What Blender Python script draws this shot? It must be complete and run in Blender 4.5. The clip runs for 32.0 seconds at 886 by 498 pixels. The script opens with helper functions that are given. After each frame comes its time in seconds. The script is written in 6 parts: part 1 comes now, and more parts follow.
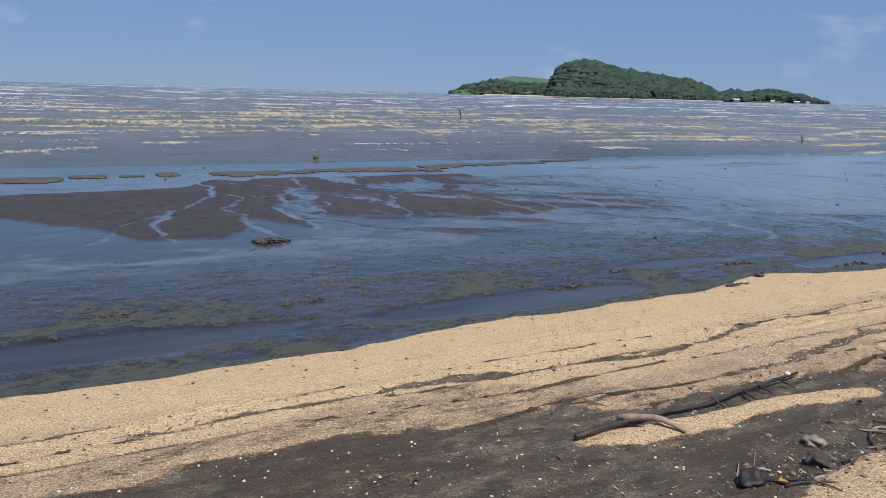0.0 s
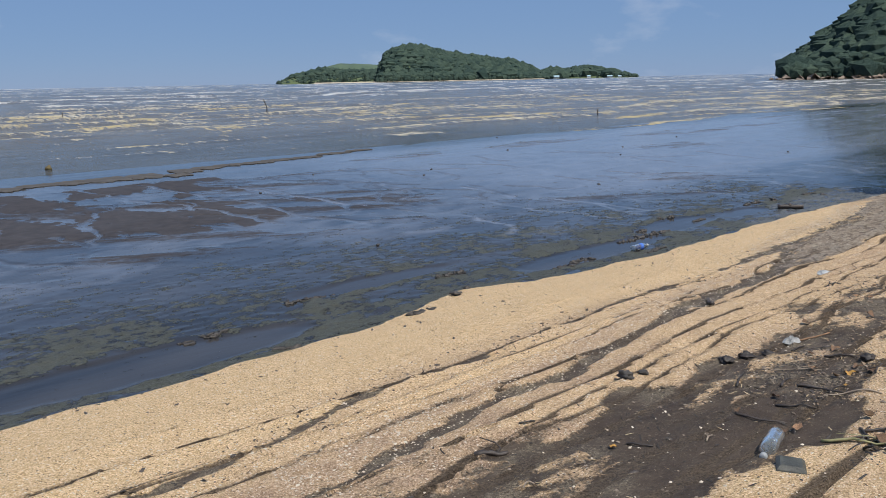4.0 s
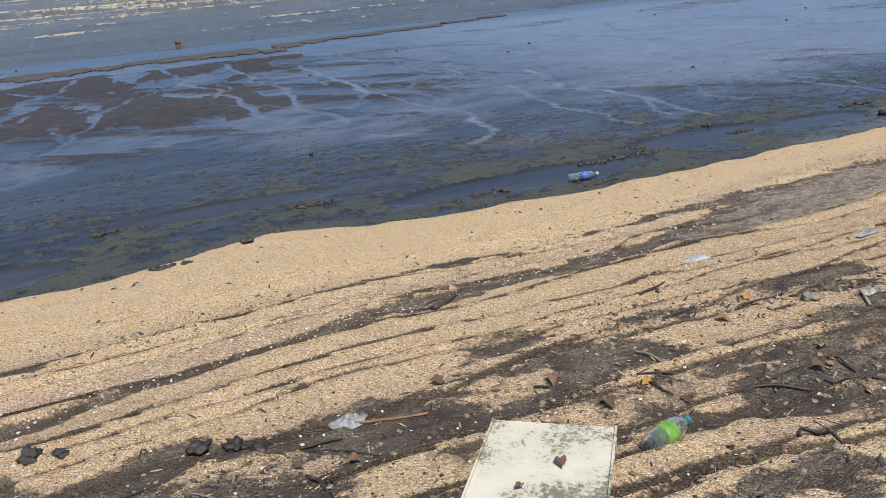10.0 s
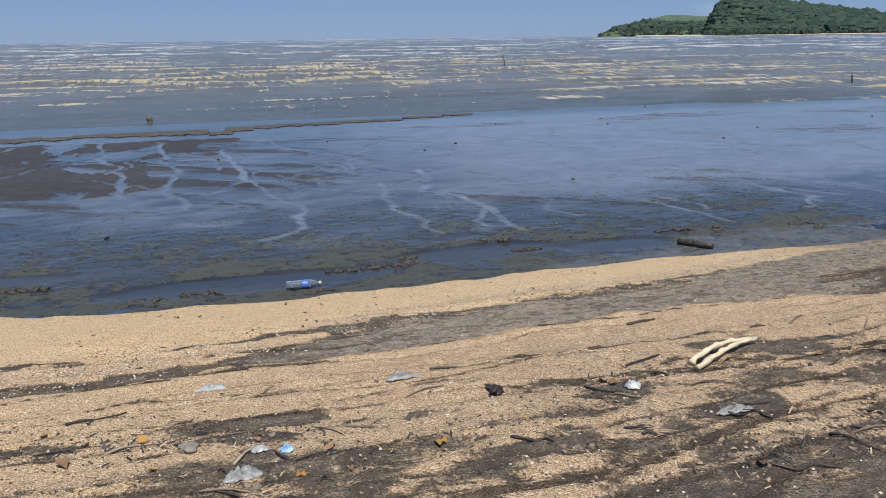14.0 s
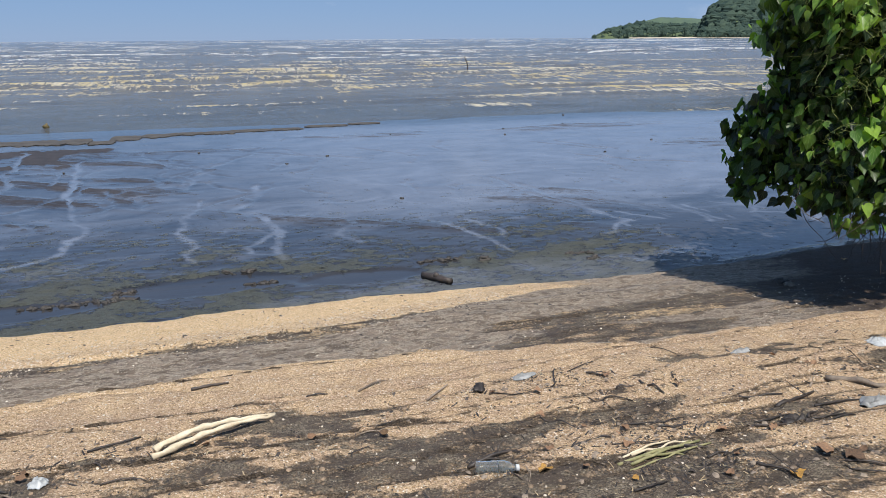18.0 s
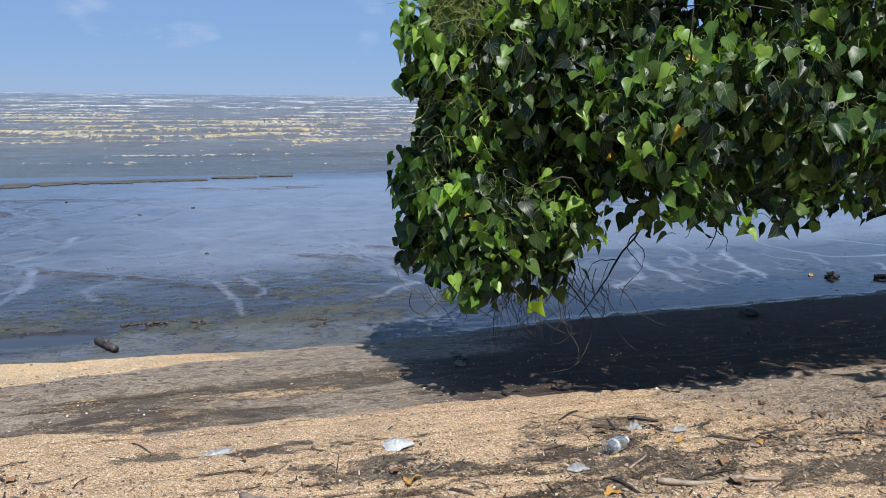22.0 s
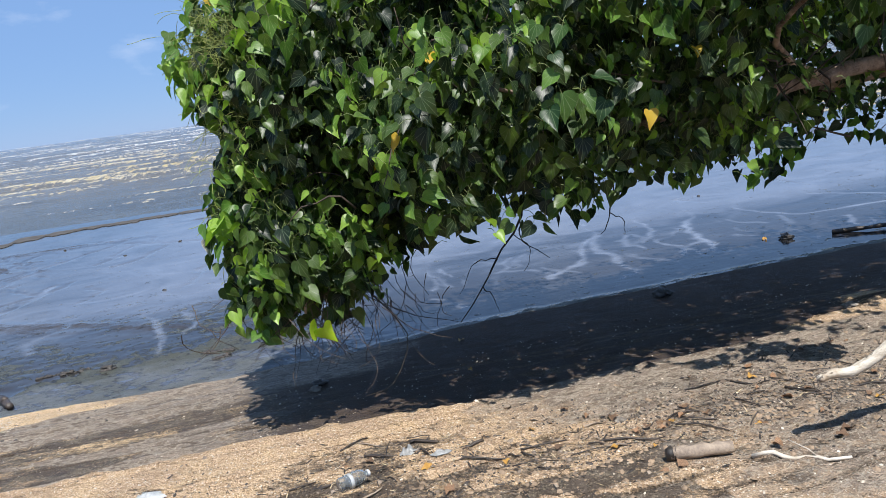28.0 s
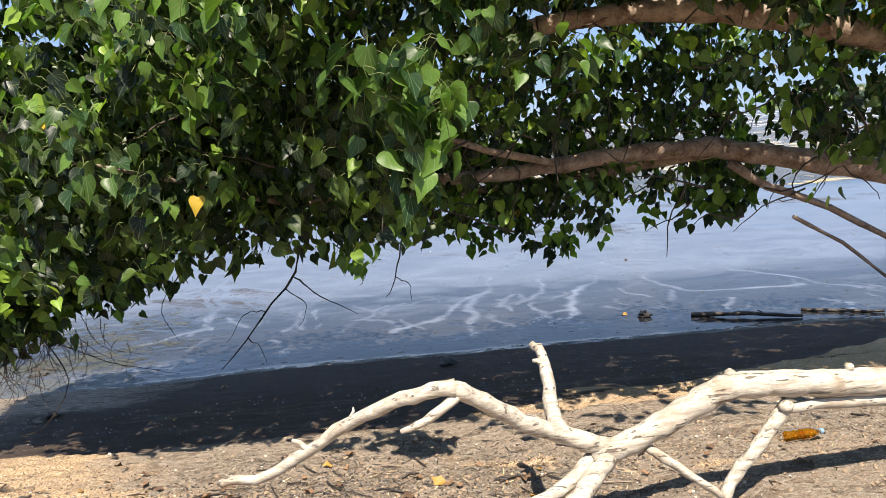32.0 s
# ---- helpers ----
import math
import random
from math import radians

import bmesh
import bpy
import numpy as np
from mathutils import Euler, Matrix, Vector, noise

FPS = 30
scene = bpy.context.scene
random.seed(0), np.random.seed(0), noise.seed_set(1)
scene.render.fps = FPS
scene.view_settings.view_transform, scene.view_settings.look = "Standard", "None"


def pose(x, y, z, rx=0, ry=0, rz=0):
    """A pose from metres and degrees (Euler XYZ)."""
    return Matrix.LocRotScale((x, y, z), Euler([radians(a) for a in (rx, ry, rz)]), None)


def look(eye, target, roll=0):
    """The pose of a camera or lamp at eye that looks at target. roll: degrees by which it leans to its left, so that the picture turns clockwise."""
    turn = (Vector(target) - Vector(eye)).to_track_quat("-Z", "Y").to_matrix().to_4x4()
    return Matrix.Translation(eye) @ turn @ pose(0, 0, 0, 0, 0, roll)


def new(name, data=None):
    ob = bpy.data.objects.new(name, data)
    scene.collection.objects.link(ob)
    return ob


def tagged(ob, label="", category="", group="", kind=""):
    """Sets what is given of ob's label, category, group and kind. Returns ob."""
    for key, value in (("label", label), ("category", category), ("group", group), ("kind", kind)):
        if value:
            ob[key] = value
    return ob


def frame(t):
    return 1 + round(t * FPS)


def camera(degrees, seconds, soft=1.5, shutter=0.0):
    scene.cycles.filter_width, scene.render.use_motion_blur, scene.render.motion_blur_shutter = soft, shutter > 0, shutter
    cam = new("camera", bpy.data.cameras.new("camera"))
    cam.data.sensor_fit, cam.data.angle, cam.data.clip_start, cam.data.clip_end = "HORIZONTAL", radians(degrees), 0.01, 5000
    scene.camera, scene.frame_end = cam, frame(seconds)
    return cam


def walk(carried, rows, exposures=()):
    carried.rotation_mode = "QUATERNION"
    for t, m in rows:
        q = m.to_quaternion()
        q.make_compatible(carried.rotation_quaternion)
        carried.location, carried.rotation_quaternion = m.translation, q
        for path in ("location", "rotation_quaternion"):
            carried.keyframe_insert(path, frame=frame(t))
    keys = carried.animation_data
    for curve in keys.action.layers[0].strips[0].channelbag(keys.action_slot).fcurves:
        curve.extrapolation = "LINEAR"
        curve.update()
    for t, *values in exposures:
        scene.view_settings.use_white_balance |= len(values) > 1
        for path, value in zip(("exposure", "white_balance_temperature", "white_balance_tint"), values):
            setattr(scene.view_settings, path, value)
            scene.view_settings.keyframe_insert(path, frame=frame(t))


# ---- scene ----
cam = camera(61.0, 32.0, soft=0.55)
PATH = [
    (0, (2.588, 1.786, 1.96), (2.596, 3.736, 1.555), 1.6),
    (0.5, (2.897, 2.024, 1.954), (2.962, 3.975, 1.556), 1.8),
    (1, (3.232, 2.227, 1.96), (3.297, 4.179, 1.56), 1.7),
    (1.5, (3.482, 2.496, 1.936), (3.583, 4.463, 1.631), 3.7),
    (2, (3.693, 2.705, 1.944), (3.775, 4.677, 1.662), 3.9),
    (2.5, (3.98, 2.882, 1.978), (4.043, 4.849, 1.666), 3.5),
    (3, (4.186, 3.1, 1.956), (4.411, 5.04, 1.564), 2.3),
    (3.5, (4.41, 3.296, 1.978), (4.863, 5.189, 1.548), -2.0),
    (5.5, (5.182, 3.541, 1.98), (5.36, 5.468, 1.506), 3.2),
    (6, (5.537, 3.614, 1.979), (5.736, 5.53, 1.469), 3.3),
    (6.5, (5.859, 3.82, 1.96), (6.221, 5.689, 1.373), 4.1),
    (7, (6.165, 3.958, 1.976), (6.303, 5.784, 1.189), 0.5),
    (7.5, (6.471, 4.081, 2.0), (6.591, 5.918, 1.24), 0.8),
    (8, (6.737, 4.309, 1.987), (6.764, 6.147, 1.219), -2.0),
    (8.5, (7.047, 4.446, 1.954), (6.845, 6.268, 1.176), -5.2),
    (9, (7.447, 4.582, 1.975), (7.119, 6.39, 1.205), -6.6),
    (9.5, (7.801, 4.786, 2.043), (7.567, 6.618, 1.294), -5.1),
    (10, (8.158, 4.842, 2.052), (7.914, 6.667, 1.291), -4.2),
    (10.5, (8.503, 4.948, 2.028), (8.228, 6.782, 1.299), -2.1),
    (11, (8.9, 5.025, 2.029), (8.585, 6.867, 1.336), -4.7),
    (11.5, (9.262, 5.063, 2.02), (8.839, 6.888, 1.34), -5.7),
    (12, (9.626, 5.164, 2.007), (9.205, 6.991, 1.333), -3.5),
    (12.5, (9.929, 5.2, 2.031), (9.431, 7.007, 1.356), -3.3),
    (13, (10.2, 5.24, 2.07), (9.528, 6.985, 1.382), -1.8),
    (13.5, (10.531, 5.463, 2.039), (9.97, 7.278, 1.442), 2.2),
    (14, (10.883, 5.591, 2.02), (10.505, 7.472, 1.481), -0.7),
    (14.5, (11.22, 5.688, 2.034), (10.838, 7.566, 1.489), -0.6),
    (15, (11.52, 5.857, 2.041), (11.218, 7.756, 1.521), 1.5),
    (15.5, (11.82, 5.942, 2.035), (11.583, 7.86, 1.548), 2.4),
    (17.5, (12.977, 6.416, 2.163), (12.64, 8.343, 1.784), -1.5),
    (18, (13.201, 6.58, 2.167), (12.837, 8.464, 1.63), -0.4),
    (18.5, (13.421, 6.756, 2.194), (12.959, 8.622, 1.67), 0.4),
    (19, (13.692, 6.885, 2.213), (13.18, 8.755, 1.751), 1.6),
    (19.5, (13.98, 7.11, 2.167), (13.456, 9.001, 1.825), -1.4),
    (20, (14.408, 7.293, 2.122), (13.903, 9.211, 1.923), -2.4),
    (20.5, (14.777, 7.395, 2.113), (14.406, 9.341, 1.905), -2.2),
    (21, (15.117, 7.599, 2.126), (14.913, 9.567, 1.899), -1.2),
    (21.5, (15.454, 7.683, 2.103), (15.24, 9.621, 1.69), 1.9),
    (22, (15.795, 7.861, 2.067), (15.386, 9.771, 1.671), 0.6),
    (22.5, (16.093, 7.998, 2.089), (15.678, 9.912, 1.721), 0.2),
    (23, (16.397, 8.139, 2.109), (15.959, 10.048, 1.741), -0.6),
    (23.5, (16.636, 8.308, 2.089), (16.21, 10.223, 1.737), -0.2),
    (24, (16.77, 8.431, 2.119), (16.145, 10.283, 1.728), -3.6),
    (24.5, (16.834, 8.416, 2.146), (16.168, 10.236, 1.682), -2.5),
    (25, (16.916, 8.448, 2.101), (16.276, 10.274, 1.63), -6.0),
    (25.5, (16.936, 8.436, 2.086), (16.391, 10.3, 1.64), -6.0),
    (27.5, (17.091, 8.438, 2.098), (16.52, 10.298, 1.668), -6.3),
    (28, (17.277, 8.43, 2.099), (16.697, 10.293, 1.694), -7.6),
    (28.5, (17.506, 8.545, 2.099), (16.928, 10.411, 1.707), -1.9),
    (29, (17.781, 8.62, 2.124), (17.116, 10.455, 1.727), -1.8),
    (29.5, (18.109, 8.599, 2.229), (17.311, 10.384, 1.845), -2.6),
    (30, (18.408, 8.723, 2.204), (17.622, 10.533, 1.934), -2.0),
    (30.5, (18.706, 8.822, 2.197), (17.939, 10.641, 1.927), -1.6),
    (31, (18.994, 8.912, 2.219), (18.236, 10.728, 1.909), -1.5),
    (31.5, (19.323, 9.068, 2.202), (18.607, 10.901, 1.89), -1.0),
    (32, (19.643, 9.216, 2.163), (18.871, 11.024, 1.842), -3.1),
]
walk(cam, [(t, look(e, g, r)) for t, e, g, r in PATH], [(0.0, 0.02, 6500, 10), (3.5, 0.0, 6500, 10), (6.0, 0.0, 6500, 10), (8.0, 0.06, 6500, 10), (13.0, 0.02, 6500, 10), (15.0, 0.06, 6500, 10), (18.0, 0.20, 6500, 10), (21.5, 0.34, 6400, 10), (25.0, 0.46, 6250, 10), (28.0, 0.56, 6300, 10), (30.0, 0.64, 6450, 10), (31.0, 0.78, 7000, 11), (32.0, 0.96, 7300, 12)])

# ---- light ----
SUN_UP, SUN_AZ = 63.0, 150.0
world = bpy.data.worlds.new("sky")
scene.world = world
world.use_nodes = True
wt = world.node_tree
wt.nodes.clear()
w_out = wt.nodes.new("ShaderNodeOutputWorld")
w_bg = wt.nodes.new("ShaderNodeBackground")
w_sky = wt.nodes.new("ShaderNodeTexSky")
w_sky.sky_type, w_sky.sun_disc = "NISHITA", False
w_sky.sun_elevation, w_sky.sun_rotation = radians(SUN_UP), radians(SUN_AZ)
w_sky.altitude, w_sky.air_density, w_sky.dust_density, w_sky.ozone_density = 1500.0, 1.0, 0.1, 4.0
w_bg.inputs["Strength"].default_value = 0.097
w_tc = wt.nodes.new("ShaderNodeTexCoord")
w_map = wt.nodes.new("ShaderNodeMapping")
w_map.inputs["Scale"].default_value = (2.4, 2.4, 6.0)
w_noise = wt.nodes.new("ShaderNodeTexNoise")
w_noise.inputs["Scale"].default_value = 2.3
w_noise.inputs["Detail"].default_value = 7.0
w_noise.inputs["Roughness"].default_value = 0.55
w_ramp = wt.nodes.new("ShaderNodeMapRange")
w_ramp.inputs["From Min"].default_value = 0.60
w_ramp.inputs["From Max"].default_value = 0.74
w_ramp.inputs["To Max"].default_value = 0.38
w_mix = wt.nodes.new("ShaderNodeMix")
w_mix.data_type = "RGBA"
w_mix.inputs[7].default_value = (5.6, 6.2, 7.4, 1)
wt.links.new(w_tc.outputs["Generated"], w_map.inputs["Vector"])
wt.links.new(w_map.outputs["Vector"], w_noise.inputs["Vector"])
wt.links.new(w_noise.outputs["Fac"], w_ramp.inputs["Value"])
wt.links.new(w_ramp.outputs["Result"], w_mix.inputs["Factor"])
w_blue = wt.nodes.new("ShaderNodeMix")
w_blue.data_type = "RGBA"
w_blue.inputs[0].default_value = 0.84
w_blue.inputs[7].default_value = (1.72, 2.95, 5.4, 1)
wt.links.new(w_sky.outputs["Color"], w_blue.inputs[6])
wt.links.new(w_blue.outputs[2], w_mix.inputs[6])
wt.links.new(w_mix.outputs[2], w_bg.inputs["Color"])
wt.links.new(w_bg.outputs["Background"], w_out.inputs["Surface"])

sun = new("sun", bpy.data.lights.new("sun", "SUN"))
sun.data.energy, sun.data.angle, sun.data.color = 5.0, radians(0.55), (1.0, 0.96, 0.89)
sun_from = Vector((math.sin(radians(SUN_AZ)) * math.cos(radians(SUN_UP)), math.cos(radians(SUN_AZ)) * math.cos(radians(SUN_UP)), math.sin(radians(SUN_UP))))
sun.matrix_world = look(sun_from * 100, (0, 0, 0))

# ---- plan: s runs along the shore, d from the water's edge up the beach ----
SHORE = math.radians(27.69)
US, UN, ORG = (math.cos(SHORE), math.sin(SHORE)), (math.sin(SHORE), -math.cos(SHORE)), (0.0, 6.36)


def xy(s, d):
    return ORG[0] + s * US[0] + d * UN[0], ORG[1] + s * US[1] + d * UN[1]


def fade(a, b, x):
    t = np.clip((x - a) / (b - a), 0, 1)
    return t * t * (3 - 2 * t)


def cell(ix, iy, seed):
    h = ix.astype(np.int64) * 374761393 + iy.astype(np.int64) * 668265263 + seed * 1442695041
    h = (h ^ (h >> 13)) * 1274126177
    h = h & 0x7FFFFFFF
    h = (h ^ (h >> 15)) * 2246822519 & 0x7FFFFFFF
    return (h >> 7 & 0xFFFF) / 65535.0


def vnoise(x, y, seed=0):
    ix, iy = np.floor(x), np.floor(y)
    fx, fy = x - ix, y - iy
    fx, fy = fx * fx * (3 - 2 * fx), fy * fy * (3 - 2 * fy)
    a, b = cell(ix, iy, seed), cell(ix + 1, iy, seed)
    c, e = cell(ix, iy + 1, seed), cell(ix + 1, iy + 1, seed)
    return (a + (b - a) * fx) * (1 - fy) + (c + (e - c) * fx) * fy


def fbm(x, y, octaves=4, seed=0, gain=0.5):
    total, amp, norm = 0.0, 1.0, 0.0
    for o in range(octaves):
        total = total + amp * vnoise(x * 2**o + 17.3 * o, y * 2**o - 9.1 * o, seed + o)
        norm += amp
        amp *= gain
    return total / norm


def steps(table, x):
    return np.interp(x, [p[0] for p in table], [p[1] for p in table])


# ---- materials ----
def node(nt, kind, **values):
    n = nt.nodes.new(kind)
    for key, v in values.items():
        key = key.replace("_", " ")
        if key in n.inputs:
            n.inputs[key].default_value = v
    return n


def material(name):
    m = bpy.data.materials.new(name)
    m.use_nodes = True
    nt = m.node_tree
    bsdf = nt.nodes["Principled BSDF"]
    return m, nt, bsdf


def blend(nt, fac, a, b, mode="MIX"):
    n = nt.nodes.new("ShaderNodeMix")
    n.data_type, n.blend_type = "RGBA", mode
    for k, v in ((0, fac), (6, a), (7, b)):
        if hasattr(v, "is_output"):
            nt.links.new(v, n.inputs[k])
        else:
            n.inputs[k].default_value = v if k == 0 else (*v, 1)
    return n.outputs[2]


def math_of(nt, op, a, b=0.0, clamp=False):
    n = nt.nodes.new("ShaderNodeMath")
    n.operation, n.use_clamp = op, clamp
    for k, v in ((0, a), (1, b)):
        if hasattr(v, "is_output"):
            nt.links.new(v, n.inputs[k])
        else:
            n.inputs[k].default_value = v
    return n.outputs[0]


def span(nt, v, lo, hi, to_lo=0.0, to_hi=1.0):
    n = nt.nodes.new("ShaderNodeMapRange")
    n.inputs["From Min"].default_value, n.inputs["From Max"].default_value = lo, hi
    n.inputs["To Min"].default_value, n.inputs["To Max"].default_value = to_lo, to_hi
    nt.links.new(v, n.inputs["Value"])
    return n.outputs["Result"]


def place_of(nt, scale=(1, 1, 1), turn=0.0):
    tc = nt.nodes.new("ShaderNodeNewGeometry")
    mp = nt.nodes.new("ShaderNodeMapping")
    mp.vector_type = "TEXTURE" if turn else "POINT"
    if turn:
        mp.inputs["Rotation"].default_value = (0, 0, turn)
        mp.inputs["Scale"].default_value = tuple(1 / c for c in scale)
    else:
        mp.inputs["Scale"].default_value = scale
    nt.links.new(tc.outputs["Position"], mp.inputs["Vector"])
    return mp.outputs["Vector"]


def own_place(nt, scale=(1, 1, 1)):
    tc = nt.nodes.new("ShaderNodeTexCoord")
    mp = nt.nodes.new("ShaderNodeMapping")
    mp.inputs["Scale"].default_value = scale
    nt.links.new(tc.outputs["Object"], mp.inputs["Vector"])
    return mp.outputs["Vector"]


def noise_of(nt, vec, scale, detail=4.0, rough=0.55, out="Fac"):
    n = node(nt, "ShaderNodeTexNoise", Scale=scale, Detail=detail, Roughness=rough)
    nt.links.new(vec, n.inputs["Vector"])
    return n.outputs[out]


def bump_of(nt, height, strength, distance, normal=None):
    n = node(nt, "ShaderNodeBump", Strength=strength, Distance=distance)
    nt.links.new(height, n.inputs["Height"])
    if normal is not None:
        nt.links.new(normal, n.inputs["Normal"])
    return n.outputs["Normal"]


def attr(nt, name):
    n = nt.nodes.new("ShaderNodeAttribute")
    n.attribute_name = name
    return n.outputs["Fac"]


def plain(name, lo, hi, rough=0.7, scale=9.0, bump=0.4, depth=0.01, stretch=(1, 1, 1), metal=0.0, spec=0.5, vary=0.0):
    """A worn two-tone surface with grain at two sizes."""
    m, nt, b = material(name)
    vec = own_place(nt, stretch)
    n1, n2 = noise_of(nt, vec, scale), noise_of(nt, vec, scale * 6.3, 5.0, 0.7)
    f = math_of(nt, "ADD", math_of(nt, "MULTIPLY", n1, 0.6), math_of(nt, "MULTIPLY", n2, 0.4))
    c = blend(nt, span(nt, f, 0.36, 0.64), lo, hi)
    if vary:
        oi = nt.nodes.new("ShaderNodeObjectInfo")
        c = blend(nt, 1.0, c, blend(nt, oi.outputs["Random"], (1 - vary,) * 3, (1 + vary,) * 3), "MULTIPLY")
    nt.links.new(c, b.inputs["Base Color"])
    nt.links.new(span(nt, n2, 0.3, 0.7, max(0, rough - 0.12), min(1, rough + 0.1)), b.inputs["Roughness"])
    nt.links.new(bump_of(nt, f, bump, depth), b.inputs["Normal"])
    b.inputs["Metallic"].default_value, b.inputs["Specular IOR Level"].default_value = metal, spec
    return m


def make_ground_material():
    m, nt, b = material("beach_ground")
    raw = place_of(nt)
    along = place_of(nt, (0.33, 1.6, 1.0), SHORE)
    land, mud, grit, dry, silt_sheen, scum = (attr(nt, k) for k in ("land", "mud", "grit", "dry", "silt_sheen", "scum"))
    # sand: coarse shelly grains
    vor = node(nt, "ShaderNodeTexVoronoi", Scale=165.0)
    nt.links.new(raw, vor.inputs["Vector"])
    sep = nt.nodes.new("ShaderNodeSeparateColor")
    nt.links.new(vor.outputs["Color"], sep.inputs["Color"])
    grain = sep.outputs["Red"]
    big, mid, fine = noise_of(nt, along, 1.3, 5), noise_of(nt, raw, 7.0, 5), noise_of(nt, raw, 60.0, 4, 0.7)
    sand = blend(nt, span(nt, grain, 0.1, 0.95), (0.58, 0.385, 0.190), (0.98, 0.745, 0.480))
    # shade between the grains, painted into the colour, and coarser shell grit in drifts
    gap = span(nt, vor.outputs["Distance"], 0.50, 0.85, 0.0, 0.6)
    coarse = node(nt, "ShaderNodeTexVoronoi", Scale=74.0)
    nt.links.new(raw, coarse.inputs["Vector"])
    csep = nt.nodes.new("ShaderNodeSeparateColor")
    nt.links.new(coarse.outputs["Color"], csep.inputs["Color"])
    pebble = math_of(nt, "MULTIPLY", math_of(nt, "GREATER_THAN", csep.outputs["Green"], 0.90), math_of(nt, "LESS_THAN", coarse.outputs["Distance"], 0.36))
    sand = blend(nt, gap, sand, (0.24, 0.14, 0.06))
    sand = blend(nt, span(nt, mid, 0.3, 0.7, 0.0, 0.25), sand, (0.52, 0.37, 0.22))
    sand = blend(nt, span(nt, grain, 0.965, 0.985), sand, (0.85, 0.78, 0.66))
    sand = blend(nt, span(nt, grain, 0.045, 0.02), sand, (0.10, 0.07, 0.045))
    damp = blend(nt, span(nt, grain, 0.15, 0.9), (0.27, 0.182, 0.120), (0.58, 0.41, 0.288))
    damp = blend(nt, span(nt, grain, 0.94, 0.98), damp, (0.74, 0.64, 0.52))
    # the same painted shade between the damp grains, weaker
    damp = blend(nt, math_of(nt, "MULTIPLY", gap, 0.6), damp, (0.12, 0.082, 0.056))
    damp = blend(nt, pebble, damp, blend(nt, csep.outputs["Red"], (0.30, 0.22, 0.15), (0.80, 0.72, 0.60)))
    gmix = math_of(nt, "MULTIPLY", grit, span(nt, mid, 0.25, 0.65, 0.45, 1.0), True)
    sand = blend(nt, gmix, sand, damp)
    # dark mud of the beach with a scatter of grit
    mudc = blend(nt, span(nt, mid, 0.3, 0.7), (0.062, 0.047, 0.037), (0.132, 0.103, 0.080))
    drift = noise_of(nt, place_of(nt, (1.0, 1.7, 1.0), SHORE), 5.5, 8, 0.74)
    slick = attr(nt, "slick")
    mudc = blend(nt, math_of(nt, "MULTIPLY", span(nt, drift, 0.46, 0.57, 0.0, 0.78), span(nt, slick, 0, 1, 1.0, 0.12)), mudc, blend(nt, grain, (0.07, 0.055, 0.042), (0.34, 0.28, 0.20)))
    speck = math_of(nt, "MULTIPLY", math_of(nt, "MULTIPLY", span(nt, grain, 0.86, 0.93), span(nt, fine, 0.45, 0.7), True), span(nt, slick, 0, 1, 1.0, 0.15))
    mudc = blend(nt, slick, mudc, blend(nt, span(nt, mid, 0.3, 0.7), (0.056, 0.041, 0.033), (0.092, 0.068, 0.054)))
    mudc = blend(nt, speck, mudc, (0.36, 0.30, 0.23))
    rag2 = math_of(nt, "ADD", math_of(nt, "MULTIPLY", math_of(nt, "SUBTRACT", fine, 0.5), 1.0), math_of(nt, "MULTIPLY", math_of(nt, "SUBTRACT", noise_of(nt, place_of(nt, (0.9, 1.7, 1.0), SHORE), 6.0, 7, 0.72), 0.5), 1.6))
    mfac = math_of(nt, "ADD", mud, rag2, False)
    mfac = span(nt, mfac, 0.34, 0.60)
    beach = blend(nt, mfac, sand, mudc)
    # grey-brown silty sand with pale ripple lines
    net = noise_of(nt, place_of(nt, (1.0, 1.9, 1.0), SHORE), 7.0, 7, 0.68)
    line = span(nt, math_of(nt, "ABSOLUTE", math_of(nt, "SUBTRACT", net, 0.5)), 0.0, 0.045, 1.0, 0.0)
    siltc = blend(nt, span(nt, net, 0.35, 0.65), (0.160, 0.126, 0.100), (0.320, 0.258, 0.205))
    siltc = blend(nt, math_of(nt, "MULTIPLY", line, 0.85), siltc, (0.58, 0.49, 0.39))
    siltc = blend(nt, math_of(nt, "MULTIPLY", span(nt, grain, 0.9, 0.97), 0.6), siltc, (0.6, 0.53, 0.43))
    silty = span(nt, math_of(nt, "ADD", attr(nt, "silty"), math_of(nt, "MULTIPLY", rag2, 0.6)), 0.3, 0.7, 0.0, 0.9)
    beach = blend(nt, silty, beach, siltc)
    # thin dark lines of heavy grains along the swash ledges
    seam = span(nt, math_of(nt, "ADD", attr(nt, "seam"), math_of(nt, "MULTIPLY", math_of(nt, "SUBTRACT", fine, 0.5), 0.9)), 0.30, 0.66, 0.0, 0.92)
    beach = blend(nt, seam, beach, blend(nt, grain, (0.05, 0.037, 0.027), (0.16, 0.12, 0.085)))
    # tidal flat
    flat = blend(nt, span(nt, big, 0.3, 0.7), (0.016, 0.016, 0.018), (0.044, 0.042, 0.043))
    dryc = blend(nt, span(nt, mid, 0.3, 0.7), (0.020, 0.016, 0.015), (0.044, 0.036, 0.034))
    crumb = noise_of(nt, place_of(nt, (1.0, 1.7, 1.0), SHORE), 8.0, 7, 0.74)
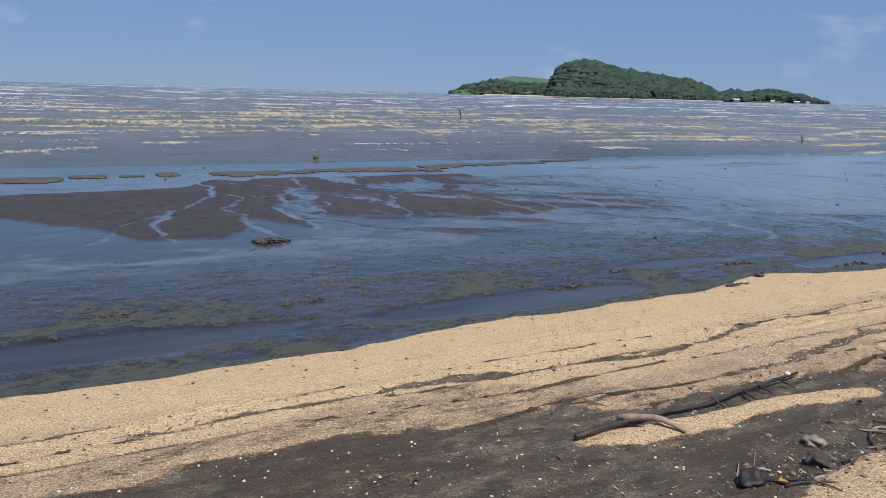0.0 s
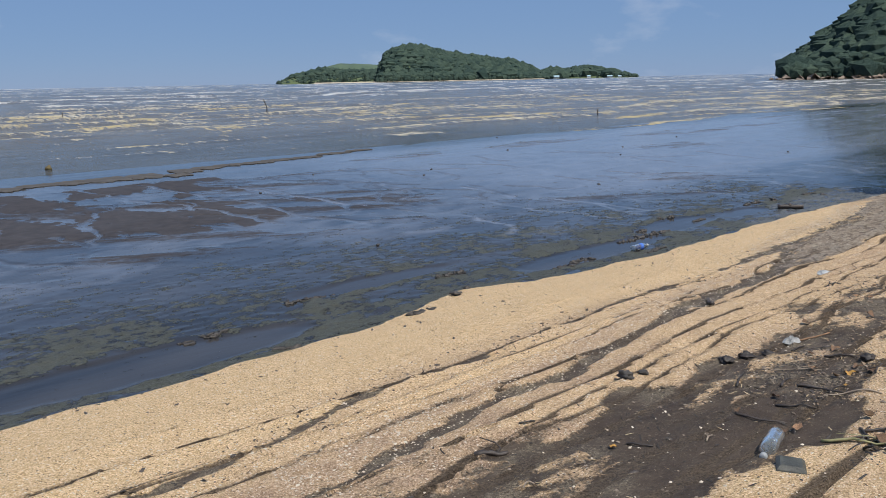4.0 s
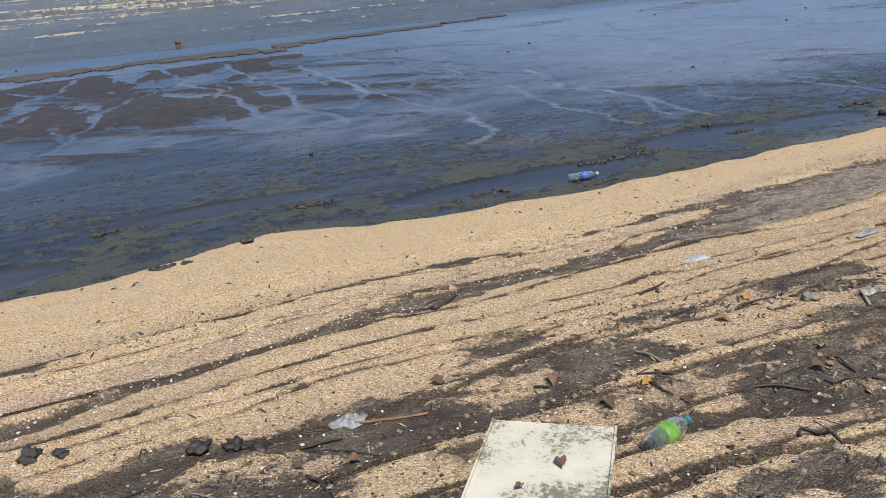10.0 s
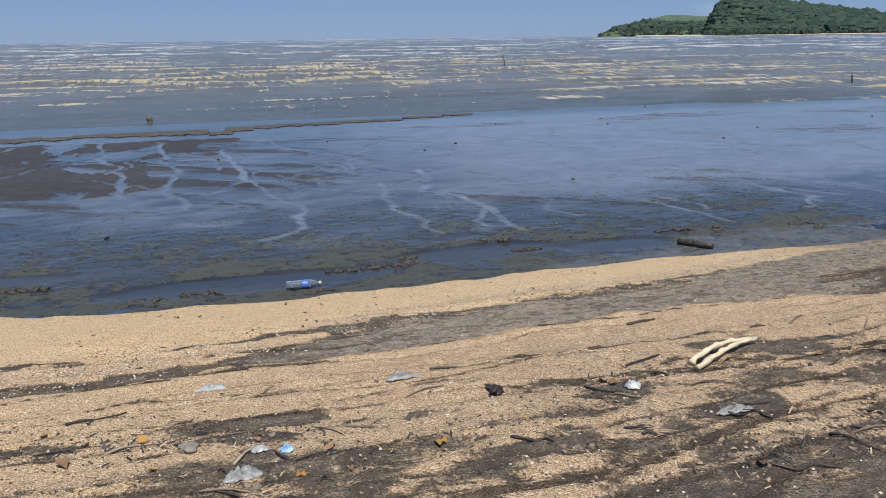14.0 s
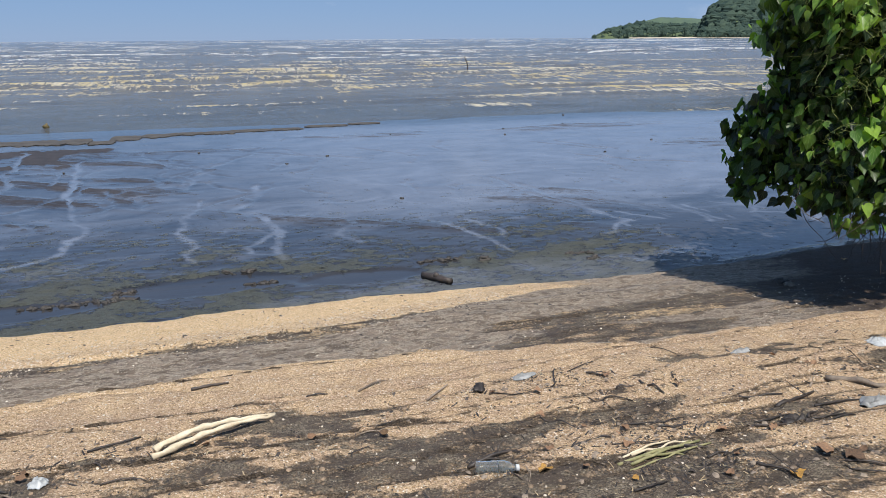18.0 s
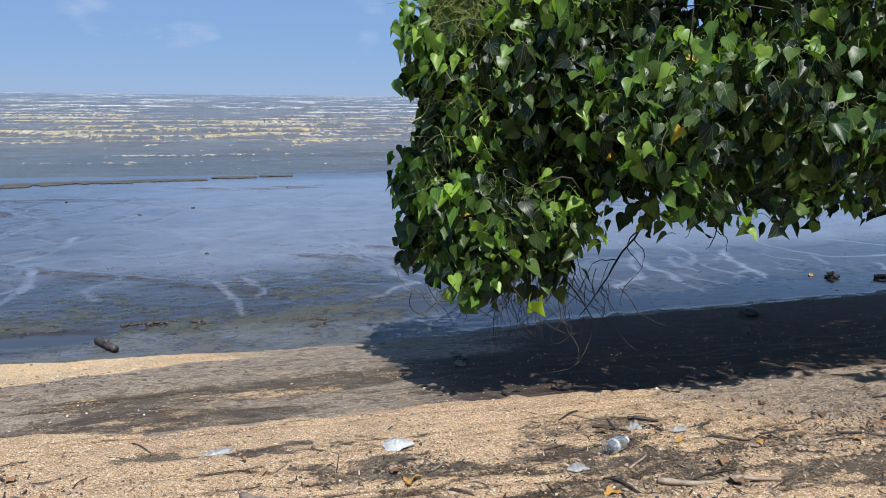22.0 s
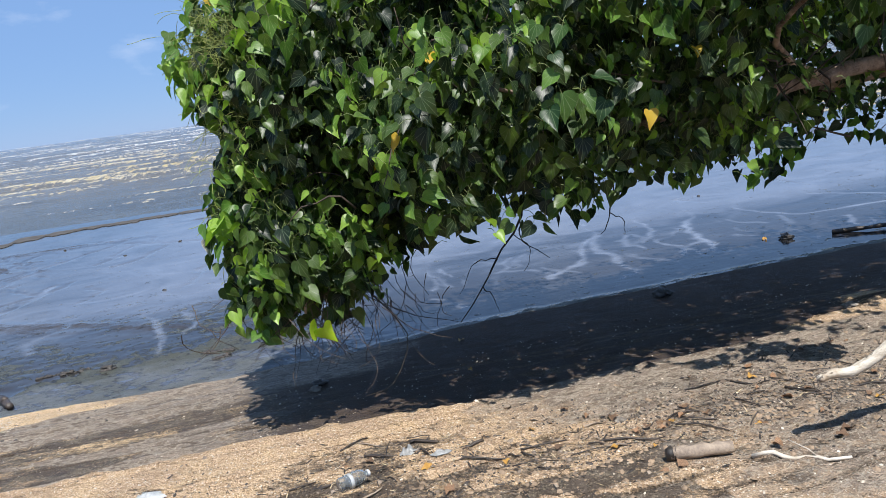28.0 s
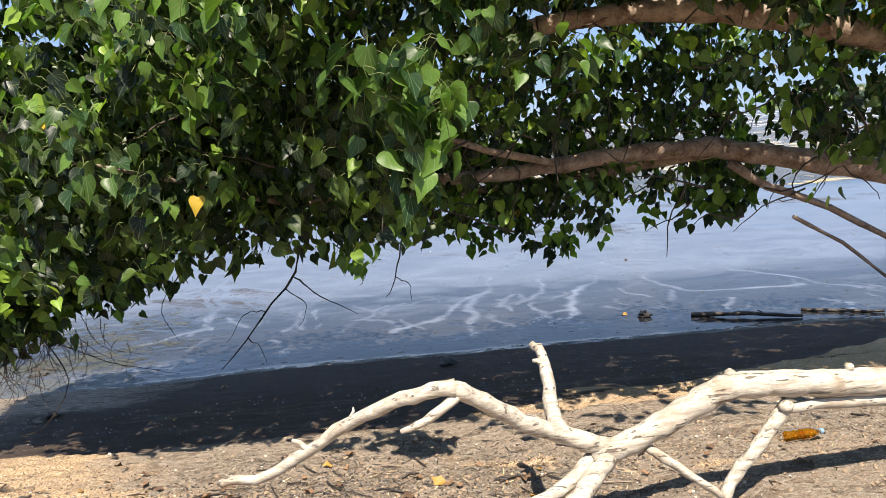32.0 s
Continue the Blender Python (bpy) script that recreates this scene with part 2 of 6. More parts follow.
    sfac = math_of(nt, "ADD", scum, math_of(nt, "ADD", math_of(nt, "MULTIPLY", math_of(nt, "SUBTRACT", crumb, 0.5), 2.6), math_of(nt, "MULTIPLY", math_of(nt, "SUBTRACT", noise_of(nt, place_of(nt, (1.0, 1.3, 1.0), SHORE), 4.0, 8, 0.78), 0.5), 2.2)), False)
    sfac = span(nt, sfac, 0.45, 0.56)
    # dark line round each crust: the shadow at its edge, painted in
    rim = span(nt, math_of(nt, "ABSOLUTE", math_of(nt, "SUBTRACT", sfac, 0.5)), 0.15, 0.42, 1.0, 0.0)
    flat = blend(nt, math_of(nt, "MULTIPLY", sfac, 0.85), flat, blend(nt, span(nt, fine, 0.35, 0.65), (0.042, 0.044, 0.034), (0.125, 0.128, 0.098)))
    flat = blend(nt, math_of(nt, "MULTIPLY", rim, span(nt, fine, 0.42, 0.58, 0.0, 0.85)), flat, (0.014, 0.012, 0.011))
    wisp = noise_of(nt, place_of(nt, (0.7, 0.16, 1.0), SHORE + 1.02), 6.0, 7, 0.66)
    dfac = span(nt, math_of(nt, "ADD", dry, math_of(nt, "ADD", math_of(nt, "MULTIPLY", math_of(nt, "SUBTRACT", crumb, 0.5), 1.0), math_of(nt, "MULTIPLY", math_of(nt, "SUBTRACT", wisp, 0.5), 1.3))), 0.32, 0.72)
    flat = blend(nt, dfac, flat, dryc)
    lfac = math_of(nt, "ADD", silt_sheen, math_of(nt, "MULTIPLY", math_of(nt, "SUBTRACT", crumb, 0.5), 0.22))
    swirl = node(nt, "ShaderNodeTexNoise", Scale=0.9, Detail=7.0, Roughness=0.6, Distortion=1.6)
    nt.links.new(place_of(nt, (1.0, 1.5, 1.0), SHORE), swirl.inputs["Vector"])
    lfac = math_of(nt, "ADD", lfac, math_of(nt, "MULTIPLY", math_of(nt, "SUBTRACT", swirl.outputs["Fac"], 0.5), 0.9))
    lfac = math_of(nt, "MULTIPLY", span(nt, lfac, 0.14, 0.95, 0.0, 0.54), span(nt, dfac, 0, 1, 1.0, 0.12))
    # pale blue: silt in the water, partly sky reflection painted into the colour
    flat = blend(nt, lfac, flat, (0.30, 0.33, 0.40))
    lsh = span(nt, math_of(nt, "ADD", land, math_of(nt, "MULTIPLY", math_of(nt, "SUBTRACT", fine, 0.5), 0.5)), 0.4, 0.6)
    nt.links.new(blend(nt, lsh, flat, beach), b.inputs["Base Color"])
    # gloss: a film of water on the flat, damp mud, matt sand
    wet = span(nt, big, 0.3, 0.72, 0.05, 0.17)
    r = nt.nodes.new("ShaderNodeMix")
    nt.links.new(dfac, r.inputs[0])
    nt.links.new(wet, r.inputs[2])
    r.inputs[3].default_value = 0.72
    r1 = nt.nodes.new("ShaderNodeMix")
    nt.links.new(sfac, r1.inputs[0])
    nt.links.new(r.outputs[0], r1.inputs[2])
    r1.inputs[3].default_value = 0.42
    r2 = nt.nodes.new("ShaderNodeMix")
    nt.links.new(mfac, r2.inputs[0])
    r2.inputs[2].default_value = 0.92
    nt.links.new(math_of(nt, "SUBTRACT", span(nt, mid, 0.3, 0.7, 0.42, 0.7), math_of(nt, "MULTIPLY", slick, -0.12)), r2.inputs[3])
    r3 = nt.nodes.new("ShaderNodeMix")
    nt.links.new(lsh, r3.inputs[0])
    nt.links.new(r1.outputs[0], r3.inputs[2])
    nt.links.new(r2.outputs[0], r3.inputs[3])
    nt.links.new(r3.outputs[0], b.inputs["Roughness"])
    b.inputs["IOR"].default_value = 1.36
    sp = nt.nodes.new("ShaderNodeMix")
    nt.links.new(lsh, sp.inputs[0])
    nt.links.new(span(nt, attr(nt, "film"), 0, 1, 0.36, 0.80), sp.inputs[2])
    sp.inputs[3].default_value = 0.18
    nt.links.new(sp.outputs[0], b.inputs["Specular IOR Level"])
    # relief
    rip = noise_of(nt, place_of(nt, (2.2, 7.0, 1.0), SHORE), 2.0, 4, 0.6)
    rip = math_of(nt, "MULTIPLY", rip, 0.22)
    grains = math_of(nt, "ADD", math_of(nt, "MULTIPLY", vor.outputs["Distance"], -1.5), math_of(nt, "ADD", math_of(nt, "MULTIPLY", fine, 2.2), math_of(nt, "MULTIPLY", math_of(nt, "MULTIPLY", mid, mfac), 4.0)))
    gh = nt.nodes.new("ShaderNodeMix")
    nt.links.new(lsh, gh.inputs[0])
    nt.links.new(math_of(nt, "ADD", rip, math_of(nt, "MULTIPLY", math_of(nt, "MULTIPLY", fine, sfac), 3.6)), gh.inputs[2])
    nt.links.new(math_of(nt, "ADD", grains, math_of(nt, "MULTIPLY", math_of(nt, "MULTIPLY", line, silty), 1.6)), gh.inputs[3])
    nt.links.new(bump_of(nt, gh.outputs[0], 0.8, 0.011), b.inputs["Normal"])
    return m


def make_water_material():
    m, nt, b = material("sea_water")
    foam, straw, deep = attr(nt, "foam"), attr(nt, "straw"), attr(nt, "deep")
    along = place_of(nt, (0.45, 1.5, 1.0), SHORE)
    n1, n2 = noise_of(nt, along, 0.9, 6, 0.65), noise_of(nt, place_of(nt, (1.0, 2.2, 1.0), SHORE), 3.2, 5, 0.7)
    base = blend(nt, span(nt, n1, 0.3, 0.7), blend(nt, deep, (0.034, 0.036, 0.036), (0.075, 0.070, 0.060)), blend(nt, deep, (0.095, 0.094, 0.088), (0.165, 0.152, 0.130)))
    n3 = noise_of(nt, place_of(nt, (1.0, 0.20, 1.0), SHORE), 4.2, 5, 0.8)
    n4 = noise_of(nt, place_of(nt, (1.0, 0.22, 1.0), SHORE), 0.8, 3, 0.6)
    f = math_of(nt, "ADD", math_of(nt, "MULTIPLY", foam, 0.72), math_of(nt, "ADD", math_of(nt, "MULTIPLY", math_of(nt, "SUBTRACT", n2, 0.5), 0.9), math_of(nt, "ADD", math_of(nt, "MULTIPLY", math_of(nt, "SUBTRACT", n4, 0.5), 0.9), math_of(nt, "MULTIPLY", math_of(nt, "SUBTRACT", n3, 0.5), 2.6))))
    f = span(nt, f, 0.52, 0.76)
    fc = blend(nt, math_of(nt, "MULTIPLY", straw, span(nt, n4, 0.36, 0.54, 0.5, 1.0)), (0.78, 0.78, 0.76), (0.50, 0.40, 0.20))
    fc = blend(nt, span(nt, n2, 0.40, 0.62, 0.55, 0.0), fc, (0.20, 0.17, 0.11))
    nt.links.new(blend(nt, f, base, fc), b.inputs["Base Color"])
    nt.links.new(span(nt, f, 0, 1, 0.14, 0.9), b.inputs["Roughness"])
    b.inputs["IOR"].default_value = 1.33
    h = math_of(nt, "ADD", math_of(nt, "MULTIPLY", n1, 1.0), math_of(nt, "MULTIPLY", n2, 0.35))
    nt.links.new(bump_of(nt, h, 1.0, 0.22), b.inputs["Normal"])
    return m


def make_leaf_material(name, by_island, young, old, yellow_share=0.02):
    m, nt, b = material(name)
    if by_island:
        g = nt.nodes.new("ShaderNodeNewGeometry")
        rnd = g.outputs["Random Per Island"]
    else:
        g = nt.nodes.new("ShaderNodeObjectInfo")
        rnd = g.outputs["Random"]
    white = nt.nodes.new("ShaderNodeTexWhiteNoise")
    white.noise_dimensions = "1D"
    nt.links.new(rnd, white.inputs["W"])
    r2 = white.outputs["Value"]
    ramp = nt.nodes.new("ShaderNodeValToRGB")
    ramp.color_ramp.elements[0].color = (*old, 1)
    ramp.color_ramp.elements[1].color = (*young, 1)
    ramp.color_ramp.elements[0].position, ramp.color_ramp.elements[1].position = 0.25, 0.95
    nt.links.new(r2, ramp.inputs["Fac"])
    vec = own_place(nt)
    n = noise_of(nt, vec, 30.0, 3)
    c = blend(nt, span(nt, n, 0.3, 0.7, 0.0, 0.35), ramp.outputs["Color"], tuple(v * 0.5 for v in old))
    # pale veins fanning from the stalk
    at = nt.nodes.new("ShaderNodeAttribute")
    at.attribute_name = "leaf_place"
    sp = nt.nodes.new("ShaderNodeSeparateXYZ")
    nt.links.new(at.outputs["Vector"], sp.inputs[0])
    ax = math_of(nt, "ABSOLUTE", sp.outputs["X"])
    slope = math_of(nt, "DIVIDE", ax, math_of(nt, "MAXIMUM", math_of(nt, "SUBTRACT", 0.06, sp.outputs["Y"]), 0.03))
    lines = [math_of(nt, "LESS_THAN", ax, 0.013)]
    for q in (0.33, 0.88):
        lines.append(math_of(nt, "LESS_THAN", math_of(nt, "ABSOLUTE", math_of(nt, "SUBTRACT", slope, q)), 0.030))
    vein = math_of(nt, "MULTIPLY", math_of(nt, "MAXIMUM", lines[0], math_of(nt, "MAXIMUM", lines[1], lines[2])), 0.42)
    c = blend(nt, vein, c, tuple(0.6 * v + 0.12 for v in young))
    c = blend(nt, math_of(nt, "GREATER_THAN", rnd, 1 - yellow_share), c, (0.50, 0.34, 0.04))
    nt.links.new(c, b.inputs["Base Color"])
    b.inputs["Roughness"].default_value = 0.40
    b.inputs["Specular IOR Level"].default_value = 0.36
    tr = nt.nodes.new("ShaderNodeBsdfTranslucent")
    nt.links.new(blend(nt, 1.0, c, (1.6, 1.8, 0.7), "MULTIPLY"), tr.inputs["Color"])
    mx = nt.nodes.new("ShaderNodeMixShader")
    mx.inputs[0].default_value = 0.34
    nt.links.new(b.outputs[0], mx.inputs[1])
    nt.links.new(tr.outputs[0], mx.inputs[2])
    nt.links.new(mx.outputs[0], nt.nodes["Material Output"].inputs["Surface"])
    return m


def make_woods_material():
    m, nt, b = material("far_woods")
    g = nt.nodes.new("ShaderNodeNewGeometry")
    # blue-grey cast in the greens: distance haze put into the colour
    c = blend(nt, g.outputs["Random Per Island"], (0.022, 0.040, 0.034), (0.066, 0.094, 0.064))
    n = noise_of(nt, place_of(nt), 0.35, 6, 0.7)
    c = blend(nt, span(nt, n, 0.35, 0.65, 0.0, 0.7), c, (0.036, 0.058, 0.048))
    nt.links.new(c, b.inputs["Base Color"])
    b.inputs["Roughness"].default_value = 0.9
    b.inputs["Specular IOR Level"].default_value = 0.1
    nt.links.new(bump_of(nt, n, 1.0, 1.5), b.inputs["Normal"])
    return m


def make_clear(name, tint, rough=0.06):
    m, nt, b = material(name)
    b.inputs["Base Color"].default_value = (*tint, 1)
    b.inputs["Transmission Weight"].default_value = 0.92
    b.inputs["IOR"].default_value = 1.10
    vec = own_place(nt)
    nt.links.new(span(nt, noise_of(nt, vec, 25.0), 0.3, 0.7, rough, rough + 0.3), b.inputs["Roughness"])
    return m


def make_board():
    """Old white foam with dark specks of mould gathered in patches."""
    m, nt, b = material("weathered_foam_board")
    vec = own_place(nt)
    soil, dots = noise_of(nt, vec, 4.0, 5, 0.65), noise_of(nt, vec, 70.0, 5, 0.75)
    f = math_of(nt, "ADD", math_of(nt, "MULTIPLY", math_of(nt, "SUBTRACT", soil, 0.5), 1.5), dots)
    c = blend(nt, span(nt, soil, 0.3, 0.7), (0.63, 0.585, 0.475), (0.43, 0.38, 0.28))
    c = blend(nt, span(nt, f, 0.54, 0.66, 0.0, 0.85), c, (0.12, 0.115, 0.07))
    nt.links.new(c, b.inputs["Base Color"])
    b.inputs["Roughness"].default_value = 0.9
    nt.links.new(bump_of(nt, dots, 0.6, 0.006), b.inputs["Normal"])
    return m


def make_driftwood():
    """Sun-bleached wood with cracks along the grain and brown weathered patches."""
    m, nt, b = material("bleached_wood")
    grainw = noise_of(nt, place_of(nt, (3.0, 26.0, 26.0), SHORE), 2.0, 6, 0.7)
    crack = noise_of(nt, place_of(nt, (1.6, 20.0, 20.0), SHORE), 2.4, 5, 0.65)
    blot = noise_of(nt, place_of(nt), 7.0, 5, 0.65)
    c = blend(nt, span(nt, grainw, 0.35, 0.65), (0.29, 0.245, 0.19), (0.62, 0.56, 0.465))
    c = blend(nt, span(nt, blot, 0.52, 0.68, 0.0, 0.7), c, (0.27, 0.19, 0.115))
    slit = span(nt, crack, 0.60, 0.64)
    c = blend(nt, math_of(nt, "MULTIPLY", slit, 0.75), c, (0.07, 0.05, 0.035))
    nt.links.new(c, b.inputs["Base Color"])
    b.inputs["Roughness"].default_value = 0.8
    h = math_of(nt, "SUBTRACT", math_of(nt, "ADD", grainw, math_of(nt, "MULTIPLY", blot, 0.6)), slit)
    nt.links.new(bump_of(nt, h, 0.9, 0.006), b.inputs["Normal"])
    return m


M_GROUND, M_WATER = make_ground_material(), make_water_material()
M_LEAF = make_leaf_material("heart_leaf", False, (0.135, 0.26, 0.042), (0.021, 0.054, 0.016), 0.002)
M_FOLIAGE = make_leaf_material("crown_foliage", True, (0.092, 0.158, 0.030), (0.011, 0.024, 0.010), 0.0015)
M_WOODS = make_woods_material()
# bright leaf colour: fresh growth, with sunlit clusters painted in
M_FRESH_LIT = make_leaf_material("fresh_foliage", True, (0.27, 0.42, 0.060), (0.085, 0.180, 0.029), 0.0015)
M_BARK = plain("brown_bark", (0.085, 0.042, 0.022), (0.42, 0.33, 0.26), 0.85, 9.0, 0.8, 0.02, (1, 1, 1))
M_TWIG = plain("dark_twig", (0.030, 0.022, 0.016), (0.075, 0.055, 0.040), 0.8, 20.0)
M_VINE = plain("string_vine", (0.085, 0.12, 0.025), (0.27, 0.31, 0.07), 0.6, 15.0)
M_ROOT = plain("dry_rootlets", (0.035, 0.024, 0.017), (0.10, 0.07, 0.05), 0.8, 15.0)
M_STALK = plain("leaf_stalk", (0.055, 0.085, 0.022), (0.17, 0.21, 0.06), 0.6, 15.0)
M_BLEACH = make_driftwood()
M_STICKW = plain("pale_stick_wood", (0.34, 0.28, 0.21), (0.70, 0.63, 0.53), 0.75, 9.0, 0.8, 0.01)
M_PLATE = plain("dried_mud_plate", (0.040, 0.034, 0.028), (0.085, 0.074, 0.060), 0.75, 3.0, 0.6, 0.02)
M_WETWOOD = plain("waterlogged_wood", (0.022, 0.017, 0.014), (0.07, 0.052, 0.040), 0.5, 14.0, 0.9, 0.01, vary=0.3)
M_GREYWOOD = plain("grey_driftwood", (0.12, 0.09, 0.07), (0.34, 0.27, 0.20), 0.8, 12.0, 0.8, 0.01, vary=0.35)
M_LITTER = plain("crumbled_leaf", (0.09, 0.06, 0.038), (0.36, 0.26, 0.17), 0.8, 6.0, 0.4, 0.004)
M_DEAD = plain("dead_leaf", (0.080, 0.047, 0.028), (0.30, 0.170, 0.090), 0.75, 14.0, 0.6, 0.006, vary=0.5)
M_YELLOW = plain("yellow_leaf", (0.20, 0.095, 0.02), (0.52, 0.29, 0.06), 0.6, 20.0, 0.4, 0.004)
M_SHELL = plain("shell_chip", (0.40, 0.32, 0.23), (0.74, 0.66, 0.54), 0.6, 30.0, 0.3, 0.004)
M_STONE = plain("beach_stone", (0.10, 0.085, 0.07), (0.30, 0.26, 0.21), 0.8, 14.0, 0.7, 0.01, vary=0.4)
M_CHAR = plain("dark_debris", (0.010, 0.008, 0.007), (0.045, 0.034, 0.027), 0.6, 30.0, 0.6, 0.006)
M_CLOD = plain("mud_clod", (0.030, 0.026, 0.022), (0.075, 0.064, 0.054), 0.55, 18.0, 0.9, 0.02)
M_FOAM = make_board()
M_TRAY = plain("dirty_dark_plastic", (0.03, 0.03, 0.026), (0.085, 0.085, 0.07), 0.5, 20.0)
M_BAG = plain("thin_white_plastic", (0.20, 0.21, 0.21), (0.52, 0.53, 0.53), 0.4, 10.0, 0.4, 0.005)
M_GREYBAG = plain("dirty_grey_plastic", (0.13, 0.13, 0.125), (0.36, 0.36, 0.35), 0.45, 10.0, 0.5, 0.006)
M_BLUE = plain("blue_plastic", (0.06, 0.22, 0.45), (0.42, 0.58, 0.68), 0.4, 30.0, 0.3, 0.004)
M_LABELB = plain("blue_label", (0.03, 0.08, 0.35), (0.10, 0.22, 0.60), 0.45, 40.0, 0.2, 0.002)
M_GREENL = plain("green_label", (0.05, 0.15, 0.02), (0.22, 0.42, 0.07), 0.45, 30.0, 0.2, 0.002)
M_STRAWB = plain("dry_straw", (0.30, 0.22, 0.12), (0.58, 0.47, 0.30), 0.8, 20.0)
M_REED = plain("green_reed", (0.13, 0.13, 0.05), (0.36, 0.32, 0.16), 0.7, 18.0)
M_HUSK = plain("brown_husk", (0.06, 0.036, 0.02), (0.20, 0.12, 0.06), 0.85, 16.0, 0.8, 0.008)
M_CREAM = plain("cream_husk", (0.46, 0.37, 0.24), (0.76, 0.66, 0.48), 0.8, 8.0, 0.6, 0.008)
M_TEAL = plain("teal_plastic", (0.02, 0.11, 0.12), (0.04, 0.20, 0.22), 0.45, 14.0, 0.3, 0.003)
M_AMBER = make_clear("amber_liquid", (0.75, 0.34, 0.03))
M_CLEAR = make_clear("clear_plastic", (0.80, 0.84, 0.84))
M_HILL = plain("hill_ground", (0.05, 0.075, 0.03), (0.10, 0.13, 0.05), 0.9, 0.02, 0.2, 1.0)
M_GRASSHILL = plain("grassy_hill", (0.045, 0.075, 0.048), (0.085, 0.125, 0.07), 0.9, 0.02, 0.2, 1.0)
M_FARSAND = plain("far_sand", (0.40, 0.33, 0.24), (0.55, 0.46, 0.35), 0.9, 0.05, 0.2, 0.5)
M_WALLW = plain("white_house_wall", (0.55, 0.56, 0.55), (0.75, 0.75, 0.72), 0.8, 0.5)
M_ROOFB = plain("pale_blue_roof", (0.30, 0.46, 0.52), (0.45, 0.60, 0.64), 0.6, 0.5)
M_ROCK = plain("headland_rock", (0.10, 0.07, 0.05), (0.32, 0.25, 0.19), 0.85, 0.6, 0.8, 0.4)
M_MUDBOX = plain("mossy_stump", (0.05, 0.035, 0.012), (0.17, 0.13, 0.05), 0.8, 12.0)


# ---- ground: one sheet from the beach to the horizon ----
def grow(a, b, first, ratio):
    out, step = [], first
    x = a
    while x < b:
        out.append(x)
        x += step
        step *= ratio
    return out + [b]


gs = np.array([-v for v in grow(5.0, 4500, 0.05, 1.075)][::-1] + list(np.arange(-4.96, 24.98, 0.036)) + grow(25.0, 4500, 0.05, 1.07))
gd = np.array([-v for v in grow(20.0, 4500, 0.14, 1.12)][::-1] + list(np.arange(-19.9, -8.0, 0.085)) + list(np.arange(-8.0, -3.2, 0.055)) + list(np.arange(-3.2, 0.0, 0.034)) + list(np.arange(0.0, 4.6, 0.0225)) + list(np.arange(4.6, 8.0, 0.07)) + grow(8.0, 900, 0.1, 1.16))
GS, GD = np.meshgrid(gs, gd, indexing="ij")
PROFILE = [(-60, -0.9), (-22, -0.24), (-15.5, -0.10), (-3, -0.04), (-1, 0.0), (-0.2, 0.035), (0, 0.065), (1, 0.19), (2, 0.305), (3.4, 0.505), (4.2, 0.63), (5.2, 0.71), (7, 0.75), (60, 0.9), (900, 6.0)]
EDGE = [(-4, 0.25), (0, 0.27), (1, 0.22), (2, 0.2), (3, 0.05), (4.3, 0.03), (6, -0.06), (6.9, -0.26), (7.3, -0.3), (7.9, -0.1), (8.6, 0.02), (9.6, 0.12), (10.5, 0.03), (13, 0.0), (14.5, 0.1), (15.7, 0.15), (18, -0.1), (26, -0.3)]
near = np.exp(-((GD / 2.5) ** 2))
edge = (steps(EDGE, GS) + 0.16 * (fbm(GS * 1.7, GS * 0 + 3.3, 3, 5) - 0.5)) * near
DD = GD - edge
warp = fbm(GS * 0.9, GD * 2.2, 4, 11) - 0.5
warp2 = fbm(GS * 3.1, GD * 6.0, 3, 23) - 0.5
fineN = fbm(GS * 9.0, GD * 14.0, 3, 31) - 0.5
spread = 0.85 * fade(11.3, 14, GS) * fade(18.5, 16, GS)
land = fade(-0.015, 0.03, DD + 0.06 * warp2)
shoal = fade(-0.3, 0.3, DD + spread + 1.1 * warp + 0.5 * warp2) * fade(0.0, 0.2, spread) * (1 - land)

# dark strips and patches in the sand
L1 = [(-5, 1.3), (2, 1.5), (3.7, 1.7), (4.0, 1.67), (4.8, 1.38), (5.4, 1.4), (6.8, 1.36), (8, 1.3), (8.9, 1.3), (10.4, 1.12), (12.3, 0.92), (14, 0.6), (30, 0.5)]
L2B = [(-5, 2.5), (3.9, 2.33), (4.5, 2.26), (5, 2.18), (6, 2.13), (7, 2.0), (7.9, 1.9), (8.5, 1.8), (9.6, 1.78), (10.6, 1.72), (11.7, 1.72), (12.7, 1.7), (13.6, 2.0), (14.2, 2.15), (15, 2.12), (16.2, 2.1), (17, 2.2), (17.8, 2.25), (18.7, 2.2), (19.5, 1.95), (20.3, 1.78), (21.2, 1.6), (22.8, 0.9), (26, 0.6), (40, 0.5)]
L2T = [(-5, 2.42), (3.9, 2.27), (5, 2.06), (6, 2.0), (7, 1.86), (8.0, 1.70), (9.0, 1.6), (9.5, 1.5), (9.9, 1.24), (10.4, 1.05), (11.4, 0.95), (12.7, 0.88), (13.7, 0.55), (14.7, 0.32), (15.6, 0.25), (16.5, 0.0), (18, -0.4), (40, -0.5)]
BELT = [(-5, 1.9), (0, 1.74), (1.5, 1.6), (2.2, 1.64), (2.6, 1.78), (3.1, 2.16), (4.7, 2.27), (5.4, 2.6), (6.1, 2.7), (40, 9)]
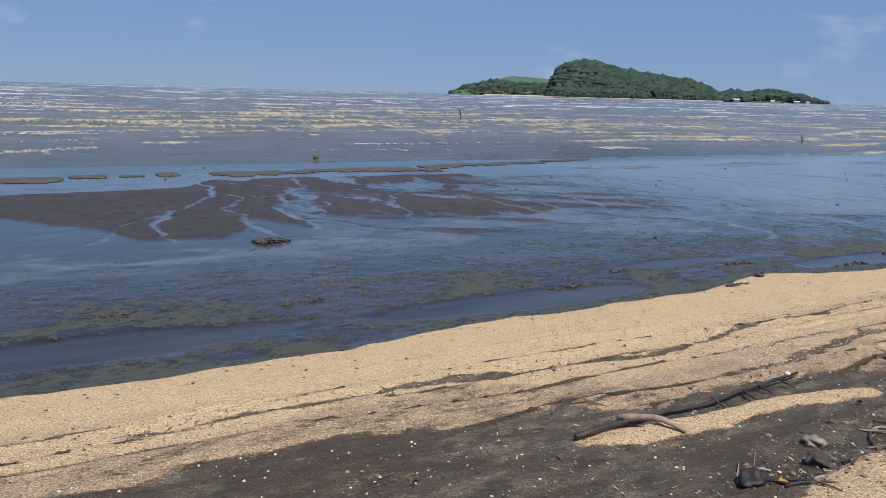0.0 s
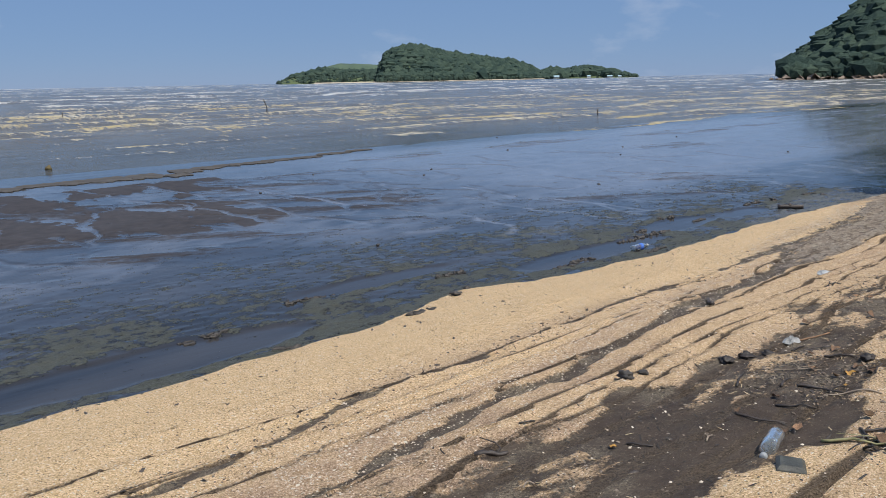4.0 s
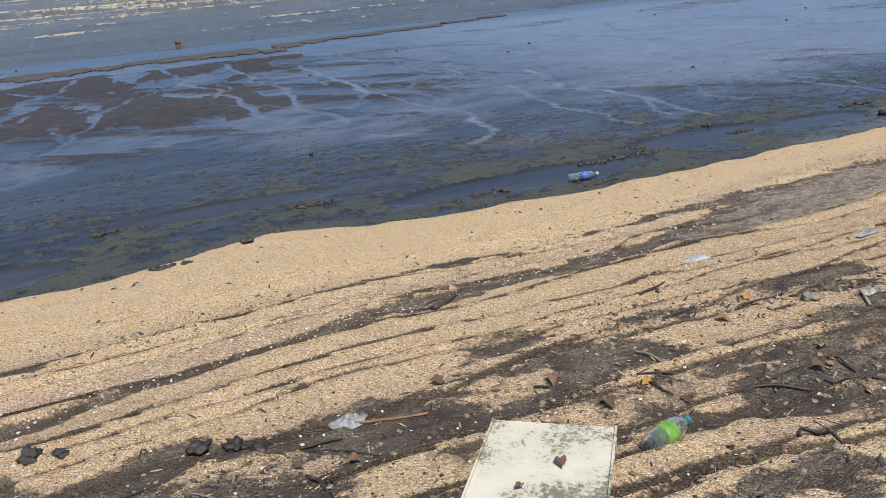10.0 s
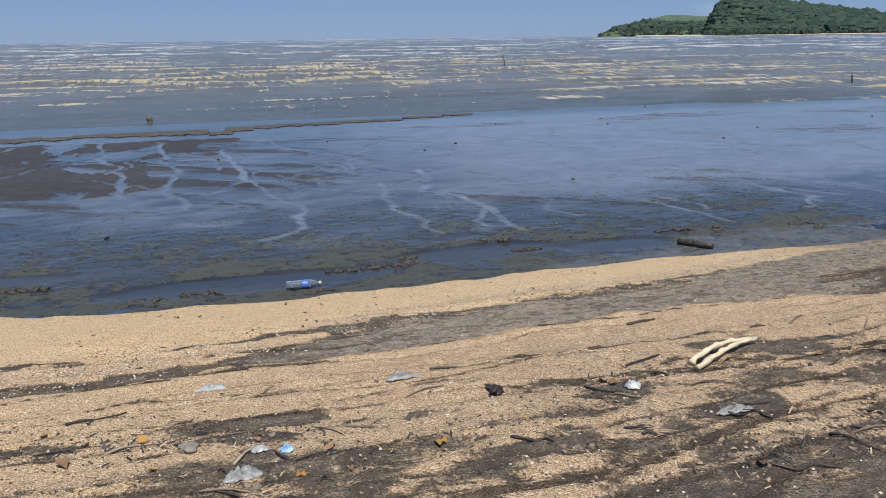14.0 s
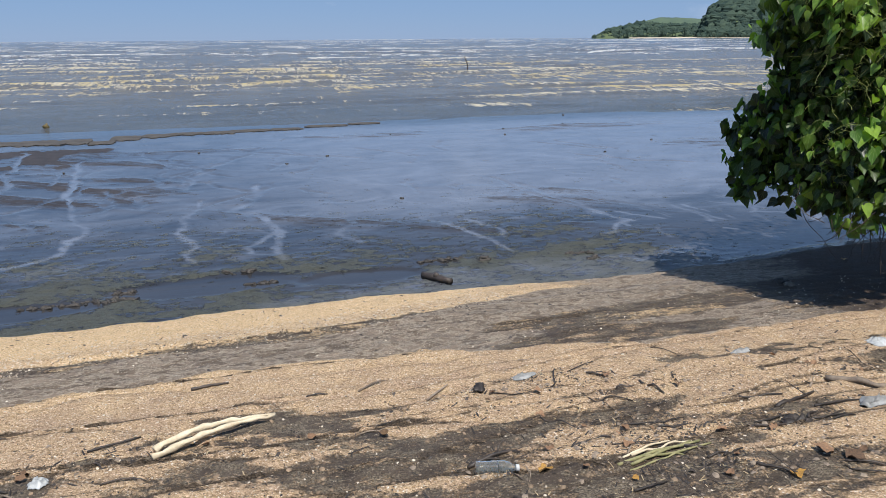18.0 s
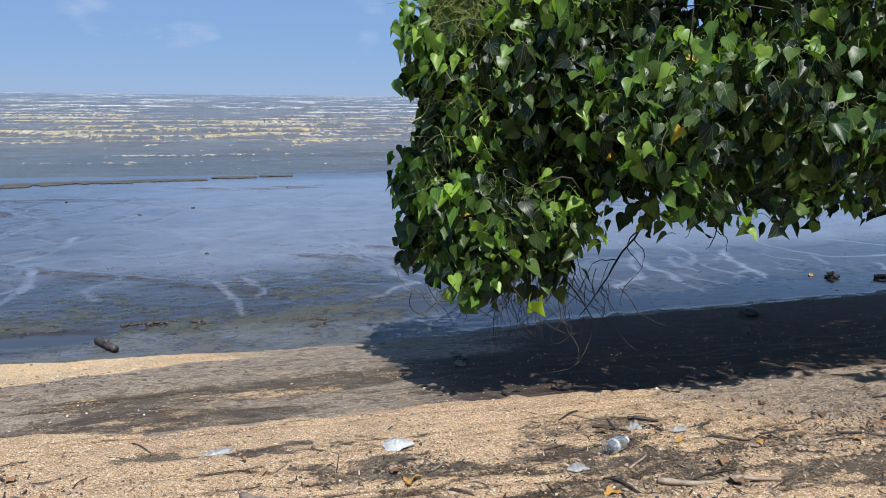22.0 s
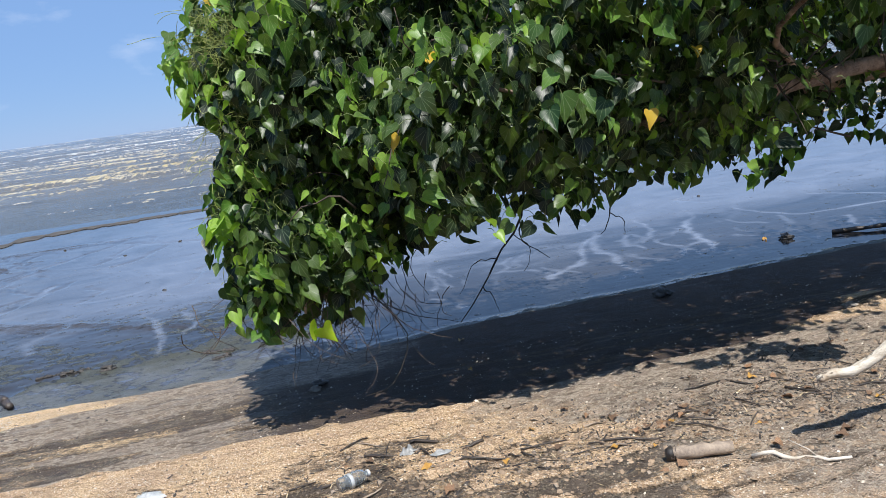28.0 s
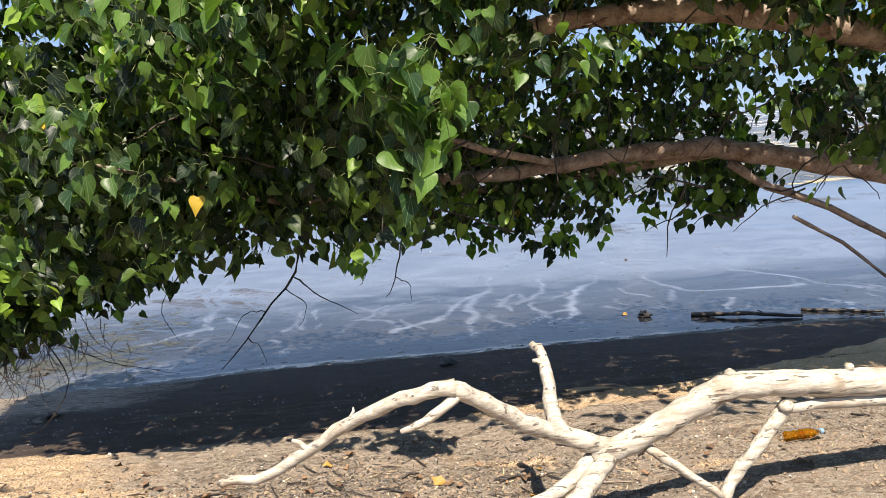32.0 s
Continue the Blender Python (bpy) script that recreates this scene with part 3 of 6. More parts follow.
F3T = [(-5, 2.3), (0, 2.06), (1.2, 2.05), (2.0, 2.27), (2.7, 2.42), (3.0, 2.55), (3.4, 2.42), (3.8, 2.45), (4.2, 2.55), (4.5, 2.74), (4.76, 2.52), (5, 2.67), (5.4, 2.66), (5.75, 2.5), (5.9, 2.74), (6.44, 2.68), (7.05, 2.75), (7.5, 3.08), (8.2, 3.45), (8.6, 3.6), (9.0, 3.5), (9.7, 3.35), (10.5, 3.4), (11.5, 3.9), (40, 4.5)]
F3B = [(-5, 6), (0, 4.3), (2.4, 3.75), (2.8, 3.6), (3.2, 3.55), (4.5, 3.95), (5.8, 3.63), (6.3, 3.48), (7, 3.32), (7.4, 3.36), (7.9, 3.6), (8.6, 3.75), (9.2, 3.95), (9.7, 4.05), (10.1, 3.95), (10.5, 3.9), (11.3, 3.8), (40, 3.8)]
wd = GD + 0.18 * warp + 0.12 * warp2 + 0.05 * fineN
m1 = (1 - fade(0.015, 0.05, np.abs(wd - steps(L1, GS)) - 0.02 * (warp + 0.3))) * fade(0.35, 0.55, fbm(GS * 1.1, GD * 0, 3, 41) + 0.12)
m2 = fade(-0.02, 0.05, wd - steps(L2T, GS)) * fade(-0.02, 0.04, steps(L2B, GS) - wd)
streak = fade(0.46, 0.62, fbm(GS * 2.2 + GD * 2.0, GD * 9.0, 3, 53)) * fade(8.5, 11, GS) * fade(18, 15, GS)
grey = fade(8.6, 10.2, GS) * fade(16.6, 15.0, GS)
back = fade(14.5, 16.5, GS) * fade(2.1, 2.3, GD) * fade(4.6, 4.2, GD) * fade(0.25, 0.42, fbm(GS * 1.2, GD * 2.6, 5, 79, 0.6))
front = fade(16.5, 17.6, GS + warp) * fade(2.05, 2.2, GD) * fade(3.15, 2.8, GD + 0.4 * warp + 0.3 * warp2)
tip = 0.85 * fade(13.9, 15.1, GS + 1.2 * warp) * fade(1.1, 0.8, GD) * fade(17.4, 16.2, GS + warp)
band = fbm(GS * 0.42 + 0.5 * warp, (GD + 0.16 * warp + 0.10 * warp2) * 3.1, 4, 59, 0.45)
silty = np.maximum.reduce([m2 * grey * (0.82 + 0.18 * fade(0.28, 0.42, band)), tip, 0.8 * back * fade(16.5, 18.5, GS), 0.95 * front]) * land
m2 = m2 * (1 - 0.25 * streak) * (1 - 0.62 * grey * (0.5 + 0.5 * fade(0.62, 0.52, band)))
silty = silty * (1 - 0.9 * grey * fade(0.54, 0.62, band) * fade(0.7, 1.0, GD))
wd3 = GD + 0.20 * warp + 0.15 * warp2 + 0.09 * fineN


def off_line(points):
    """How far each place lies from a line of (s, d) points."""
    best = np.full(GS.shape, 9.0)
    for (s0, d0), (s1, d1) in zip(points[:-1], points[1:]):
        t = np.clip(((GS - s0) * (s1 - s0) + (GD - d0) * (d1 - d0)) / ((s1 - s0) ** 2 + (d1 - d0) ** 2), 0, 1)
        best = np.minimum(best, np.hypot(GS - s0 - t * (s1 - s0), GD - d0 - t * (d1 - d0)))
    return best


m3 = fade(-0.03, 0.05, wd3 - steps(F3T, GS)) * fade(-0.03, 0.05, steps(F3B, GS) - wd3)
m3 = m3 * (1 - (0.30 + 0.34 * fade(3.0, 4.5, GS) + 0.24 * fade(5.2, 8.0, GS)) * fade(0.49 - 0.05 * fade(5.2, 8.0, GS), 0.60 - 0.04 * fade(7.6, 8.6, GS), fbm(GS * 1.5 + 7, GD * 3.4, 6, 61, 0.66)))
# a tongue of clean sand beside the long branch, another by the board
tongue = np.maximum(fade(0.11, 0.05, off_line([(2.35, 2.76), (2.9, 2.86), (3.4, 2.86), (3.95, 2.98)]) + 0.10 * warp + 0.09 * warp2), 0.9 * fade(0.16, 0.09, off_line([(5.0, 3.62), (5.5, 3.75)]) + 0.10 * warp + 0.09 * warp2))
m3 = m3 * (1 - tongue)
belt = fade(-0.05, 0.08, wd3 - steps(BELT, GS)) * fade(0.10, -0.02, wd3 - steps(F3T, GS)) * land
m4 = (0.85 - 0.10 * fade(10, 12, GS)) * fade(0.53 + 0.04 * fade(10, 14, GS), 0.65 + 0.05 * fade(10, 14, GS), fbm(GS * 1.2 + 3.7, GD * 3.2, 7, 71, 0.68)) * fade(2.3, 2.6, GD) * fade(5.5, 7.5, GS)
m4 = np.maximum(m4, 0.9 * fade(0.48, 0.62, fbm(GS * 1.3 + 1.7, GD * 3.6, 6, 73, 0.62)) * fade(2.45, 2.7, GD) * fade(4.0, 3.5, GD) * fade(14, 16.5, GS) * 0.55)
m6 = 0.64 * fade(0.47, 0.58, fbm(GS * 1.05 + 4.1, GD * 3.1, 6, 74, 0.64)) * fade(2.95, 3.15, GD + 0.35 * warp) * fade(4.5, 4.1, GD) * fade(7.8, 9.2, GS) * fade(17.0, 15.5, GS)
m5 = 0.85 * fade(3.83, 3.92, wd3) * fade(5.7, 6.1, GS) * fade(12, 10, GS) * (1 - 0.85 * fade(0.50, 0.60, fbm(GS * 1.9 + 2, GD * 3.0, 6, 67, 0.66)))
# overlapping sand ledges: each front is a wavy line with rounded lobes toward the sea, some merging
LEDGES = []
at = 0.95
for k in range(26):
    common = 0.55 * (fbm(gs * 0.33, gs * 0 + 0.33 * k, 3, 83) - 0.5)
    lobes = -0.15 * np.abs(2 * vnoise(gs * 0.95 + 0.6 * vnoise(gs * 0.5, gs * 0 + k, 85), gs * 0 + 1.7 * k, 87) - 1) + 0.05 * (vnoise(gs * 4.1, gs * 0 + 2.9 * k, 89) - 0.5)
    line = at + common + (0.45 + 0.55 * fade(6, 9, gs)) * lobes
    if k % 2:
        line = line - 0.17 * fade(9.0, 6.5, gs)
    if LEDGES:
        line = np.maximum(line, LEDGES[-1] + 0.03)
    LEDGES.append(line)
    at += 0.155 + 0.06 * math.sin(k * 2.1)
LEDGES = np.array([np.full_like(gs, -9e3)] + LEDGES + [np.full_like(gs, 9e3)])
saw, scarp, shelf = np.zeros_like(GS), np.zeros_like(GS), np.zeros_like(GS)
for i in range(len(gs)):
    col = LEDGES[:, i]
    q = np.clip(np.searchsorted(col, gd), 1, len(col) - 1)
    gap = np.clip(col[q] - col[q - 1], 0.03, 0.6)
    shelf[i], scarp[i] = q, col[q] - gd
    saw[i] = np.clip(1 - (col[q] - gd) / gap, 0, 1)
patchy = fade(0.34, 0.52, fbm(GS * 1.1, GD * 1.6, 4, 91))
thin = np.maximum(0.66 * fade(0.10 - 0.02 * fade(7.5, 9, GS), 0.015, scarp), 0.08 + 0.34 * saw**3) * patchy * fade(0.6, 1.3, GD)
seam = fade(0.075, 0.020, scarp) * fade(0.26, 0.38, fbm(GS * 1.4 + 9, GD * 1.8, 4, 95)) * (1 - 0.65 * silty) * fade(0.9, 1.4, GD) * fade(5.5, 4.8, GD) * land
tone = vnoise(shelf * 3.7, GS * 0.35, 93)
mud = np.maximum.reduce([0.85 * m1, m2, m3, m4, m5, m6, 0.74 * thin, 0.30 * belt]) * (1 - 0.85 * tongue) * land * fade(6.5, 5.2, GD)
shoal = np.clip(shoal, 0, 1)
grit = np.clip(fade(0.9, 1.5, GD + 0.3 * warp) * (0.10 * fade(1.8, 2.6, GD) + 0.05 + 0.75 * saw**2 + 1.0 * (tone - 0.5) + 0.5 * (fbm(GS * 0.6, GD * 2.6, 4, 97) - 0.3)) + 0.55 * fade(0.25, 0.0, np.abs(GD - steps(L2T, GS) + 0.12)), 0, 1)

grit = np.maximum.reduce([grit, (0.46 + 0.30 * fade(8, 10.5, GS)) * fade(1.3, 2.1, GD + 0.4 * warp), 0.95 * belt]) * (1 - 0.7 * tongue)
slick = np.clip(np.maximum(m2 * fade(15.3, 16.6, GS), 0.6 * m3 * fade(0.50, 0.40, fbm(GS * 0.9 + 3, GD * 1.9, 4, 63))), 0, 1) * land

# tidal flat: drier lobes, broken plates at the low-water line, runnels
DRYL = [(-14, -7.5), (-0.5, -7.4), (0.8, -6.0), (1.2, -4.95), (2.2, -4.65), (2.6, -5.1), (3.0, -6.3), (3.6, -5.3), (4.0, -6.5), (5.2, -6.1), (6.2, -5.1), (7.4, -4.95), (8.3, -5.5), (9, -8), (9.8, -11.9), (40, -12)]
DRYU = [(-14, -10.6), (2.6, -10.5), (3.4, -12.0), (40, -12.1)]
wf = GD + 0.9 * (fbm(GS * 0.8, GD * 0.6, 4, 101) - 0.5)
dry = fade(0.0, 0.3, steps(DRYL, GS) - wf) * fade(0.0, 0.2, wf - steps(DRYU, GS))
dry = dry * np.maximum(fade(4.2, 3.2, GS), fade(0.41, 0.51, fbm(GS * 1.3 + 5, GD * 0.7, 6, 107, 0.6)))
smear = fade(0.57, 0.66, fbm(GS * 0.22 + 2, GD * 0.75, 4, 113)) * fade(-5.5, -8, GD) * fade(-15, -13, GD) * fade(6, 9, GS) * 0.42
# thin drier streaks that drain slantwise toward the shore
slant = fbm((GS * 0.55 - GD * 0.85) * 1.5, (GS * 0.85 + GD * 0.55) * 0.32, 5, 115, 0.58)
veil = 0.62 * fade(0.50, 0.66, slant) * fade(-3.4, -4.4, GD) * fade(-11.5, -9.0, GD) * fade(3.0, 4.5, GS) * fade(10.5, 8.5, GS + 0.3 * GD)
veil = np.maximum(veil, 0.45 * fade(0.52, 0.66, slant) * fade(-1.6, -2.2, GD) * fade(-6.0, -4.2, GD) * fade(10.5, 12, GS) * fade(18, 16.5, GS))
dry = np.maximum.reduce([dry, smear, veil])
silt_sheen = (0.40 + 0.12 * fade(9, 15, GS) + 0.22 * fade(15, 19, GS)) * fade(0.36, 0.70, fbm(GS * 0.45 + GD * 0.25 + 1.5 * warp, GD * 0.8 + 2.0 * warp, 4, 131, 0.5)) * fade(-0.8 - 1.6 * fade(10, 8, GS) - 0.5 * fade(14.5, 16, GS), -2.4 - 1.6 * fade(10, 8, GS) - 1.6 * fade(14.5, 16, GS), GD) * fade(-16, -12, GD)
cut = np.zeros_like(GS)


def runnel(points, width, strength):
    """A shallow channel along a line of (s, d) points."""
    global silt_sheen, cut
    p = np.array(points, float)
    box = np.ix_((gs > p[:, 0].min() - 0.8) & (gs < p[:, 0].max() + 0.8), (gd > p[:, 1].min() - 0.8) & (gd < p[:, 1].max() + 0.8))
    s, d = GS[box] + 0.5 * (fbm(GS[box] * 1.6, GD[box] * 1.6, 4, 137) - 0.5), GD[box] + 0.3 * (fbm(GS[box] * 2, GD[box] * 2, 2, 139) - 0.5)
    best = np.full(s.shape, 9.0)
    for a, b in zip(p[:-1], p[1:]):
        ab = b - a
        t = np.clip(((s - a[0]) * ab[0] + (d - a[1]) * ab[1]) / (ab @ ab), 0, 1)
        best = np.minimum(best, np.hypot(s - a[0] - t * ab[0], d - a[1] - t * ab[1]))
    wide = 0.55 * width * (1 - 0.4 * fade(17, 19, s)) * (0.05 + 0.85 * fbm(s * 1.4, d * 1.4, 3, 149))
    core, halo = 1 - fade(wide, wide + 0.06, best), 1 - fade(wide, wide + 0.6, best)
    silt_sheen[box] = np.maximum(silt_sheen[box], 0.8 * strength * (core * (0.3 + 1.0 * fbm(s * 3, d * 3, 3, 151)) + 0.16 * halo))
    cut[box] = np.maximum(cut[box], core)


runnel([(3.5, -14.2), (3.11, -12.0), (3.0, -9.8), (2.1, -7.8), (1.47, -6.25), (1.51, -4.8)], 0.13, 0.55)
runnel([(3.0, -9.8), (3.33, -8.85), (2.8, -7.55), (2.81, -6.0), (3.0, -5.0)], 0.10, 0.55)
runnel([(1.9, -7.3), (1.0, -6.3), (0.6, -5.2)], 0.07, 0.45)
runnel([(5.3, -12.0), (4.9, -10.26), (4.14, -9.05), (3.7, -7.4), (3.63, -5.3)], 0.09, 0.55)
runnel([(6.8, -12.2), (7.11, -9.51), (7.76, -7.27), (7.9, -5.2)], 0.10, 0.6)
runnel([(7.11, -9.51), (6.2, -8.4), (5.7, -7.2), (5.4, -5.6)], 0.08, 0.5)
runnel([(8.0, -11.6), (8.22, -8.75), (8.56, -6.73), (8.43, -5.51), (8.79, -4.2)], 0.09, 0.65)
runnel([(9.2, -10), (9.49, -7.32), (9.75, -5.6), (10.12, -4.0), (10.16, -2.82), (9.6, -2.2)], 0.08, 0.75)
runnel([(11.45, -5.2), (11.25, -4.05), (11.45, -3.05), (11.42, -1.8)], 0.06, 0.75)
runnel([(12.3, -6.2), (12.08, -4.4), (12.38, -3.1), (12.42, -2.1), (12.5, -1.6)], 0.08, 0.85)
runnel([(12.36, -3.0), (12.1, -2.3), (12.15, -2.0)], 0.05, 0.8)
runnel([(14.75, -5.8), (14.3, -3.8), (14.42, -2.7), (14.6, -1.95), (14.75, -1.2)], 0.07, 0.8)
runnel([(15.3, -5.2), (14.76, -2.75), (14.9, -1.8)], 0.05, 0.7)
runnel([(16.4, -5.0), (16.56, -3.5), (16.45, -1.9)], 0.05, 0.6)
runnel([(17.9, -4.8), (17.6, -3.1), (17.8, -1.7)], 0.05, 0.7)
runnel([(21.3, -6.6), (20.0, -3.28), (19.3, -1.8), (18.85, -1.3)], 0.07, 0.95)
runnel([(20.0, -3.28), (19.55, -1.5)], 0.06, 0.95)
runnel([(22.26, -4.7), (21.53, -3.17), (20.9, -2.5), (20.75, -1.2)], 0.07, 0.95)
runnel([(21.05, -4.1), (20.6, -2.85), (20.25, -2.2)], 0.05, 0.8)
runnel([(22.2, -4.7), (22.3, -3.2), (22.5, -2.3), (23.9, -2.2)], 0.06, 0.9)
runnel([(24.2, -5.2), (23.6, -3.4), (24.4, -1.8)], 0.06, 0.9)
rng = np.random.RandomState(4)
for k in range(54):
    s0, d0, lean = rng.uniform(16.4, 25), rng.uniform(-2.9, -1.1), rng.uniform(-0.28, 0.22)
    runnel([(s0 + lean * j + rng.uniform(-0.08, 0.08), d0 + 0.3 * j) for j in range(3)], rng.uniform(0.02, 0.04), rng.uniform(0.35, 0.8))
for k in range(46):
    s0, d0 = rng.uniform(3.5, 12) + (k % 3) * 4.5, rng.uniform(-11, -3.6)
    if k % 3 == 0 and d0 > -6:
        d0 -= 4
    lean = rng.uniform(-0.4, 0.5)
    runnel([(s0 + lean * j + rng.uniform(-0.2, 0.2), d0 + 0.55 * j) for j in range(4)], rng.uniform(0.03, 0.06), rng.uniform(0.3, 0.6))
silt_sheen = np.maximum(silt_sheen, 0.42 * shoal)
# even pale floor on the outer flat, painted for the sky's sheen
silt_sheen = np.maximum(silt_sheen, (0.30 * fade(7.5, 10.5, GS) + 0.38 * fade(11, 15, GS)) * fade(-1.8 - 0.5 * fade(15, 17, GS), -4.2, GD) * fade(-15.5, -13, GD))
dry = dry * (1 - cut)
flat = fade(0.02, -0.05, DD)
swell = fbm(GS * 1.7 + GD * 0.4, GD * 2.5, 6, 151, 0.62)
scum = (0.26 + 0.74 * fade(0.30, 0.74, swell)) * fade(-5.2, -2.2, DD) * (0.45 + 0.4 * fade(-2.8, -1.0, DD))
pool = np.zeros_like(GS)
for ps, pd, ra, rb in ((9.4, -0.62, 1.25, 0.30), (11.6, -0.95, 0.8, 0.30), (13.0, -0.75, 0.55, 0.22), (0.4, -0.7, 1.6, 0.4), (4.2, -0.6, 1.5, 0.35), (7.0, -1.4, 1.0, 0.2)):
    pool = np.maximum(pool, fade(1.15, 0.85, np.hypot((GS - ps) / ra, (GD - pd) / rb) + 0.5 * warp + 0.3 * warp2))
scum = np.maximum(scum, 0.8 * fade(-0.5, -0.15, DD) * fade(0.42, 0.5, fbm(GS * 1.3, GD * 3, 3, 157))) * (1 - pool)
scum = np.maximum(scum, 0.62 * shoal * (1 - pool))
scum = scum * (1 - 0.9 * fade(15.8, 17.2, GS) * fade(-0.02, -0.25, DD))

calm = fade(60, 25, np.abs(GS - 10)) * fade(-40, -20, GD)
GZ = steps(PROFILE, DD)
GZ = GZ + land * (0.013 * (1 - mud) + 0.032 * (1 - saw) ** 1.5 * fade(0.5, 1.0, GD) * fade(6.0, 5.0, GD) * (1 - m2) * (1 - 0.7 * m3) + 0.05 * (fbm(GS * 0.7, GD * 1.1, 3, 163) - 0.5) * fade(0.6, 2.0, GD) * calm + 0.012 * warp2 + 0.010 * fineN * (0.4 + mud))
GZ = GZ + flat * (0.018 * dry - 0.012 * cut * fade(-4.0, -5, GD) + 0.016 * scum * (0.6 + 3.0 * fineN) - 0.012 * pool)
GZ = GZ + 0.035 * np.exp(-(((GS - 20.1) / 0.22) ** 2) - (((GD - 1.66) / 0.10) ** 2))
mud = mud * (1 - np.exp(-(((GS - 20.1) / 0.25) ** 2) - (((GD - 1.66) / 0.12) ** 2)))


def sheet(name, S, D, Z, mat, fields):
    """A grid of (s, d, z) as one mesh with its masks."""
    n, k = S.shape
    X, Y = xy(S, D)
    me = bpy.data.meshes.new(name)
    me.vertices.add(n * k)
    me.vertices.foreach_set("co", np.stack([X, Y, Z], -1).astype(np.float32).ravel())
    i = np.arange(n * k).reshape(n, k)
    quads = np.stack([i[:-1, :-1], i[:-1, 1:], i[1:, 1:], i[1:, :-1]], -1).reshape(-1, 4)
    me.loops.add(quads.size)
    me.loops.foreach_set("vertex_index", quads.astype(np.int32).ravel())
    me.polygons.add(len(quads))
    me.polygons.foreach_set("loop_start", np.arange(0, quads.size, 4, dtype=np.int32))
    me.polygons.foreach_set("loop_total", np.full(len(quads), 4, dtype=np.int32))
    me.update(calc_edges=True)
    me.polygons.foreach_set("use_smooth", np.ones(len(quads), dtype=bool))
    for key, v in fields.items():
        me.attributes.new(key, "FLOAT", "POINT").data.foreach_set("value", v.astype(np.float32).ravel())
    if me.polygons[0].normal.z < 0:
        me.flip_normals()
    me.materials.append(mat)
    return new(name, me)


tagged(sheet("ground", GS, GD, GZ, M_GROUND, {"land": land, "mud": mud, "grit": grit, "dry": dry, "silt_sheen": np.clip(silt_sheen, 0, 1), "scum": scum, "silty": silty, "seam": seam, "slick": slick, "film": fade(-0.8, -3.6, GD)}), "golden shelly sand beach, dark mud strips and a wet tidal flat", "ground", kind="structure")


def hz(s, d):
    """The height of the ground."""
    i, j = int(np.clip(np.searchsorted(gs, s) - 1, 0, len(gs) - 2)), int(np.clip(np.searchsorted(gd, d) - 1, 0, len(gd) - 2))
    u, v = np.clip((s - gs[i]) / (gs[i + 1] - gs[i]), 0, 1), np.clip((d - gd[j]) / (gd[j + 1] - gd[j]), 0, 1)
    return float((GZ[i, j] * (1 - u) + GZ[i + 1, j] * u) * (1 - v) + (GZ[i, j + 1] * (1 - u) + GZ[i + 1, j + 1] * u) * v)


def W(s, d, z=None):
    x, y = xy(s, d)
    return Vector((x, y, hz(s, d) if z is None else z))


# ---- sea ----
fan = np.tan(np.radians(np.concatenate([np.arange(-86, -52, 1.5), np.arange(-52, 80, 0.125), np.arange(80, 88, 1.0)])))
far = np.array(grow(14.6, 4500, 0.16, 1.0165))
FA, WDD = np.meshgrid(fan, far, indexing="ij")
WS, WD = 6.0 + FA * (WDD + 5.0), -WDD
dist = WDD * np.sqrt(1 + (FA * 0.8) ** 2)
WZ, foam = np.full_like(WS, -0.10), np.zeros_like(WS)
for wave, lo, hi, height, seed in ((1.6, 14, 26, 0.010, 199), (3.2, 15, 45, 0.022, 201), (4.4, 19, 70, 0.07, 205), (6.5, 24, 150, 0.15, 211), (15.0, 80, 420, 0.30, 221), (42.0, 300, 1400, 0.5, 231), (140.0, 1100, 5000, 0.7, 241)):
    gate = fade(lo, lo * 1.6, dist) * fade(hi * 1.4, hi * 0.8, dist)
    ph = WD / wave + 3.2 * fbm(WS / wave * 0.22, WD / wave * 0.25, 4, seed)
    fr = ph - np.floor(ph)
    crest = np.exp(-((fr - 0.5) / 0.16) ** 2)
    live = fbm(WS / wave * 0.8, np.floor(ph) * 0.77 + 0.25 * fr, 5, seed + 5, 0.6)
    WZ = WZ + gate * height * (crest - 0.35) * (0.35 + live)
    if wave > 3:
        foam = np.maximum(foam, gate * fade(0.40 + 0.05 * (wave > 10), 0.58, live) * np.exp(-((fr - 0.50) / (0.20 if wave < 10 else 0.17)) ** 2))
foam = np.maximum(foam, 0.55 * fade(0.46, 0.64, fbm(WS * 0.05, WD * 0.4, 4, 261)) * fade(24, 32, dist) * fade(120, 70, dist))
straw = np.clip(fade(10, 14, dist) * fade(105, 62, dist) * (0.45 + 0.9 * fbm(WS * 0.09, WD * 0.25, 3, 251)), 0, 1)
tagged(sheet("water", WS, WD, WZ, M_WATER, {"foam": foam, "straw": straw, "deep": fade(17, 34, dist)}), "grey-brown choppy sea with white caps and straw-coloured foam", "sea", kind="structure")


# ---- builders ----
def mesh_of(name, verts, faces, mat, smooth=True, local=None):
    me = bpy.data.meshes.new(name)
    me.from_pydata([tuple(v) for v in verts], [], faces)
    me.update()
    if smooth:
        me.polygons.foreach_set("use_smooth", [True] * len(me.polygons))
    if local is not None:
        me.attributes.new("leaf_place", "FLOAT_VECTOR", "POINT").data.foreach_set("vector", np.array([tuple(v) for v in local], np.float32).ravel())
    me.materials.append(mat)
    return me


def part(name, data, mat, parent, label="", smooth=True):
    """One mesh (vertices, faces) under a thing, in the thing's own space."""
    ob = new(name, data if isinstance(data, bpy.types.Mesh) else mesh_of(name, *data, mat, smooth))
    ob.parent = parent
    return tagged(ob, label)


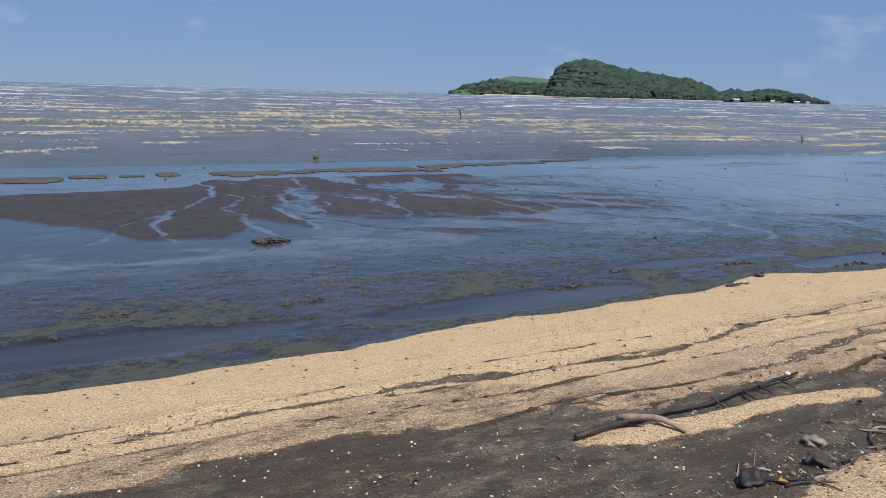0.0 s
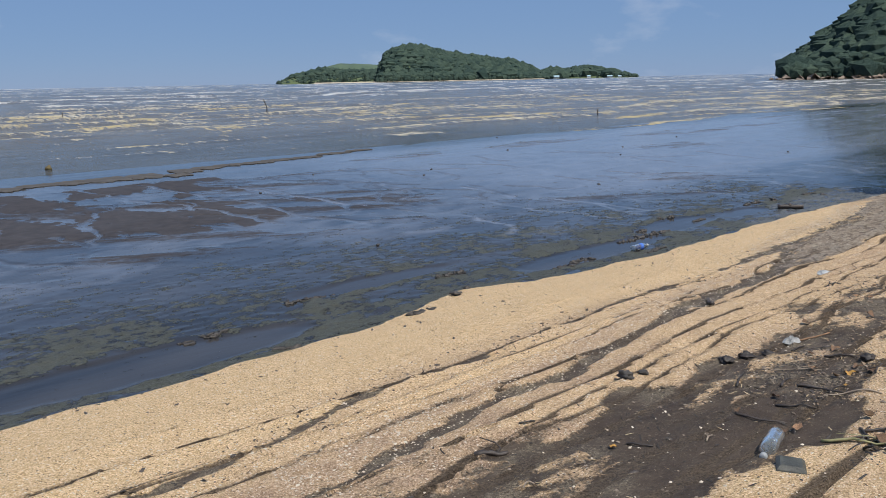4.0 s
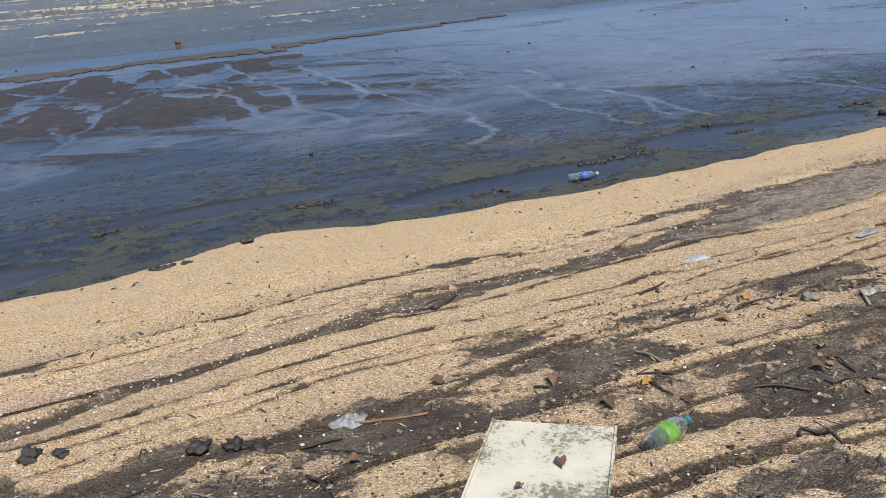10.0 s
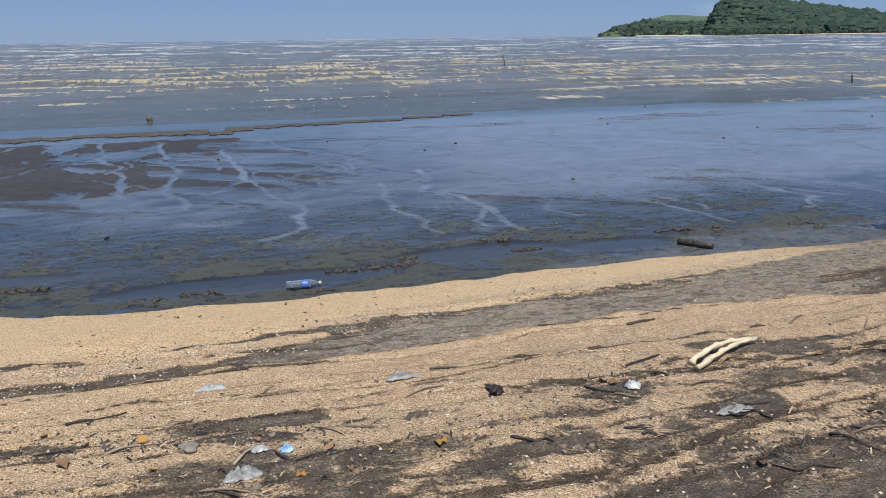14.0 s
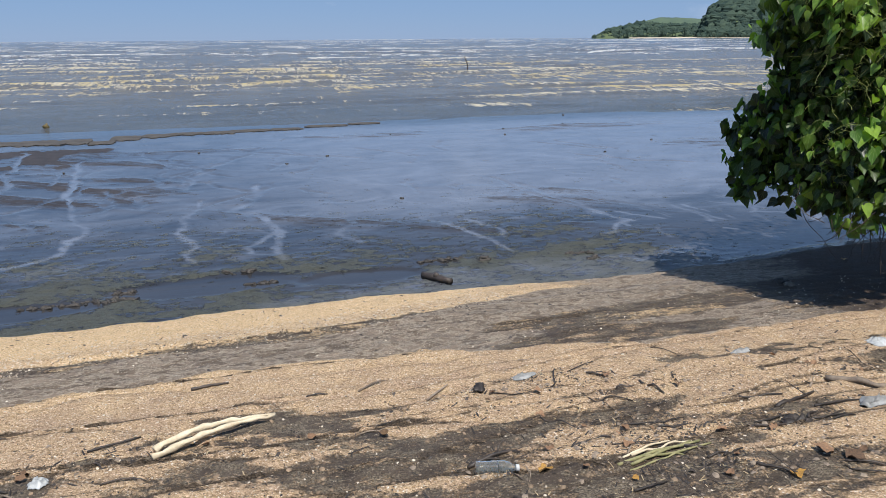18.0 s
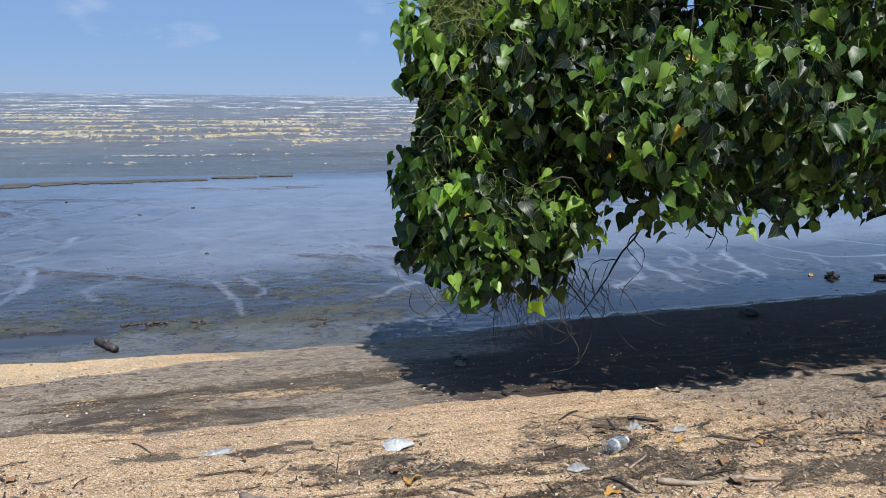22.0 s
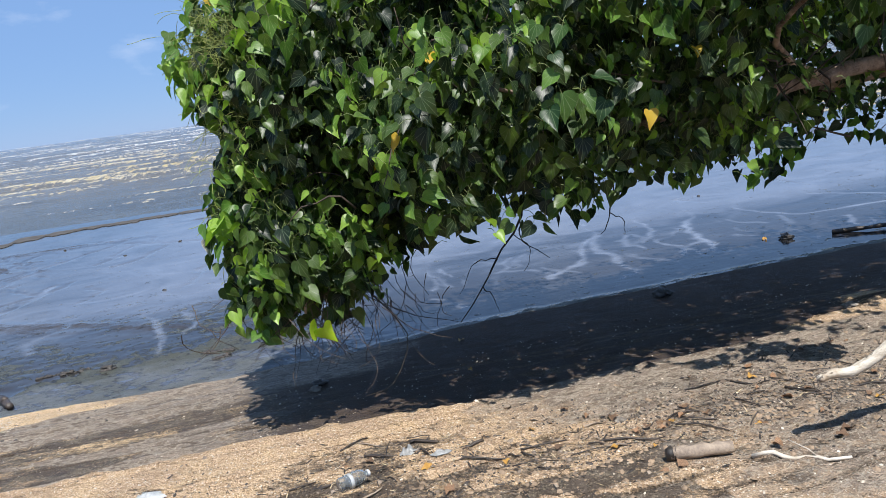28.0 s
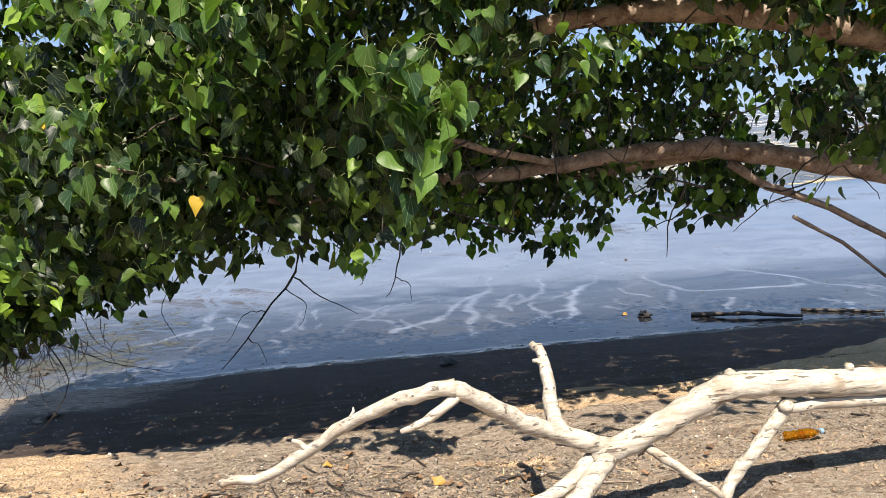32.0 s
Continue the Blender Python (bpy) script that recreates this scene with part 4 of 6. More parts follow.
def thing(name, at, label, category, group="", turn=0.0):
    ob = new(name)
    ob.matrix_world = Matrix.Translation(at) @ Matrix.Rotation(turn, 4, "Z")
    ob.empty_display_size = 0.1
    return tagged(ob, label, category, group)


def lone(name, data, mat, at, label, category, group="", turn=0.0, smooth=True, kind=""):
    ob = new(name, data if isinstance(data, bpy.types.Mesh) else mesh_of(name, *data, mat, smooth))
    ob.matrix_world = Matrix.Translation(at) @ Matrix.Rotation(turn, 4, "Z")
    return tagged(ob, label, category, group, kind)


def join(*pieces):
    verts, faces = [], []
    for v, f in pieces:
        k = len(verts)
        verts += list(v)
        faces += [tuple(i + k for i in q) for q in f]
    return verts, faces


def tube(points, radii, sides=8, rough=0.0, seed=0, caps=True):
    """A tapered, uneven limb along a line of points."""
    r = random.Random(seed)
    pts = [Vector(p) for p in points]
    verts, faces = [], []
    up = Vector((0.13, 0.21, 0.97))
    for i, p in enumerate(pts):
        t = (pts[min(i + 1, len(pts) - 1)] - pts[max(i - 1, 0)]).normalized()
        a = t.cross(up)
        a = a.normalized() if a.length > 1e-3 else Vector((1, 0, 0))
        b = t.cross(a)
        for k in range(sides):
            w = 2 * math.pi * k / sides
            rad = radii[i] * (1 + rough * (r.random() - 0.5) * 2)
            verts.append(p + (a * math.cos(w) + b * math.sin(w)) * rad)
    for i in range(len(pts) - 1):
        for k in range(sides):
            q = (k + 1) % sides
            faces.append((i * sides + k, i * sides + q, (i + 1) * sides + q, (i + 1) * sides + k))
    if caps:
        n = len(verts)
        faces += [tuple(range(sides))[::-1], tuple(range(n - sides, n))]
    return verts, faces


def curve_through(points, n):
    """n points on a smooth line through the given ones."""
    p = [Vector(q) for q in points]
    p = [2 * p[0] - p[1]] + p + [2 * p[-1] - p[-2]]
    out = []
    for k in range(n):
        x = k / (n - 1) * (len(p) - 3)
        i = min(int(x), len(p) - 4)
        t = x - i
        a, b, c, d = p[i : i + 4]
        out.append(0.5 * (2 * b + (c - a) * t + (2 * a - 5 * b + 4 * c - d) * t * t + (3 * b - a - 3 * c + d) * t**3))
    return out


def limb(points, r0, r1, n=14, sides=10, rough=0.09, wobble=0.0, seed=0):
    r = random.Random(seed)
    line = curve_through(points, n)
    line = [p + Vector((r.uniform(-1, 1), r.uniform(-1, 1), r.uniform(-1, 1))) * wobble for p in line]
    return tube(line, [(r0 + (r1 - r0) * k / (n - 1)) * (1 + rough * math.sin(k * 2.3 + seed)) for k in range(n)], sides, rough, seed)


def lump(rx, ry, rz, seed, detail=2, rough=0.25):
    """An uneven stone-like lump resting on its base."""
    bm = bmesh.new()
    bmesh.ops.create_icosphere(bm, subdivisions=detail, radius=1)
    for v in bm.verts:
        k = 1 + rough * noise.noise(v.co * 1.7 + Vector((seed * 3.1, seed, 0)))
        v.co = Vector((v.co.x * rx * k, v.co.y * ry * k, v.co.z * rz * k))
    out = [v.co.copy() for v in bm.verts], [tuple(v.index for v in f.verts) for f in bm.faces]
    bm.free()
    return out


def lathe(profile, sides=16, axis="X"):
    """A turned body from (along, radius) pairs, lying along x."""
    verts, faces = [], []
    for a, r in profile:
        for k in range(sides):
            w = 2 * math.pi * k / sides
            verts.append(Vector((a, r * math.cos(w), r * math.sin(w))))
    for i in range(len(profile) - 1):
        for k in range(sides):
            q = (k + 1) % sides
            faces.append((i * sides + k, (i + 1) * sides + k, (i + 1) * sides + q, i * sides + q))
    n = len(verts)
    return verts, faces + [tuple(range(sides)), tuple(range(n - sides, n))[::-1]]


HEART = [(0.13, 0.10), (0.32, 0.06), (0.45, -0.15), (0.42, -0.40), (0.22, -0.72)]
VEIN = [(0.0, 0.0), (0.0, -0.32), (0.0, -0.66), (0.0, -1.1)]


def heart_leaf(size, fold, droop):
    """A heart-shaped leaf that hangs by its stalk from the origin, its tip down the -y axis."""
    def at(x, y):
        return Vector((x * size, y * size, size * (fold * abs(x) - droop * y * y)))
    v = [at(*p) for p in VEIN] + [at(*p) for p in HEART] + [at(-x, y) for x, y in HEART]
    half = [(0, 5, 4), (0, 1, 5), (1, 6, 5), (1, 7, 6), (1, 2, 7), (2, 8, 7), (2, 3, 8)]
    f = [tuple(q) for q in half]
    f += [tuple((i + 5 if i > 3 else i) for i in q)[::-1] for q in half]
    return v, f


RIM = [(0.10, 0.09), (0.24, 0.10), (0.37, 0.03), (0.45, -0.12), (0.455, -0.28), (0.38, -0.48), (0.22, -0.72), (0.07, -0.98)]
RIB = [0.0, -0.02, -0.06, -0.15, -0.28, -0.46, -0.68, -0.92, -1.12]


def smooth_leaf(fold, droop, wave, twist):
    """The same leaf with a rounder rim, a wavy blade and a drawn-out tip."""
    def at(x, y):
        return Vector((x + twist * y * y, y, fold * abs(x) ** 1.3 - droop * y * y + wave * abs(x) * math.sin(7 * y + 2 * x)))
    v = [at(0, y) for y in RIB] + [at(x, y) for x, y in RIM] + [at(-x, y) for x, y in RIM]
    f = []
    for i in range(7):
        f += [(i, i + 1, i + 10, i + 9), (i + 1, i, i + 17, i + 18)]
    return v, f + [(7, 8, 16), (8, 7, 24)], [Vector((x, y, 0)) for x, y in [(0, q) for q in RIB] + RIM + [(-x, y) for x, y in RIM]]


# ---- the overhanging tree ----
TREE = W(25.0, 2.6)


def tp(s, d, z):
    return W(s, d, z) - TREE


tree = thing("tree", TREE, "overhanging heart-leaved shore tree with low brown limbs and hanging vines", "tree")
part("trunk", limb([tp(25.0, 2.6, hz(25.0, 2.6) - 0.15), tp(24.8, 2.3, 0.9), tp(24.2, 2.0, 1.6), tp(23.6, 1.9, 2.3)], 0.26, 0.17, 12, 14, 0.08, 0.01, 3), M_BARK, tree)
BOUGHS = [
    ([(24.75, 2.25, 1.0), (23.6, 1.6, 1.35), (22.76, 1.4, 1.58), (22.4, 1.4, 1.66), (21.68, 1.4, 1.80), (21.13, 1.4, 1.91)], 0.105, 0.075, 20),
    ([(21.13, 1.4, 1.91), (20.63, 1.4, 1.91), (20.02, 1.4, 1.86), (19.54, 1.4, 1.81), (19.07, 1.4, 1.80), (18.59, 1.4, 1.71), (18.0, 1.3, 1.72), (17.2, 1.3, 1.95)], 0.072, 0.02, 22),
    ([(23.9, 1.95, 2.0), (22.4, 1.8, 2.53), (22.08, 1.8, 2.58), (21.43, 1.8, 2.72), (20.86, 1.8, 2.79), (20.31, 1.8, 2.80), (19.77, 1.8, 2.74)], 0.11, 0.06, 20),
    ([(19.77, 1.8, 2.74), (18.88, 1.6, 2.62), (18.1, 1.7, 2.5), (17.2, 1.6, 2.45), (16.4, 1.5, 2.4)], 0.058, 0.02, 16),
    ([(21.13, 1.35, 1.88), (20.6, 1.0, 1.78), (20.0, 0.8, 1.70), (19.3, 0.6, 1.62), (18.4, 0.5, 1.50), (17.6, 0.6, 1.45)], 0.048, 0.012, 16),
    ([(21.21, 1.4, 1.79), (21.47, 1.4, 1.63), (21.96, 1.3, 1.45), (22.56, 1.2, 1.16), (23.03, 1.1, 0.87)], 0.035, 0.018, 12),
    ([(21.76, 1.3, 1.36), (22.21, 1.2, 1.12), (22.65, 1.1, 0.80), (23.09, 1.0, 0.42)], 0.016, 0.010, 10),
    ([(23.6, 1.9, 2.3), (22.6, 1.7, 3.1), (21.5, 1.4, 3.6), (20.2, 1.2, 3.8), (18.6, 1.2, 3.6)], 0.13, 0.03, 14),
    ([(23.6, 1.9, 2.3), (22.9, 2.7, 3.2), (21.6, 3.2, 3.7), (20.4, 3.4, 3.7)], 0.11, 0.03, 12),
    ([(20.0, 1.4, 1.86), (19.4, 1.9, 2.0), (18.9, 2.5, 2.2), (18.75, 3.3, 2.45)], 0.03, 0.008, 10),
    ([(18.59, 1.4, 1.71), (18.1, 1.9, 1.75), (17.6, 2.4, 1.95), (17.2, 2.8, 2.1)], 0.025, 0.008, 10),
    ([(17.2, 1.3, 1.95), (16.7, 1.6, 1.7), (16.3, 1.9, 1.35), (16.2, 2.1, 1.0)], 0.022, 0.007, 10),
]
for k, (line, r0, r1, n) in enumerate(BOUGHS):
    part("limb", limb([tp(*p) for p in line], r0, r1, n, 10, 0.08, 0.008, k), M_BARK, tree)
TWIGS = [
    ([(18.03, 0.45, 1.30), (17.98, 0.45, 1.01), (17.73, 0.5, 0.75), (17.58, 0.55, 0.54), (17.35, 0.6, 0.31)], 0.012),
    ([(17.98, 0.42, 1.0), (18.1, 0.0, 0.76), (18.44, -0.31, 0.47)], 0.008),
    ([(18.88, 0.3, 1.25), (18.81, 0.3, 0.92), (18.72, 0.3, 0.75)], 0.008),
    ([(17.73, 0.5, 0.75), (17.55, 0.45, 0.72), (17.40, 0.5, 0.50)], 0.005),
    ([(17.58, 0.55, 0.54), (17.66, 0.5, 0.45), (17.70, 0.5, 0.30)], 0.005),
    ([(17.90, 0.45, 0.92), (18.05, 0.4, 0.75), (17.98, 0.4, 0.58)], 0.005),
    ([(18.30, 0.35, 1.25), (18.55, 0.3, 1.0), (18.50, 0.3, 0.86)], 0.006),
    ([(18.81, 0.3, 0.92), (18.92, 0.3, 0.84), (18.93, 0.3, 0.70)], 0.005),
    ([(17.2, 0.9, 1.2), (17.0, 0.8, 0.9), (17.1, 0.8, 0.62)], 0.005),
    ([(16.6, 1.9, 1.0), (16.75, 2.0, 0.75), (16.62, 2.1, 0.50), (16.45, 2.05, 0.44)], 0.005),
    ([(16.5, 1.8, 1.0), (16.9, 1.6, 0.72), (17.25, 1.4, 0.55)], 0.004),
]
for k, (line, r0) in enumerate(TWIGS):
    part("twig", limb([tp(*p) for p in line], r0, r0 * 0.35, 10, 5, 0.1, 0.008, 40 + k), M_TWIG, tree)

# crown: clumps of (s, d, z), radii and how many leaves each carries; high unseen ones are filled out for shade
CLUMPS = [
    (16.18, 1.35, 2.25, 0.55, 0.66, 0.70, 560), (16.18, 1.30, 1.50, 0.52, 0.62, 0.62, 470), (16.22, 1.85, 1.30, 0.52, 0.50, 0.40, 360), (15.97, 0.85, 1.30, 0.34, 0.34, 0.32, 150), (16.65, 0.85, 1.40, 0.45, 0.42, 0.42, 260), (16.95, 1.10, 1.95, 0.55, 0.50, 0.85, 420),
    (16.55, 1.75, 2.15, 0.60, 0.70, 0.75, 480), (17.3, 2.25, 1.95, 0.85, 0.85, 0.58, 620), (17.3, 1.25, 2.15, 1.0, 0.85, 0.75, 560),
    (18.4, 1.95, 2.15, 0.95, 0.95, 0.72, 500), (18.6, 0.7, 1.95, 1.1, 0.9, 0.75, 480), (19.7, 1.0, 2.15, 1.0, 0.9, 0.72, 330),
    (19.9, 0.4, 1.70, 1.0, 0.6, 0.60, 330), (20.9, 0.8, 2.30, 0.8, 0.8, 0.68, 250), (21.4, 0.6, 1.80, 0.7, 0.6, 0.45, 150),
    (17.2, 1.5, 3.15, 0.95, 1.2, 0.70, 600), (18.6, 1.8, 3.2, 1.1, 1.2, 0.75, 640), (20.2, 1.7, 3.35, 1.2, 1.2, 0.6, 700),
    (21.9, 1.8, 3.2, 1.1, 1.2, 0.7, 560), (22.6, 1.2, 2.30, 0.8, 0.9, 0.6, 180), (21.8, 0.2, 2.5, 1.0, 0.6, 0.6, 130), (23.2, 0.3, 2.6, 1.0, 0.7, 0.7, 110), (23.6, 2.2, 3.2, 1.1, 1.3, 0.9, 340),
    (18.83, 3.52, 2.28, 0.27, 0.20, 0.24, 34), (20.7, 2.75, 2.75, 0.5, 0.4, 0.3, 80), (21.6, 2.3, 2.1, 0.5, 0.4, 0.4, 60),
    (19.4, 2.8, 2.75, 0.6, 0.5, 0.35, 150), (17.9, 2.9, 2.75, 0.6, 0.5, 0.4, 170), (18.2, 1.6, 4.0, 1.2, 1.3, 0.7, 460), (20.6, 1.9, 4.1, 1.5, 1.5, 0.7, 760), (22.8, 2.3, 4.0, 1.3, 1.4, 0.8, 560),
    # unseen clumps above the view, added to make the shade below solid
    (18.9, 2.85, 3.2, 0.8, 0.55, 0.25, 400), (20.1, 2.85, 3.25, 0.8, 0.55, 0.25, 420), (21.3, 2.85, 3.3, 0.8, 0.55, 0.25, 420), (22.5, 2.85, 3.35, 0.8, 0.55, 0.25, 420), (23.7, 2.5, 3.5, 0.9, 0.8, 0.30, 460), (24.8, 2.3, 3.7, 0.9, 1.1, 0.50, 420),
    # sparse unseen clumps, added to dapple the near edge of the shade
    (18.6, 3.75, 3.3, 0.6, 0.40, 0.2, 30), (19.9, 3.75, 3.35, 0.8, 0.45, 0.2, 34), (21.3, 3.75, 3.4, 0.8, 0.45, 0.2, 34), (22.7, 3.75, 3.5, 0.8, 0.45, 0.2, 40),
]
# heights of the two low limbs along the shore, kept clear of leaves on the beach side
LOW_LIMB = [(19.0, 1.80), (19.5, 1.81), (20.6, 1.91), (21.1, 1.91), (21.7, 1.80), (22.4, 1.66), (23.6, 1.35)]
HIGH_LIMB = [(19.7, 2.72), (20.3, 2.80), (20.9, 2.79), (21.4, 2.72), (22.4, 2.53), (23.9, 2.0)]


def hides_limb(s, d, z):
    if s < 18.9 or d < 1.45:
        return False
    far_s = 18.2 + (s - 18.2) * 5.0 / max(6.4 - d, 1.0)
    return (far_s > 19.6 and abs(z - float(steps(LOW_LIMB, far_s)) - 0.07 * (d - 1.4)) < 0.10) or (far_s > 20.0 and d > 1.8 and abs(z - float(steps(HIGH_LIMB, far_s)) + 0.13 * (d - 1.8)) < 0.13)



lr = random.Random(12)
leaves = []
for s0, d0, z0, rs, rd, rz, count in CLUMPS:
    for _ in range(int(count / 1.9)):
        v = Vector((lr.gauss(0, 1), lr.gauss(0, 1), lr.gauss(0, 1))).normalized()
        k = (0.6 + 0.42 * lr.random()) if lr.random() < 0.72 else 0.8 * lr.random() ** 0.5
        lobe = 1 + 0.3 * noise.noise(Vector((v.x * 2.1 + s0, v.y * 2.1, v.z * 2.1)))
        s, d, z = s0 + v.x * rs * k * lobe, d0 + v.y * rd * k * lobe, z0 + v.z * rz * k * lobe
        # bright outer leaves; their share along the shore imitates sun and shade
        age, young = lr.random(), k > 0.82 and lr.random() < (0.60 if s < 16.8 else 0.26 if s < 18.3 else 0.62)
        if rs < 0.3:
            age, young = 1.0, True
        for _ in range(lr.randint(4, 9)):
            ls, ld, lz = s + lr.gauss(0, 0.055), d + lr.gauss(0, 0.055), z + lr.gauss(-0.02, 0.075)
            if lz < 0.86 or ls < 15.67 + 0.6 * max(0.0, 0.75 - ld) + 0.10 * math.sin(lz * 7) + (0.13 if 1.25 < lz < 2.1 else 0.04) or (ls > 17.0 and ld > 1.0 and lz < 1.42) or (ld > 1.95 and abs(ls - 16.24) < 0.16 and lz < 1.12) or (lr.random() < 0.85 and rs > 0.3 and hides_limb(ls, ld, lz)):
                continue
            leaves.append((ls, ld, lz, (v + Vector((lr.gauss(0, 0.35), lr.gauss(0, 0.35), lr.gauss(0, 0.35)))).normalized(), (0.25 + 0.75 * age) * lr.uniform(0.55, 1.0), young))
MESHES = [heart_leaf(1.0, f, g) for f, g in ((0.4, 0.10), (0.7, 0.22), (0.25, 0.34), (0.95, 0.05), (0.5, -0.14))]


def leaf_pose(s, d, z, v, size, r):
    out = (W(1, 0, 0) - W(0, 0, 0)) * v.x + (W(0, 1, 0) - W(0, 0, 0)) * (v.y + 0.25) + Vector((0, 0, 0.6 + 0.4 * v.z))
    out += Vector((r.uniform(-1, 1), r.uniform(-1, 1), r.uniform(-0.4, 1.0))) * 1.1
    down = Vector((r.gauss(0, 0.72), r.gauss(0, 0.72), -1)).normalized()
    zax = (out - down * out.dot(down)).normalized()
    yax = -down
    m = Matrix((yax.cross(zax), yax, zax)).transposed().to_4x4()
    return Matrix.Translation(W(s, d, z) - TREE) @ m @ Matrix.Scale(size, 4)


leaves.sort(key=lambda q: -(q[1] + 0.35 * (1 if 16 < q[0] < 21 and q[2] < 2.9 else -6)))
FINE = [smooth_leaf(*q) for q in ((0.40, 0.10, 0.10, 0.05), (0.65, 0.24, 0.16, -0.10), (0.25, 0.34, 0.12, 0.12), (0.90, 0.06, 0.08, -0.05), (0.50, -0.14, 0.18, 0.08))]
shared = [mesh_of("leaf", v, f, M_LEAF, True, p) for v, f, p in FINE]
stalks = []
verts, faces, spots = [], [], []
verts2, faces2, spots2 = [], [], []
for k, (s, d, z, v, u, young) in enumerate(leaves):
    m = leaf_pose(s, d, z, v, 0.044 + 0.074 * u, lr)
    if k < 9000 and z < 3.1:
        a, b = m @ Vector((0, 0, 0)), m @ Vector((lr.uniform(-0.25, 0.25), lr.uniform(0.5, 0.95), -0.35))
        stalks.append(tube([a, (a + b) / 2 + Vector((0, 0, 0.012)), b], [0.0016, 0.0016, 0.002], 3, caps=False))
    if k < 300:
        ob = new("leaf", shared[k % 5])
        ob.parent, ob.matrix_basis = tree, m
    else:
        lv, lf, lp = FINE[k % 5] if k < 11000 and z < 3.1 else (*MESHES[k % 5], MESHES[k % 5][0])
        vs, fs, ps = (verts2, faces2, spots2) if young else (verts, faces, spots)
        ps += lp
        b = len(vs)
        vs += [m @ p for p in lv]
        fs += [tuple(i + b for i in q) for q in lf]
tagged(part("fresh_foliage", mesh_of("fresh_foliage", verts2, faces2, M_FRESH_LIT, True, spots2), M_FRESH_LIT, tree, "bright green younger leaves, coloured partly as sunlit"), kind="stuff")
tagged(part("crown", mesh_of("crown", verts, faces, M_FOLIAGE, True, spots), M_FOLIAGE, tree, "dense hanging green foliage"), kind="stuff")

tagged(part("stalk_mass", join(*stalks), M_STALK, tree, "thin pale green leaf stalks"), kind="stuff")
pieces = []
wr = random.Random(21)
for _ in range(210):
    s, d, z = wr.uniform(16.3, 22.5), wr.uniform(0.5, 2.6), wr.uniform(1.5, 2.9)
    p, h = [W(s, d, z) - TREE], Vector((wr.uniform(-1, 0.4), wr.uniform(-0.8, 0.8), wr.uniform(-0.5, 0.5)))
    for j in range(6):
        h = h + Vector((wr.uniform(-0.5, 0.5), wr.uniform(-0.5, 0.5), wr.uniform(-0.6, 0.4)))
        p.append(p[-1] + h.normalized() * wr.uniform(0.06, 0.13))
    if min(q.z for q in p) + TREE.z > 1.3:
        pieces.append(tube(p, [0.007 - 0.0008 * j for j in range(7)], 4, 0.15, 3))
tagged(part("twig_mass", join(*pieces), M_TWIG, tree, "thin brown twigs inside the crown"), kind="stuff")

# a tangle of string vines over the crown's outer end, and dry rootlets under it
vr = random.Random(77)
pieces = []
for k in range(950):
    s, d, z = 15.99 + 0.26 * vr.uniform(-1, 1) * vr.random(), 1.62 + 0.4 * vr.uniform(-1, 1) * vr.random(), 2.52 + 0.28 * vr.uniform(-1, 1) * vr.random()
    if k > 560:
        s, d, z = vr.uniform(15.80, 16.3), vr.uniform(1.5, 2.0), vr.uniform(1.2, 2.5)
    p = [W(s, d, z) - TREE]
    h = Vector((vr.uniform(-1, 1), vr.uniform(-1, 1), vr.uniform(-0.3, 1.0)))
    for j in range(7):
        h = h + Vector((vr.uniform(-0.7, 0.7), vr.uniform(-0.7, 0.7), vr.uniform(-0.75, 0.35)))
        p.append(p[-1] + h.normalized() * (0.028 if k % 5 else 0.045))
    pieces.append(tube(curve_through(p, 12), [0.0016] * 12, 3, caps=False))
tagged(part("vine", join(*pieces), M_VINE, tree, "yellow-green string vine tangle"), kind="stuff")
pieces = []
for k in range(120):
    s, d, z = vr.gauss(16.35, 0.28), vr.gauss(1.85, 0.22), vr.uniform(0.85, 1.15)
    p = [W(s, d, z) - TREE]
    h = Vector((vr.uniform(-0.5, 0.5), vr.uniform(-0.5, 0.5), -1))
    for j in range(vr.randint(3, 6)):
        h = h + Vector((vr.uniform(-0.5, 0.5), vr.uniform(-0.5, 0.5), vr.uniform(-0.1, 0.30)))
        p.append(p[-1] + h.normalized() * 0.075)
    pieces.append(tube(curve_through(p, 9), [0.0030 - 0.0002 * j for j in range(9)], 3, caps=False))
tagged(part("root_fringe", join(*pieces), M_ROOT, tree, "thin dry brown rootlets"), kind="stuff")
for k, (s, d, z, sz) in enumerate(((16.21, 2.30, 0.98, 0.13), (16.28, 2.28, 0.96, 0.12))):
    ob = new("leaf", shared[k])
    ob.data = ob.data.copy()
    ob.data.materials[0] = make_leaf_material("young_leaf", False, (0.45, 0.62, 0.03), (0.40, 0.58, 0.03), 0.0) if k == 0 else bpy.data.materials["young_leaf"]
    ob.parent, ob.matrix_basis = tree, leaf_pose(s, d, z, Vector((0.1 - 0.5 * k, 1, 0.1)), sz, random.Random(k))
    tagged(ob, "bright yellow-green young leaf")

# ---- the bleached fallen branch ----
DW = W(19.5, 3.87)


def dp(s, d, z):
    return W(s, d, z) - DW


